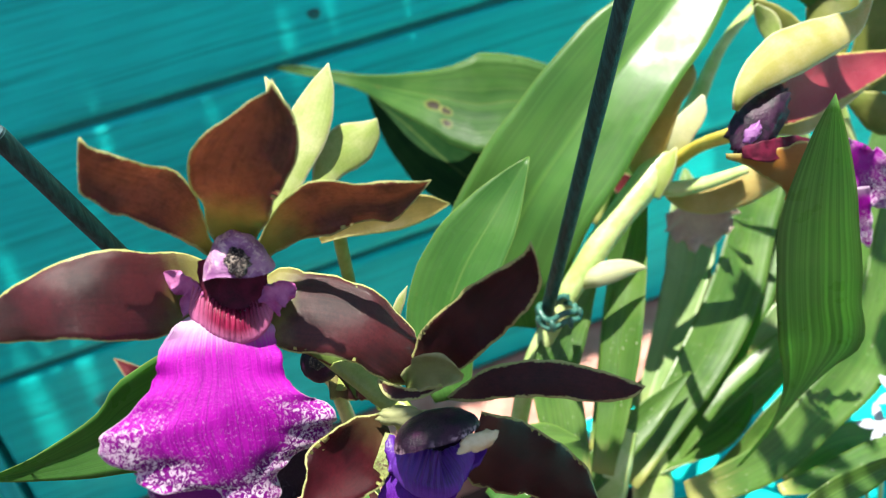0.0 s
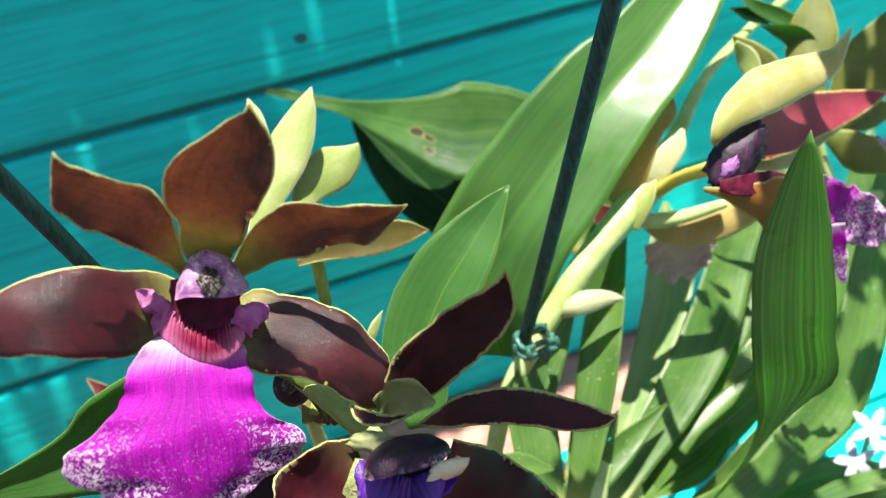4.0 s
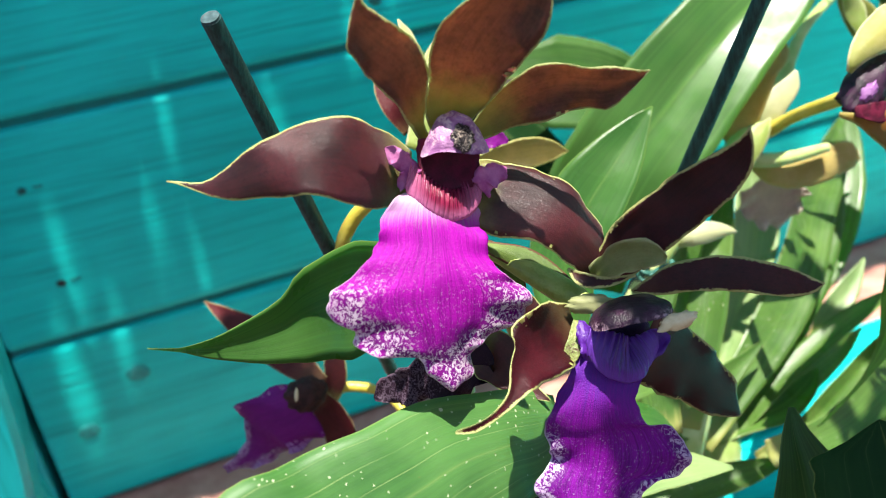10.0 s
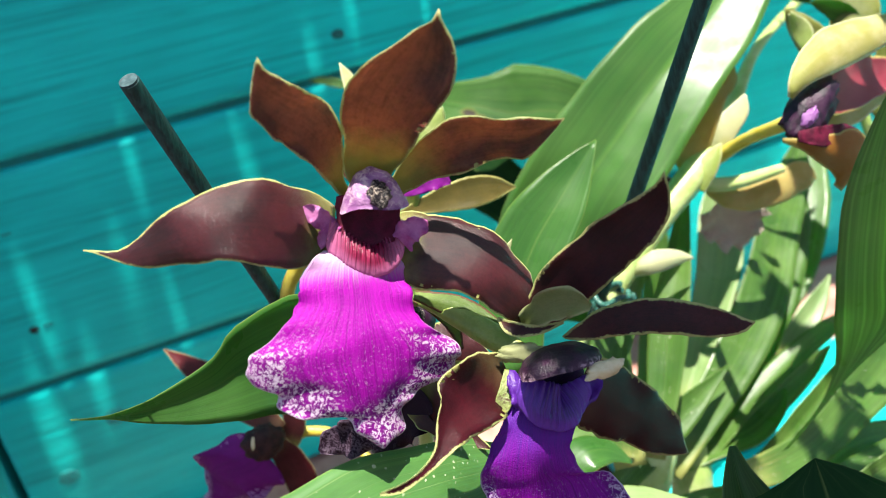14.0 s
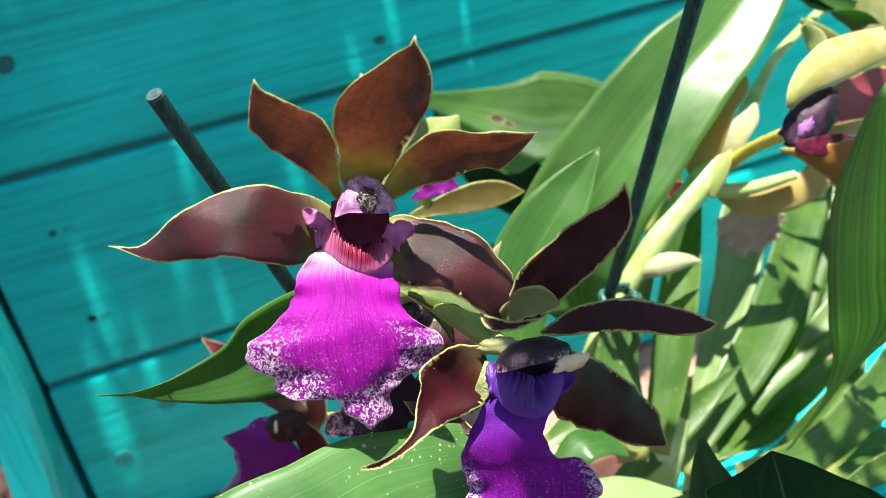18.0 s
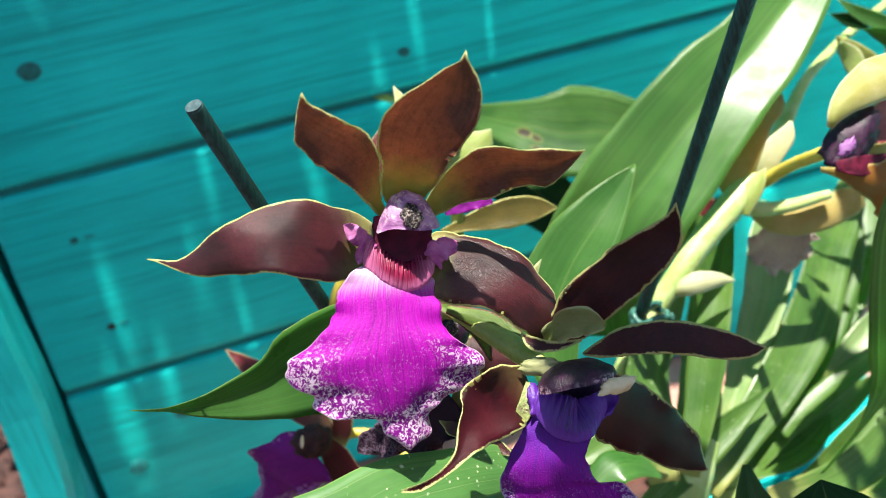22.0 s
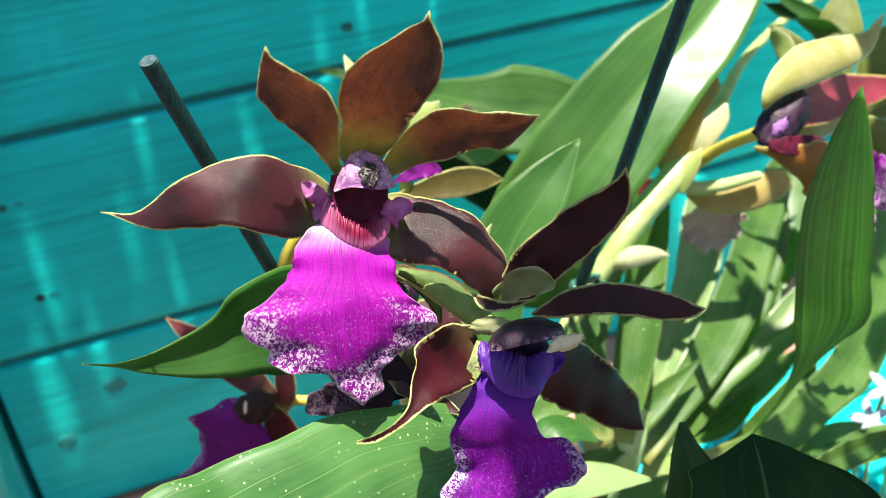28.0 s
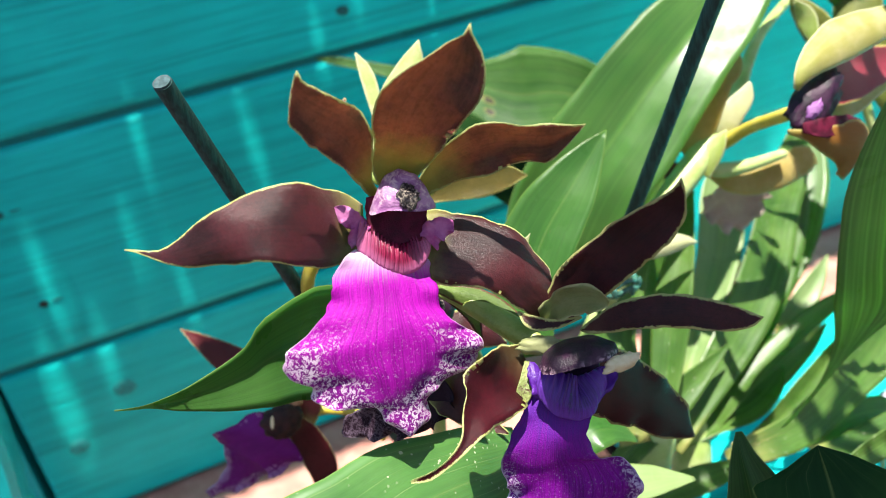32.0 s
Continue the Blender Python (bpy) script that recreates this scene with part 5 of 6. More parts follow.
blade(plant_a, "leaf", [(0.0121, -0.3780, 0.2432, 0.0069, 0.0068, 0.0014, -0.0034), (0.0050, -0.3820, 0.2451, 0.0116, 0.0116, -0.0008, -0.0025), (-0.0055, -0.3870, 0.2504, 0.0136, 0.0132, -0.0066, 0.0034), (-0.0170, -0.3910, 0.2536, 0.0165, 0.0155, -0.0091, 0.0061), (-0.0294, -0.3960, 0.2545, 0.0191, 0.0174, -0.0111, 0.0084), (-0.0420, -0.4000, 0.2546, 0.0200, 0.0179, -0.0140, 0.0110), (-0.0519, -0.4040, 0.2557, 0.0215, 0.0190, -0.0138, 0.0107), (-0.0606, -0.4080, 0.2550, 0.0197, 0.0177, -0.0097, 0.0080), (-0.0712, -0.4110, 0.2533, 0.0158, 0.0144, -0.0091, 0.0083), (-0.0806, -0.4130, 0.2520, 0.0121, 0.0112, -0.0068, 0.0067), (-0.0864, -0.4140, 0.2500, 0.0051, 0.0048, -0.0017, 0.0018)], (0.19, -0.84, 0.51), (M_LEAFSPECK, M_LEAFSPECK), cup=-0.15, crease=0.0, nu=14, nv=40, label="wide green leaf with pale flecks and parallel veins")
blade(plant_a, "leaf", [(0.0299, -0.3950, 0.2135, 0.0047, 0.0057), (0.0154, -0.3953, 0.2141, 0.0084, 0.0077), (0.0002, -0.3951, 0.2150, 0.0106, 0.0094), (-0.0149, -0.3955, 0.2147, 0.0125, 0.0118), (-0.0305, -0.3970, 0.2123, 0.0122, 0.0115), (-0.0446, -0.3994, 0.2087, 0.0007, 0.0007)], (0.02, -0.89, 0.45), (M_LEAF, M_LEAF), cup=-0.1, crease=0.1)
# lower right leaves, their shade painted in by the darkened greens
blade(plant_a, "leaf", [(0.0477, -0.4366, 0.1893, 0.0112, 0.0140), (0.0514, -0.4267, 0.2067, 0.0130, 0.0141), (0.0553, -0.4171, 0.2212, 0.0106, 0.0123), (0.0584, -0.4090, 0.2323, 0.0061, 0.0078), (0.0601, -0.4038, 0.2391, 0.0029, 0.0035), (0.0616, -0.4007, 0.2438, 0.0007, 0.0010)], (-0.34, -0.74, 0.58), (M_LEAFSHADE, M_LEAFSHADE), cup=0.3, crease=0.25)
blade(plant_a, "leaf", [(0.0589, -0.4421, 0.2242, 0.0075, 0.0100), (0.0621, -0.4354, 0.2332, 0.0170, 0.0241), (0.0641, -0.4311, 0.2387, 0.0169, 0.0243), (0.0658, -0.4273, 0.2429, 0.0165, 0.0181), (0.0672, -0.4239, 0.2459, 0.0154, 0.0097), (0.0677, -0.4218, 0.2483, 0.0073, 0.0045), (0.0679, -0.4203, 0.2504, 0.0003, 0.0003)], (-0.34, -0.66, 0.67), (M_LEAFDEEPSHADE, M_LEAFDEEPSHADE), cup=0.05, crease=0.05, wave=0.001, freq=2)
blade(plant_a, "leaf", [(0.0318, -0.3570, 0.1980, 0.0064, 0.0064), (0.0472, -0.3572, 0.1975, 0.0073, 0.0069), (0.0607, -0.3578, 0.1951, 0.0061, 0.0061), (0.0756, -0.3601, 0.1902, 0.0007, 0.0007)], (0.15, -0.27, 0.95), (M_STRAPPALE, M_STRAPPALE), cup=0.1)
blade(plant_a, "leaf", [(0.0455, -0.3361, 0.1975, 0.0046, 0.0046), (0.0549, -0.3349, 0.2010, 0.0069, 0.0065), (0.0631, -0.3351, 0.1985, 0.0051, 0.0047), (0.0694, -0.3375, 0.1926, 0.0007, 0.0007)], (0.17, -0.33, 0.93), (M_LEAF, M_LEAF), cup=-0.1)
tube(plant_a, "flower_stalk", [(0.0089, -0.3392, 0.2747, 0.0016), (0.0106, -0.3281, 0.2574, 0.0019), (0.0126, -0.3108, 0.2261, 0.0023), (0.0136, -0.2878, 0.1764, 0.0028), (0.0127, -0.2572, 0.0915, 0.0035)], M_STEM)

# right-hand orchid: stalk, bud and flowers
tube(plant_b, "flower_stalk", [(0.0713, -0.2872, 0.1787, 0.0034), (0.0818, -0.2860, 0.2022, 0.0036), (0.0967, -0.2851, 0.2205, 0.0039), (0.1096, -0.2834, 0.2327, 0.0044), (0.1259, -0.2795, 0.2438, 0.0051), (0.1421, -0.2756, 0.2528, 0.0056), (0.1551, -0.2709, 0.2595, 0.0052), (0.1741, -0.2576, 0.2658, 0.0037), (0.2085, -0.2313, 0.2782, 0.0023), (0.2451, -0.2129, 0.2875, 0.0022), (0.2726, -0.2048, 0.2946, 0.0020)], M_STEM)
blade(plant_b, "bract", [(0.1042, -0.2862, 0.2290, 0.0024, 0.0024), (0.1107, -0.2898, 0.2318, 0.0040, 0.0040), (0.1196, -0.2898, 0.2307, 0.0042, 0.0036), (0.1269, -0.2887, 0.2286, 0.0024, 0.0020), (0.1314, -0.2885, 0.2266, 0.0002, 0.0002)], (-0.03, -0.86, 0.52), (M_BUD, M_BUD), cup=-0.5)
blade(plant_b, "bract", [(0.1409, -0.2808, 0.2489, 0.0027, 0.0027), (0.1450, -0.2808, 0.2552, 0.0038, 0.0036), (0.1495, -0.2800, 0.2602, 0.0030, 0.0028), (0.1535, -0.2790, 0.2636, 0.0003, 0.0003)], (-0.34, -0.77, 0.53), (M_LIME, M_BUD), cup=-0.25)
f3 = tube(plant_b, "flower", [(0.1543, -0.2756, 0.2567, 0.0025), (0.1571, -0.2870, 0.2651, 0.0024), (0.1562, -0.3060, 0.2748, 0.0024), (0.1564, -0.3182, 0.2804, 0.0027)], M_STEMYELLOW, label="orchid flower in side view with yellow and crimson petals")
blade(f3, "sepal", [(0.1489, -0.3215, 0.2898, 0.0009, 0.0012, 0.0002, -0.0001), (0.1517, -0.3210, 0.2945, 0.0029, 0.0034, 0.0018, -0.0011), (0.1589, -0.3199, 0.2982, 0.0056, 0.0055, 0.0026, 0.0001), (0.1695, -0.3179, 0.3001, 0.0081, 0.0071, 0.0044, 0.0010), (0.1825, -0.3151, 0.3000, 0.0078, 0.0064, 0.0054, 0.0011), (0.1956, -0.3117, 0.2994, 0.0060, 0.0052, 0.0062, -0.0004), (0.2070, -0.3077, 0.3002, 0.0028, 0.0031, 0.0039, -0.0025), (0.2132, -0.3069, 0.3080, 0.0002, 0.0003, 0.0002, -0.0002)], (0.04, -0.78, 0.62), (M_YELLOW, M_YELLOW), cup=-0.45)
blade(f3, "petal", [(0.1651, -0.3172, 0.2837, 0.0050, 0.0050, 0.0003, -0.0038), (0.1816, -0.3095, 0.2814, 0.0075, 0.0074, 0.0015, -0.0073), (0.2060, -0.2971, 0.2774, 0.0078, 0.0080, 0.0011, -0.0078), (0.2280, -0.2879, 0.2727, 0.0059, 0.0063, 0.0010, -0.0050), (0.2426, -0.2845, 0.2709, 0.0034, 0.0035, 0.0007, -0.0021), (0.2511, -0.2845, 0.2712, 0.0002, 0.0002, 0.0001, -0.0001)], (0.44, -0.77, 0.46), (M_PETALRED, M_YELLOW), cup=0.25)
blade(f3, "petal", [(0.1635, -0.3141, 0.2784, 0.0033, 0.0033), (0.1814, -0.3103, 0.2721, 0.0041, 0.0037), (0.2074, -0.2986, 0.2698, 0.0032, 0.0028), (0.2272, -0.2900, 0.2671, 0.0004, 0.0004)], (0.38, -0.81, 0.45), (M_YELLOW, M_YELLOW), cup=0.15)
blade(f3, "sepal", [(0.1422, -0.3254, 0.2784, 0.0007, 0.0008, -0.0002, 0.0003), (0.1489, -0.3278, 0.2758, 0.0021, 0.0022, 0.0010, -0.0005), (0.1574, -0.3290, 0.2720, 0.0055, 0.0056, 0.0022, -0.0003), (0.1643, -0.3294, 0.2675, 0.0089, 0.0080, -0.0013, 0.0045), (0.1671, -0.3295, 0.2611, 0.0070, 0.0058, -0.0022, 0.0043)], (-0.12, -0.99, 0.03), (M_PETALORANGE, M_PETALORANGE), cup=-0.3)
blob(f3, "column", (0.1474, -0.3223, 0.2768), (0.1689, -0.3176, 0.2900), (-0.54, -0.75, 0.38), 0.0067, 0.0046, M_DARKHOOD, rough=0.3)
blob(f3, "anther", (0.1444, -0.3318, 0.2838), (0.1498, -0.3318, 0.2880), (-0.54, -0.75, 0.39), 0.0020, 0.0014, M_LIPBACK, rough=0.3)
blade(f3, "side_lobe", [(0.1463, -0.3278, 0.2790, 0.0017, 0.0017), (0.1548, -0.3284, 0.2775, 0.0027, 0.0041), (0.1667, -0.3262, 0.2743, 0.0028, 0.0032), (0.1762, -0.3222, 0.2710, 0.0005, 0.0005)], (0.26, -0.91, 0.33), (M_COLUMN, M_LIP3), wave=0.001)
blade(f3, "lip", [(0.1848, -0.3223, 0.2662, 0.0037, 0.0037), (0.1934, -0.3226, 0.2585, 0.0056, 0.0082), (0.2019, -0.3235, 0.2497, 0.0079, 0.0095), (0.2081, -0.3246, 0.2416, 0.0057, 0.0065), (0.2112, -0.3252, 0.2374, 0.0012, 0.0015)], (-0.20, -0.98, -0.08), (M_LIP, M_LIPBACK), wave=0.002, freq=4, nu=14, nv=30)
blade(f3, "lip_lobe", [(0.1927, -0.3235, 0.2496, 0.0030, 0.0030), (0.1937, -0.3245, 0.2390, 0.0023, 0.0027), (0.1939, -0.3254, 0.2306, 0.0019, 0.0019), (0.1944, -0.3260, 0.2273, 0.0004, 0.0004)], (-0.62, -0.79, 0.04), (M_LIP, M_LIPBACK), wave=0.0015, freq=3)
f8 = tube(plant_b, "flower", [(0.1458, -0.2726, 0.2493, 0.0027), (0.1525, -0.2729, 0.2453, 0.0030), (0.1641, -0.2736, 0.2430, 0.0028), (0.1848, -0.2744, 0.2427, 0.0019)], M_STEM, label="drooping orchid flower seen from behind with honey sepals")
blade(f8, "sepal", [(0.1463, -0.2710, 0.2482, 0.0021, 0.0023, 0.0004, -0.0012), (0.1434, -0.2730, 0.2592, 0.0060, 0.0063, 0.0007, -0.0020), (0.1474, -0.2730, 0.2707, 0.0074, 0.0076, -0.0007, 0.0010), (0.1552, -0.2710, 0.2789, 0.0057, 0.0058, -0.0029, 0.0044), (0.1646, -0.2680, 0.2826, 0.0039, 0.0039, -0.0031, 0.0047), (0.1715, -0.2650, 0.2860, 0.0006, 0.0006, 0.0001, 0.0001)], (-0.40, -0.80, 0.40), (M_HONEY, M_PETALORANGE), cup=-0.35)
blade(f8, "sepal", [(0.1513, -0.2715, 0.2470, 0.0021, 0.0022, -0.0007, 0.0003), (0.1525, -0.2765, 0.2603, 0.0043, 0.0044, -0.0005, 0.0003), (0.1580, -0.2770, 0.2685, 0.0047, 0.0048, -0.0017, 0.0019), (0.1649, -0.2760, 0.2731, 0.0035, 0.0036, 0.0001, 0.0002), (0.1690, -0.2740, 0.2774, 0.0006, 0.0006, 0.0000, 0.0000)], (-0.40, -0.85, 0.35), (M_BUD, M_PETALORANGE), cup=-0.15)
blade(f8, "petal", [(0.1532, -0.2680, 0.2404, 0.0010, 0.0009, -0.0007, 0.0009), (0.1603, -0.2700, 0.2366, 0.0047, 0.0043, -0.0014, 0.0024), (0.1721, -0.2720, 0.2343, 0.0063, 0.0062, 0.0011, 0.0004), (0.1855, -0.2730, 0.2347, 0.0065, 0.0067, 0.0024, -0.0007), (0.1985, -0.2730, 0.2358, 0.0056, 0.0051, -0.0002, 0.0024), (0.2030, -0.2730, 0.2327, 0.0004, 0.0004, -0.0002, 0.0004)], (-0.08, -0.91, 0.41), (M_HONEY, M_PETALORANGE), cup=-0.3)
blade(f8, "petal", [(0.1545, -0.2511, 0.2348, 0.0023, 0.0023), (0.1523, -0.2390, 0.2350, 0.0047, 0.0047), (0.1535, -0.2274, 0.2357, 0.0019, 0.0019), (0.1548, -0.2207, 0.2383, 0.0002, 0.0002)], (-0.61, -0.09, 0.79), (M_PETALPINK, M_PETAL), cup=0.2)
blade(f8, "lip", [(0.1753, -0.2501, 0.2246, 0.0084, 0.0094), (0.1790, -0.2472, 0.2141, 0.0148, 0.0134), (0.1822, -0.2476, 0.2058, 0.0140, 0.0102), (0.1862, -0.2479, 0.1983, 0.0029, 0.0024)], (-0.27, -0.94, -0.19), (M_PALELIP, M_PALELIP), wave=0.003, freq=4, cup=0.15, label="faded whitish lip with a purple stain")
f7 = tube(plant_b, "flower", [(0.2362, -0.2552, 0.2632, 0.0023), (0.2402, -0.2569, 0.2528, 0.0023), (0.2481, -0.2642, 0.2220, 0.0021), (0.2674, -0.2657, 0.2175, 0.0024)], M_STEM, label="orchid flower with olive green sepals seen from behind")
blade(f7, "sepal", [(0.2254, -0.2585, 0.2671, 0.0027, 0.0027), (0.2204, -0.2537, 0.2810, 0.0062, 0.0067), (0.2132, -0.2510, 0.2916, 0.0040, 0.0044), (0.2095, -0.2491, 0.2980, 0.0002, 0.0002)], (-0.46, -0.89, 0.03), (M_OLIVE, M_OLIVE), cup=-0.25)
blade(f7, "sepal", [(0.2403, -0.2536, 0.2617, 0.0042, 0.0042), (0.2459, -0.2479, 0.2757, 0.0088, 0.0088), (0.2530, -0.2422, 0.2905, 0.0092, 0.0092), (0.2602, -0.2365, 0.3053, 0.0009, 0.0009)], (-0.54, -0.67, 0.51), (M_OLIVE, M_OLIVE), cup=-0.25)
blade(f7, "sepal", [(0.2464, -0.2627, 0.2536, 0.0037, 0.0037), (0.2539, -0.2640, 0.2660, 0.0095, 0.0104), (0.2633, -0.2647, 0.2808, 0.0102, 0.0102), (0.2721, -0.2648, 0.2963, 0.0009, 0.0009)], (-0.63, -0.70, 0.34), (M_OLIVE, M_OLIVE), cup=-0.25)
blade(f7, "sepal", [(0.2432, -0.2632, 0.2510, 0.0032, 0.0032), (0.2533, -0.2707, 0.2413, 0.0082, 0.0078), (0.2638, -0.2777, 0.2327, 0.0011, 0.0011)], (-0.44, -0.88, 0.20), (M_OLIVE, M_OLIVE), cup=-0.25)
blade(f7, "sepal", [(0.2512, -0.2557, 0.2516, 0.0023, 0.0023), (0.2678, -0.2579, 0.2510, 0.0066, 0.0056), (0.2826, -0.2605, 0.2534, 0.0007, 0.0007)], (-0.16, -0.89, 0.44), (M_OLIVE, M_OLIVE), cup=-0.25)
blade(f7, "lip", [(0.2571, -0.2572, 0.2402, 0.0028, 0.0028), (0.2672, -0.2589, 0.2376, 0.0048, 0.0043), (0.2794, -0.2617, 0.2359, 0.0007, 0.0007)], (-0.12, -0.94, 0.33), (M_LIP, M_LIPBACK), wave=0.002)
blade(f7, "petal", [(0.2074, -0.2654, 0.2827, 0.0022, 0.0022), (0.2065, -0.2616, 0.2913, 0.0040, 0.0040), (0.2027, -0.2599, 0.2986, 0.0009, 0.0009)], (-0.58, -0.81, 0.11), (M_LIME, M_LIME), cup=-0.2)

# leaves of the right-hand plant
blade(plant_b, "leaf", [(0.1446, -0.3685, 0.3074, 0.0001, 0.0001, 0.0000, 0.0000), (0.1443, -0.3670, 0.2989, 0.0033, 0.0034, -0.0004, 0.0000), (0.1441, -0.3655, 0.2889, 0.0061, 0.0064, -0.0011, 0.0003), (0.1440, -0.3637, 0.2763, 0.0087, 0.0092, -0.0010, -0.0003), (0.1454, -0.3610, 0.2594, 0.0104, 0.0110, -0.0007, -0.0012), (0.1477, -0.3580, 0.2404, 0.0111, 0.0117, -0.0005, -0.0019), (0.1508, -0.3550, 0.2224, 0.0110, 0.0119, -0.0044, 0.0018), (0.1495, -0.3500, 0.2074, 0.0046, 0.0051, -0.0080, 0.0074), (0.1454, -0.3450, 0.1942, 0.0012, 0.0013, -0.0074, 0.0075), (0.1390, -0.3370, 0.1753, 0.0006, 0.0007, -0.0042, 0.0041), (0.1359, -0.3300, 0.1619, 0.0004, 0.0004, -0.0015, 0.0014)], (-0.50, -0.82, 0.28), (M_LEAFSTRIPE, M_LEAFSTRIPE), cup=0.05, crease=0.14, nv=34, label="upright broad green leaf with a folded base")
blade(plant_b, "leaf", [(0.1068, -0.2970, 0.1433, 0.0059, 0.0059), (0.1360, -0.2846, 0.1550, 0.0080, 0.0080), (0.1662, -0.2709, 0.1677, 0.0112, 0.0103), (0.1921, -0.2540, 0.1800, 0.0117, 0.0112), (0.2155, -0.2352, 0.1949, 0.0106, 0.0100), (0.2417, -0.2163, 0.2112, 0.0077, 0.0077), (0.2526, -0.2076, 0.2225, 0.0006, 0.0006)], (0.05, -0.70, 0.71), (M_STRAP, M_STRAP), cup=0.1, crease=0.1)
blade(plant_b, "leaf", [(0.1181, -0.2884, 0.1545, 0.0031, 0.0031), (0.1401, -0.2698, 0.1637, 0.0056, 0.0056), (0.1630, -0.2512, 0.1755, 0.0083, 0.0083), (0.1828, -0.2335, 0.1885, 0.0107, 0.0102), (0.1925, -0.2196, 0.2026, 0.0088, 0.0088), (0.1987, -0.2083, 0.2168, 0.0008, 0.0008)], (-0.14, -0.51, 0.85), (M_STRAPPALE, M_STRAPPALE), cup=0.2, crease=0.35)
blade(plant_b, "leaf", [(0.0915, -0.3131, 0.1672, 0.0041, 0.0041), (0.1059, -0.3006, 0.1855, 0.0063, 0.0063), (0.1181, -0.2887, 0.2037, 0.0073, 0.0075), (0.1304, -0.2785, 0.2187, 0.0057, 0.0052), (0.1421, -0.2678, 0.2344, 0.0027, 0.0027), (0.1495, -0.2613, 0.2440, 0.0004, 0.0004)], (-0.44, -0.56, 0.71), (M_STRAP, M_STRAP), cup=0.1, crease=0.1)
blade(plant_b, "leaf", [(0.1181, -0.3242, 0.1519, 0.0052, 0.0052), (0.1562, -0.3182, 0.1444, 0.0078, 0.0073), (0.1876, -0.3101, 0.1489, 0.0095, 0.0086), (0.2146, -0.3020, 0.1557, 0.0113, 0.0103), (0.2378, -0.2886, 0.1710, 0.0111, 0.0106), (0.2599, -0.2712, 0.1937, 0.0093, 0.0093), (0.2816, -0.2540, 0.2158, 0.0053, 0.0053), (0.2947, -0.2431, 0.2303, 0.0005, 0.0005)], (0.04, -0.74, 0.67), (M_STRAP, M_STRAP), cup=0.1, crease=0.1)
blade(plant_b, "leaf", [(0.1779, -0.2983, 0.1083, 0.0042, 0.0042), (0.2078, -0.2939, 0.1092, 0.0071, 0.0065), (0.2354, -0.2938, 0.1007, 0.0084, 0.0078), (0.2688, -0.2994, 0.0838, 0.0011, 0.0011)], (0.24, -0.38, 0.90), (M_STRAP, M_STRAP), cup=0.1, crease=0.12)
blade(plant_b, "leaf", [(0.1513, -0.3312, 0.1434, 0.0022, 0.0022), (0.1724, -0.3328, 0.1396, 0.0058, 0.0054), (0.1975, -0.3337, 0.1390, 0.0073, 0.0068), (0.2259, -0.3347, 0.1401, 0.0012, 0.0012)], (0.03, -0.36, 0.93), (M_STRAP, M_STRAP), cup=0.1, crease=0.1)
blade(plant_b, "leaf", [(0.1234, -0.2886, 0.1341, 0.0048, 0.0048), (0.1528, -0.2831, 0.1370, 0.0088, 0.0074), (0.1789, -0.2761, 0.1390, 0.0091, 0.0076), (0.2013, -0.2698, 0.1399, 0.0047, 0.0047), (0.2158, -0.2667, 0.1442, 0.0005, 0.0005)], (0.12, -0.79, 0.60), (M_STRAP, M_STRAP), cup=0.1, crease=0.1)
blade(plant_b, "leaf", [(0.0785, -0.3184, 0.1729, 0.0063, 0.0063), (0.0829, -0.3054, 0.1917, 0.0089, 0.0085), (0.0884, -0.2936, 0.2041, 0.0091, 0.0086), (0.1029, -0.2847, 0.2153, 0.0057, 0.0057), (0.1149, -0.2794, 0.2227, 0.0007, 0.0007)], (0.08, -0.81, 0.58), (M_STRAP, M_STRAP), cup=0.1, crease=0.12)
blade(plant_b, "leaf", [(0.1078, -0.2822, 0.1275, 0.0043, 0.0043), (0.1270, -0.2731, 0.1325, 0.0083, 0.0072), (0.1575, -0.2645, 0.1308, 0.0098, 0.0087), (0.1867, -0.2561, 0.1279, 0.0084, 0.0078), (0.2102, -0.2534, 0.1224, 0.0009, 0.0009)], (0.10, -0.17, 0.98), (M_STRAP, M_STRAP), cup=0.1, crease=0.1)
blade(plant_b, "leaf", [(0.2607, -0.2551, 0.1217, 0.0055, 0.0055), (0.2793, -0.2415, 0.1464, 0.0121, 0.0121), (0.2956, -0.2268, 0.1723, 0.0140, 0.0140), (0.3123, -0.2118, 0.1989, 0.0085, 0.0085), (0.3244, -0.2002, 0.2165, 0.0006, 0.0006)], (-0.50, -0.56, 0.66), (M_STRAP, M_STRAP), cup=0.1, crease=0.1)
blade(plant_b, "leaf", [(0.1482, -0.2061, 0.2071, 0.0052, 0.0052), (0.1676, -0.1908, 0.2242, 0.0107, 0.0107), (0.1660, -0.1983, 0.1975, 0.0108, 0.0108), (0.1643, -0.2099, 0.1625, 0.0055, 0.0055)], (-0.24, -0.97, -0.00), (M_STRAP, M_STRAP), cup=0.1, crease=0.1)
blade(plant_b, "leaf", [(0.2088, -0.2401, 0.1478, 0.0053, 0.0053), (0.2299, -0.2257, 0.1641, 0.0120, 0.0120), (0.2493, -0.2100, 0.1821, 0.0140, 0.0140), (0.2692, -0.1939, 0.2011, 0.0086, 0.0086), (0.2813, -0.1836, 0.2161, 0.0006, 0.0006)], (-0.30, -0.56, 0.78), (M_STRAP, M_STRAP), cup=0.1, crease=0.1)
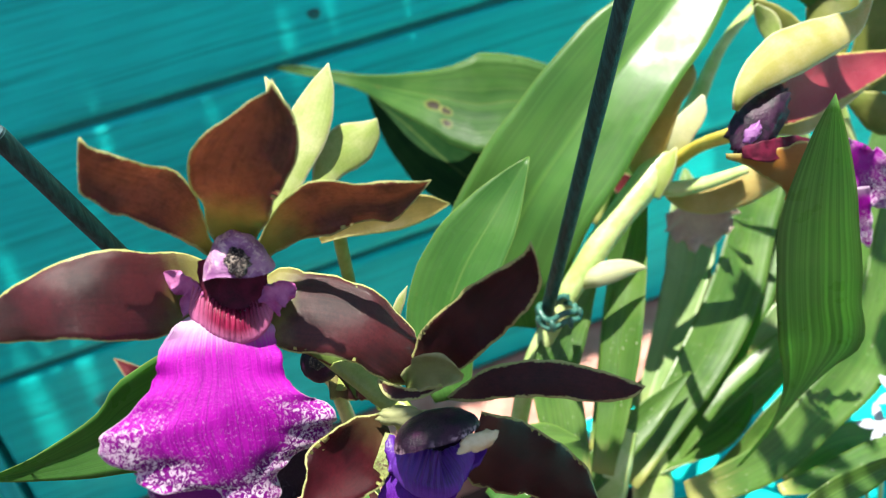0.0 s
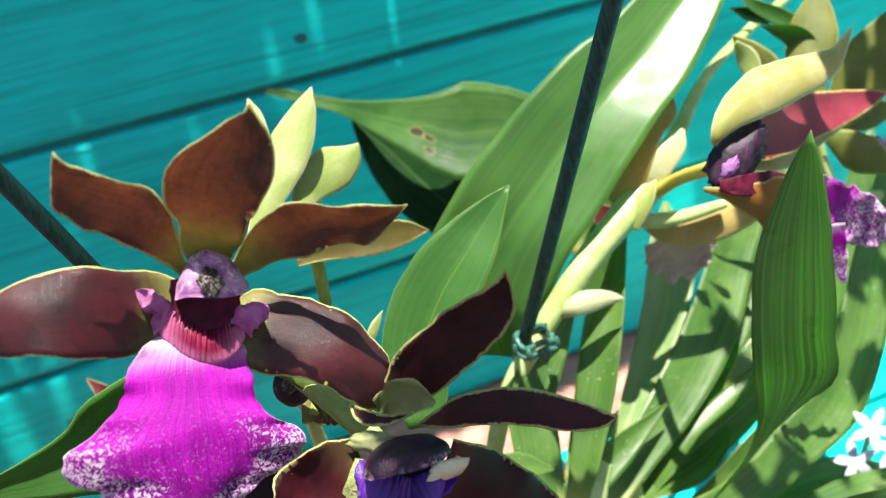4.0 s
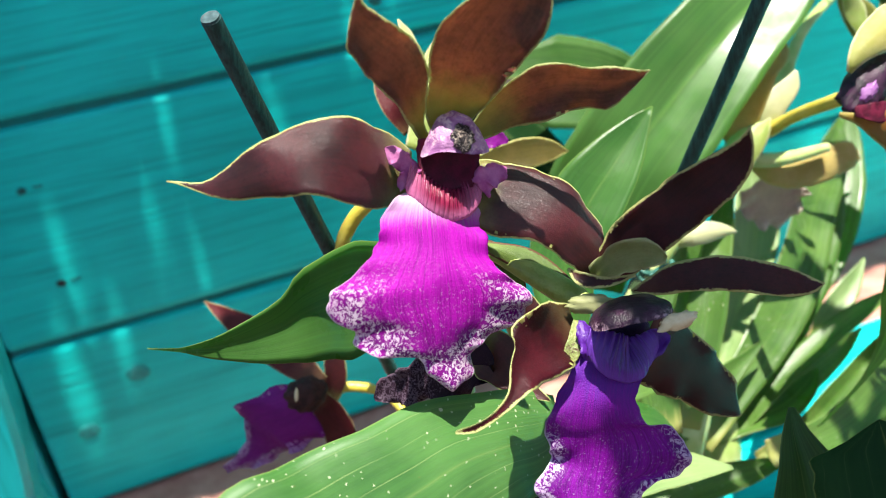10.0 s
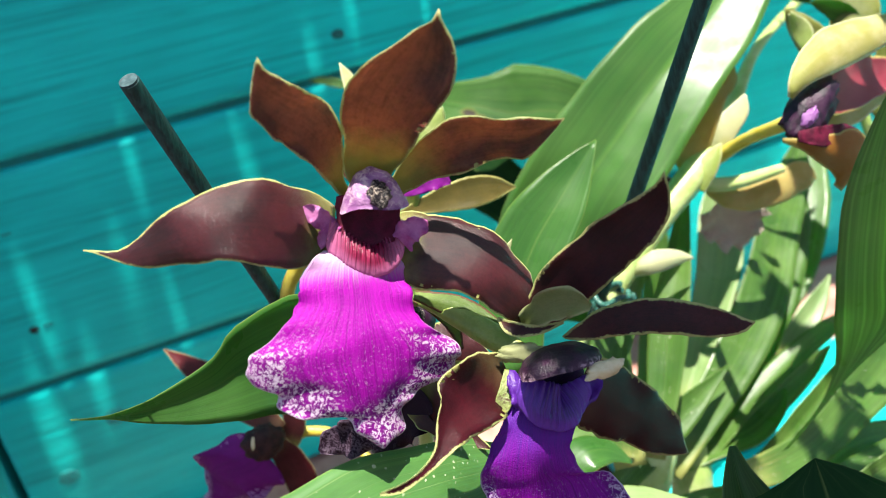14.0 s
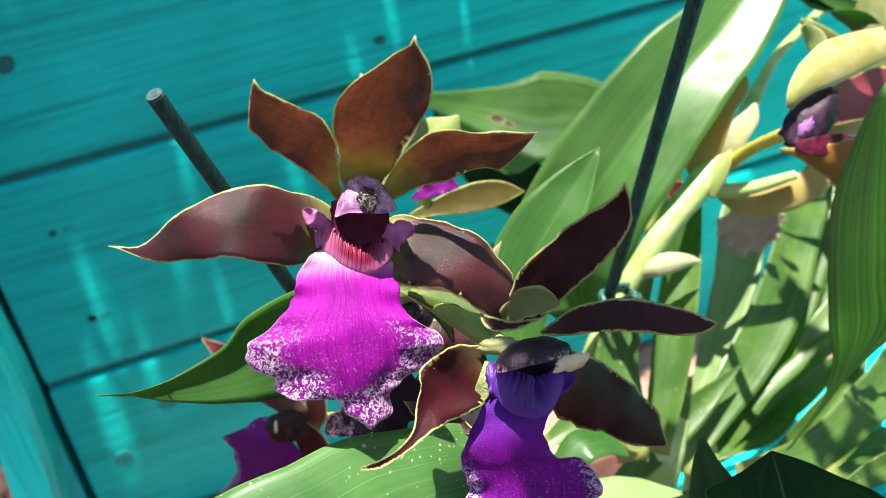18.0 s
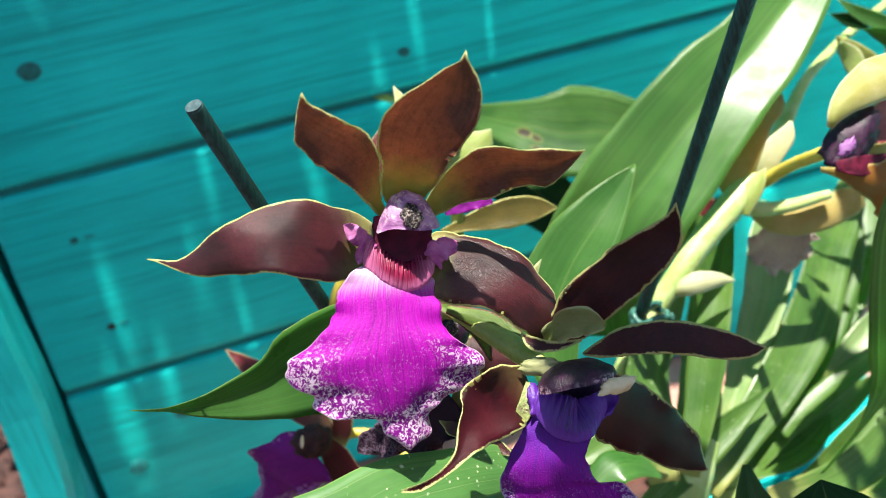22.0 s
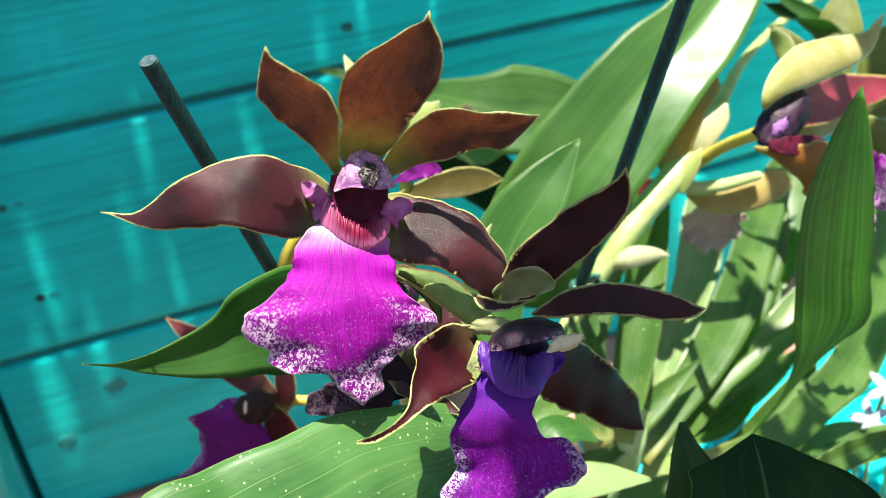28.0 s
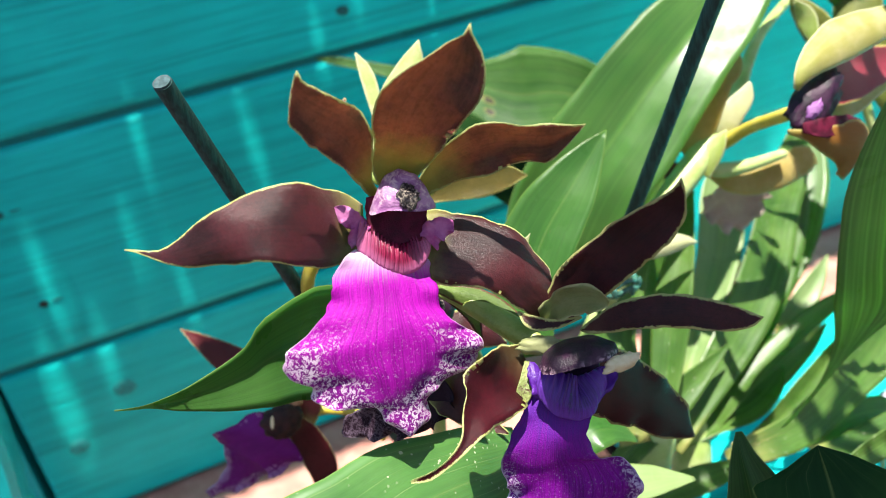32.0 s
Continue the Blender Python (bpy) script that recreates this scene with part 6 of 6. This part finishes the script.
blade(plant_b, "leaf", [(0.1239, -0.3659, 0.1602, 0.0017, 0.0017), (0.1364, -0.3649, 0.1701, 0.0039, 0.0034), (0.1564, -0.3642, 0.1721, 0.0048, 0.0044), (0.1807, -0.3650, 0.1737, 0.0007, 0.0007)], (-0.10, -0.88, 0.46), (M_STRAP, M_STRAP), cup=0.1, crease=0.2)
blade(plant_b, "leaf", [(0.1139, -0.2746, 0.1480, 0.0021, 0.0021), (0.1244, -0.2699, 0.1537, 0.0025, 0.0025), (0.1361, -0.2649, 0.1561, 0.0028, 0.0028), (0.1527, -0.2584, 0.1596, 0.0024, 0.0024), (0.1618, -0.2535, 0.1650, 0.0005, 0.0005)], (-0.03, -0.59, 0.81), (M_STRAPPALE, M_STRAPPALE), cup=0.1, crease=0.4)
blade(plant_b, "leaf", [(0.1171, -0.2796, 0.1444, 0.0020, 0.0020), (0.1297, -0.2747, 0.1516, 0.0025, 0.0025), (0.1405, -0.2705, 0.1545, 0.0023, 0.0023), (0.1506, -0.2655, 0.1560, 0.0005, 0.0005)], (-0.04, -0.58, 0.81), (M_STRAPPALE, M_STRAPPALE), cup=0.1, crease=0.4)
blade(plant_b, "leaf", [(0.1216, -0.2921, 0.1315, 0.0026, 0.0026), (0.1476, -0.2874, 0.1456, 0.0050, 0.0047), (0.1727, -0.2827, 0.1546, 0.0064, 0.0053), (0.2017, -0.2792, 0.1633, 0.0052, 0.0046), (0.2240, -0.2780, 0.1686, 0.0005, 0.0005)], (-0.32, -0.16, 0.94), (M_STRAP, M_STRAP), cup=0.1, crease=0.12)
blade(plant_b, "leaf", [(0.1843, -0.2692, 0.1510, 0.0012, 0.0012), (0.1964, -0.2673, 0.1588, 0.0050, 0.0045), (0.2093, -0.2641, 0.1652, 0.0053, 0.0048), (0.2232, -0.2584, 0.1747, 0.0005, 0.0005)], (-0.16, -0.77, 0.62), (M_STRAPPALE, M_STRAPPALE), cup=0.1, crease=0.2)
blade(plant_b, "leaf", [(0.1113, -0.2906, 0.1356, 0.0030, 0.0030), (0.1316, -0.2912, 0.1386, 0.0060, 0.0055), (0.1509, -0.2918, 0.1387, 0.0075, 0.0065), (0.1669, -0.2884, 0.1426, 0.0051, 0.0043), (0.1739, -0.2854, 0.1478, 0.0008, 0.0008)], (-0.16, -0.26, 0.95), (M_STRAP, M_STRAP), cup=0.1, crease=0.12)
blade(plant_b, "leaf", [(0.1316, -0.3003, 0.1277, 0.0024, 0.0024), (0.1511, -0.3006, 0.1307, 0.0048, 0.0043), (0.1751, -0.2973, 0.1410, 0.0058, 0.0053), (0.1958, -0.2919, 0.1490, 0.0044, 0.0044), (0.2080, -0.2872, 0.1556, 0.0005, 0.0005)], (-0.07, -0.82, 0.57), (M_STRAP, M_STRAP), cup=0.1, crease=0.25)
blade(plant_b, "leaf", [(0.1151, -0.2876, 0.1278, 0.0033, 0.0033), (0.1546, -0.2689, 0.1358, 0.0071, 0.0066), (0.1858, -0.2537, 0.1503, 0.0100, 0.0095), (0.2144, -0.2366, 0.1673, 0.0109, 0.0104), (0.2396, -0.2176, 0.1841, 0.0079, 0.0079), (0.2571, -0.2037, 0.1979, 0.0006, 0.0006)], (0.08, -0.71, 0.70), (M_STRAP, M_STRAP), cup=0.1, crease=0.15)
blade(plant_b, "leaf", [(0.0998, -0.2870, 0.1545, 0.0017, 0.0017), (0.1137, -0.2729, 0.1668, 0.0034, 0.0034), (0.1247, -0.2609, 0.1802, 0.0037, 0.0037), (0.1351, -0.2475, 0.1939, 0.0023, 0.0023), (0.1406, -0.2401, 0.2022, 0.0002, 0.0002)], (-0.23, -0.58, 0.78), (M_STRAP, M_STRAP), cup=0.1, crease=0.2)
blade(plant_b, "leaf", [(0.0882, -0.2870, 0.1596, 0.0017, 0.0017), (0.0926, -0.2761, 0.1719, 0.0030, 0.0030), (0.0955, -0.2654, 0.1829, 0.0035, 0.0035), (0.1030, -0.2552, 0.1931, 0.0022, 0.0022), (0.1090, -0.2494, 0.1986, 0.0002, 0.0002)], (-0.25, -0.63, 0.74), (M_STRAP, M_STRAP), cup=0.1, crease=0.2)
blade(plant_b, "leaf", [(0.0620, -0.3183, 0.1388, 0.0019, 0.0019), (0.0814, -0.3205, 0.1359, 0.0031, 0.0028), (0.1046, -0.3254, 0.1303, 0.0031, 0.0029), (0.1286, -0.3303, 0.1250, 0.0005, 0.0005)], (0.08, -0.54, 0.84), (M_STRAPPALE, M_STRAPPALE), cup=0.1, crease=0.2)
blade(plant_b, "leaf", [(0.0573, -0.3268, 0.1304, 0.0023, 0.0023), (0.0787, -0.3296, 0.1277, 0.0046, 0.0044), (0.1021, -0.3340, 0.1233, 0.0042, 0.0040), (0.1259, -0.3388, 0.1181, 0.0005, 0.0005)], (0.07, -0.49, 0.87), (M_STRAP, M_STRAP), cup=0.1, crease=0.15)
blade(plant_b, "leaf", [(0.0632, -0.3130, 0.1385, 0.0029, 0.0029), (0.0855, -0.3161, 0.1405, 0.0059, 0.0054), (0.1086, -0.3187, 0.1414, 0.0060, 0.0055), (0.1328, -0.3208, 0.1420, 0.0005, 0.0005)], (-0.09, -0.37, 0.93), (M_STRAP, M_STRAP), cup=0.1, crease=0.15)
blade(plant_b, "leaf", [(0.0532, -0.3305, 0.1205, 0.0023, 0.0023), (0.0770, -0.3338, 0.1184, 0.0051, 0.0046), (0.1006, -0.3380, 0.1143, 0.0047, 0.0042), (0.1245, -0.3428, 0.1094, 0.0005, 0.0005)], (0.06, -0.46, 0.89), (M_STRAP, M_STRAP), cup=0.1, crease=0.15)
blade(plant_b, "leaf", [(0.0652, -0.3054, 0.1434, 0.0028, 0.0028), (0.0900, -0.2999, 0.1545, 0.0057, 0.0057), (0.1164, -0.2931, 0.1625, 0.0065, 0.0063), (0.1467, -0.2850, 0.1710, 0.0005, 0.0005)], (-0.00, -0.80, 0.60), (M_STRAP, M_STRAP), cup=0.1, crease=0.2)
blade(plant_b, "leaf", [(0.0729, -0.3270, 0.1060, 0.0025, 0.0025), (0.1023, -0.3263, 0.1109, 0.0050, 0.0045), (0.1296, -0.3257, 0.1163, 0.0056, 0.0051), (0.1583, -0.3249, 0.1187, 0.0005, 0.0005)], (-0.14, -0.23, 0.96), (M_STRAP, M_STRAP), cup=0.1, crease=0.2)
blade(plant_b, "leaf", [(0.0442, -0.3241, 0.1985, 0.0020, 0.0020), (0.0577, -0.3214, 0.2002, 0.0053, 0.0049), (0.0708, -0.3198, 0.1993, 0.0050, 0.0046), (0.0826, -0.3202, 0.1934, 0.0004, 0.0004)], (0.16, -0.59, 0.79), (M_STRAP, M_STRAP), cup=0.1, crease=0.15)
tube(plant_b, "pseudobulb", [(0.0930, -0.2954, 0.1281, 0.0067), (0.0973, -0.2956, 0.1411, 0.0093), (0.1036, -0.2959, 0.1528, 0.0074), (0.1128, -0.2930, 0.1632, 0.0039)], M_STEM)
tube(plant_b, "pseudobulb", [(0.1163, -0.2920, 0.1125, 0.0070), (0.1212, -0.2906, 0.1245, 0.0083), (0.1238, -0.2885, 0.1369, 0.0064), (0.1264, -0.2845, 0.1505, 0.0032)], M_STEM)
blade(plant_b, "leaf", [(0.2629, -0.2293, 0.2838, 0.0032, 0.0032), (0.2470, -0.2270, 0.2941, 0.0040, 0.0035), (0.2357, -0.2271, 0.3010, 0.0024, 0.0024), (0.2308, -0.2236, 0.3067, 0.0003, 0.0003)], (-0.05, -0.98, 0.18), (M_LEAF, M_LEAF), cup=0.2)
blade(plant_b, "leaf", [(0.2510, -0.2185, 0.2900, 0.0023, 0.0023), (0.2411, -0.2175, 0.2951, 0.0033, 0.0028), (0.2325, -0.2161, 0.2991, 0.0003, 0.0003)], (-0.15, -0.99, -0.05), (M_LEAFDEEPSHADE, M_LEAFDEEPSHADE), cup=0.2)
blade(plant_b, "leaf", [(0.2524, -0.2480, 0.2740, 0.0035, 0.0035), (0.2466, -0.2412, 0.2868, 0.0055, 0.0045), (0.2362, -0.2398, 0.2926, 0.0025, 0.0025), (0.2301, -0.2396, 0.2951, 0.0002, 0.0002)], (-0.53, -0.81, -0.23), (M_LEAF, M_LEAF), cup=0.2)
tube(plant_a, "stalk_base", [(0.028, -0.262, 0.13, 0.0035), (0.045, -0.268, 0.1, 0.004), (0.06, -0.275, 0.062, 0.005)], M_STEM)
tube(plant_b, "stalk_base", [(0.1, -0.29, 0.125, 0.005), (0.1, -0.285, 0.1, 0.006), (0.098, -0.28, 0.062, 0.006)], M_STEM)


# ---- stakes, clip, pots, small things ----
def stake(a, b, r, label):
    ob = thing("plant_stake", label, "stake")
    tube(ob, "cane", [(*Vector(a).lerp(Vector(b), k / 6), r) for k in range(7)], M_STAKE, 40, 14)
    up = (Vector(a) - Vector(b)).normalized()
    tube(ob, "cut_end", [(*(Vector(a) + up * q), r * 0.93) for q in (-0.0004, 0.0003, 0.0006)], M_CUTEND, 3, 14, "paler cut end of the stake")
    return ob


stake((-0.0406, -0.3308, 0.3467), (0.034, -0.196, 0.05), 0.0024, "dark green painted wooden stake with a flat cut end")
stake((0.118, -0.418, 0.478), (0.075, -0.202, 0.06), 0.0024, "dark green wooden stake supporting the flower stalk")


def lathe(parent, name, c, profile, mat, sides=48, label=""):
    verts = [(c[0] + r * math.cos(6.28319 * j / sides), c[1] + r * math.sin(6.28319 * j / sides), z) for r, z in profile for j in range(sides)]
    faces = [(i * sides + j, i * sides + (j + 1) % sides, (i + 1) * sides + (j + 1) % sides, (i + 1) * sides + j) for i in range(len(profile) - 1) for j in range(sides)]
    return mesh_part(name, verts, faces, [mat], [0] * len(faces), parent, label)


clip = thing("plant_clip", "pale green plastic ring clip tying stalk to stake", "clip")
for dz, r in ((0.0, 0.0068), (0.003, 0.0062)):
    ring = [(0.0935 + r * math.cos(t), -0.292 + r * math.sin(t), 0.2235 + dz + 0.0012 * math.sin(3 * t), 0.0011) for t in np.linspace(0.4, 6.1, 15)]
    tube(clip, "ring", ring, M_CLIP, 50, 8)
for k in range(7):
    t = 0.6 + 0.85 * k
    blob(clip, "tooth", (0.0935 + 0.0074 * math.cos(t), -0.292 + 0.0074 * math.sin(t), 0.2215), (0.0935 + 0.0078 * math.cos(t), -0.292 + 0.0078 * math.sin(t), 0.2265), (0, -1, 0.2), 0.0011, 0.0011, M_CLIP)

pot = thing("flower_pot", "small terracotta pot with bark potting mix", "pot")
lathe(pot, "body", (0.078, -0.287), [(0.0, -0.012), (0.044, -0.012), (0.051, 0.048), (0.057, 0.049), (0.0585, 0.066), (0.055, 0.0675), (0.052, 0.064), (0.05, 0.044)], M_CLAY)
lathe(pot, "potting_mix", (0.078, -0.287), [(0.051, 0.056), (0.04, 0.060), (0.02, 0.059), (0.0, 0.061)], M_SOIL)
chips = bits("potting_bark", 120, (0.045, -0.32, 0.058), (0.112, -0.255, 0.065), 0.005, M_SOIL, "dark bark pieces on top of the pot", "potting mix")
# white star flowers low on the right
stars = thing("star_flower_plant", "small plant with white five-pointed star flowers", "flower")
for cx, cy, cz, spin in ((0.2120, -0.3150, 0.1335, 0.2), (0.2190, -0.3160, 0.1475, 0.9), (0.2330, -0.3140, 0.1290, 0.5)):
    stem = tube(stars, "flower", [(cx, cy, cz, 0.0012), (cx + 0.006, cy + 0.012, cz - 0.03, 0.001), (cx + 0.01, cy + 0.02, 0.010, 0.001)], M_STEM, 10, 8)
    face = np.array((-0.35, -0.75, 0.55))
    face /= np.linalg.norm(face)
    e1 = np.cross(face, (0, 0, 1.0))
    e1 /= np.linalg.norm(e1)
    e2 = np.cross(e1, face)
    for k in range(5):
        t = spin + k * 1.2566
        d = math.cos(t) * e1 + math.sin(t) * e2
        c0 = np.array((cx, cy, cz))
        blade(stem, "petal", [(*(c0 + d * q), w, w) for q, w in ((0.0003, 0.0007), (0.0033, 0.0019), (0.0066, 0.0017), (0.0096, 0.0002))], tuple(face), (M_WHITE, M_WHITE), cup=0.1, nu=6, nv=8)

# unseen leaf patches, added overhead to dapple the boards and shade chosen plants
# gaps in the leaves, as the lit streaks they leave on the boards: x, z, half width, half length
GAPS = (
    (-0.138, 0.185, 0.001, 0.012), (-0.138, 0.148, 0.001, 0.010), (-0.157, 0.09, 0.006, 0.028), (-0.122, 0.11, 0.002, 0.014),
    (-0.058, 0.245, 0.001, 0.010), (-0.061, 0.15, 0.001, 0.012), (-0.085, 0.167, 0.0005, 0.010), (0.008, 0.22, 0.003, 0.010), (0.064, 0.275, 0.0015, 0.010),
    (0.095, 0.31, 0.0015, 0.01), (0.143, 0.30, 0.0008, 0.01), (0.335, 0.10, 0.012, 0.05), (0.42, 0.06, 0.02, 0.05),
)
SHADE = (
    # x and y stretch, lowest and highest leaf, leaves, leaf size
    ((-0.30, 0.95), (-0.196, -0.085), (0.98, 1.04), 23000, 0.006),
    ((-0.066, -0.003), (-0.557, -0.511), (0.86, 0.92), 100, 0.012),
    ((0.125, 0.155), (-0.425, -0.395), (0.50, 0.53), 22, 0.009),
    ((0.038, 0.292), (-0.561, -0.427), (0.50, 0.545), 1500, 0.012),
    ((0.11, 1.0), (-0.094, -0.005), (0.53, 0.62), 5000, 0.007),
    ((-0.045, 0.012), (-0.405, -0.335), (0.86, 0.92), 220, 0.012),
    ((0.178, 0.285), (-0.42, -0.365), (0.50, 0.53), 42, 0.010),
    ((0.10, 0.152), (-0.402, -0.365), (0.50, 0.53), 26, 0.010),
    ((0.207, 0.292), (-0.356, -0.301), (0.50, 0.53), 16, 0.012),
    ((0.256, 0.442), (-0.431, -0.306), (0.50, 0.53), 150, 0.012),
)
rnd = random.Random(11)
verts, faces = [], []
for (x0, x1), (y0, y1), (z0, z1), count, size in SHADE:
    for _ in range(count):
        x, y, z = rnd.uniform(x0, x1), rnd.uniform(y0, y1), rnd.uniform(z0, z1)
        m = Euler((rnd.uniform(-0.45, 0.45), rnd.uniform(-0.45, 0.45), rnd.uniform(0, 6.3))).to_matrix()
        L = size * rnd.uniform(0.67, 1.33)
        outline = ((-1, 0, 0), (-0.3, 0.42, 0.1), (0.45, 0.36, 0.1), (1, 0, -0.1), (0.45, -0.36, 0.1), (-0.3, -0.42, 0.1), (0.1, 0, 0.1), (-0.5, 0, 0), (0.5, 0, 0), (-0.65, 0.2, 0.05), (0.05, 0.4, 0.1), (0.72, 0.18, 0), (0.72, -0.18, 0), (0.05, -0.4, 0.1), (-0.65, -0.2, 0.05))
        leaf = [Vector((x, y, z)) + m @ Vector(q) * L for q in outline]
        shadow = [(p.x - p.y / SUN.y * SUN.x, p.z - p.y / SUN.y * SUN.z) for p in leaf]
        if any(((a - gx) / (rx + 0.001)) ** 2 + ((b - gz) / (rz + 0.004)) ** 2 < 1 for a, b in shadow for gx, gz, rx, rz in GAPS):
            continue
        k = len(verts)
        verts += leaf[:6]
        faces.append(tuple(range(k, k + 6)))
tagged(mesh_part("overhanging_foliage", verts, faces, [M_LEAFBACK], [0] * len(faces), None, smooth=False, uvs=[(0.5, 0.5)] * len(verts), edges=[(0.5, 0.5)] * len(verts)), "unseen loose leaf patches added overhead to shade the boards and plants", "foliage", kind="stuff")
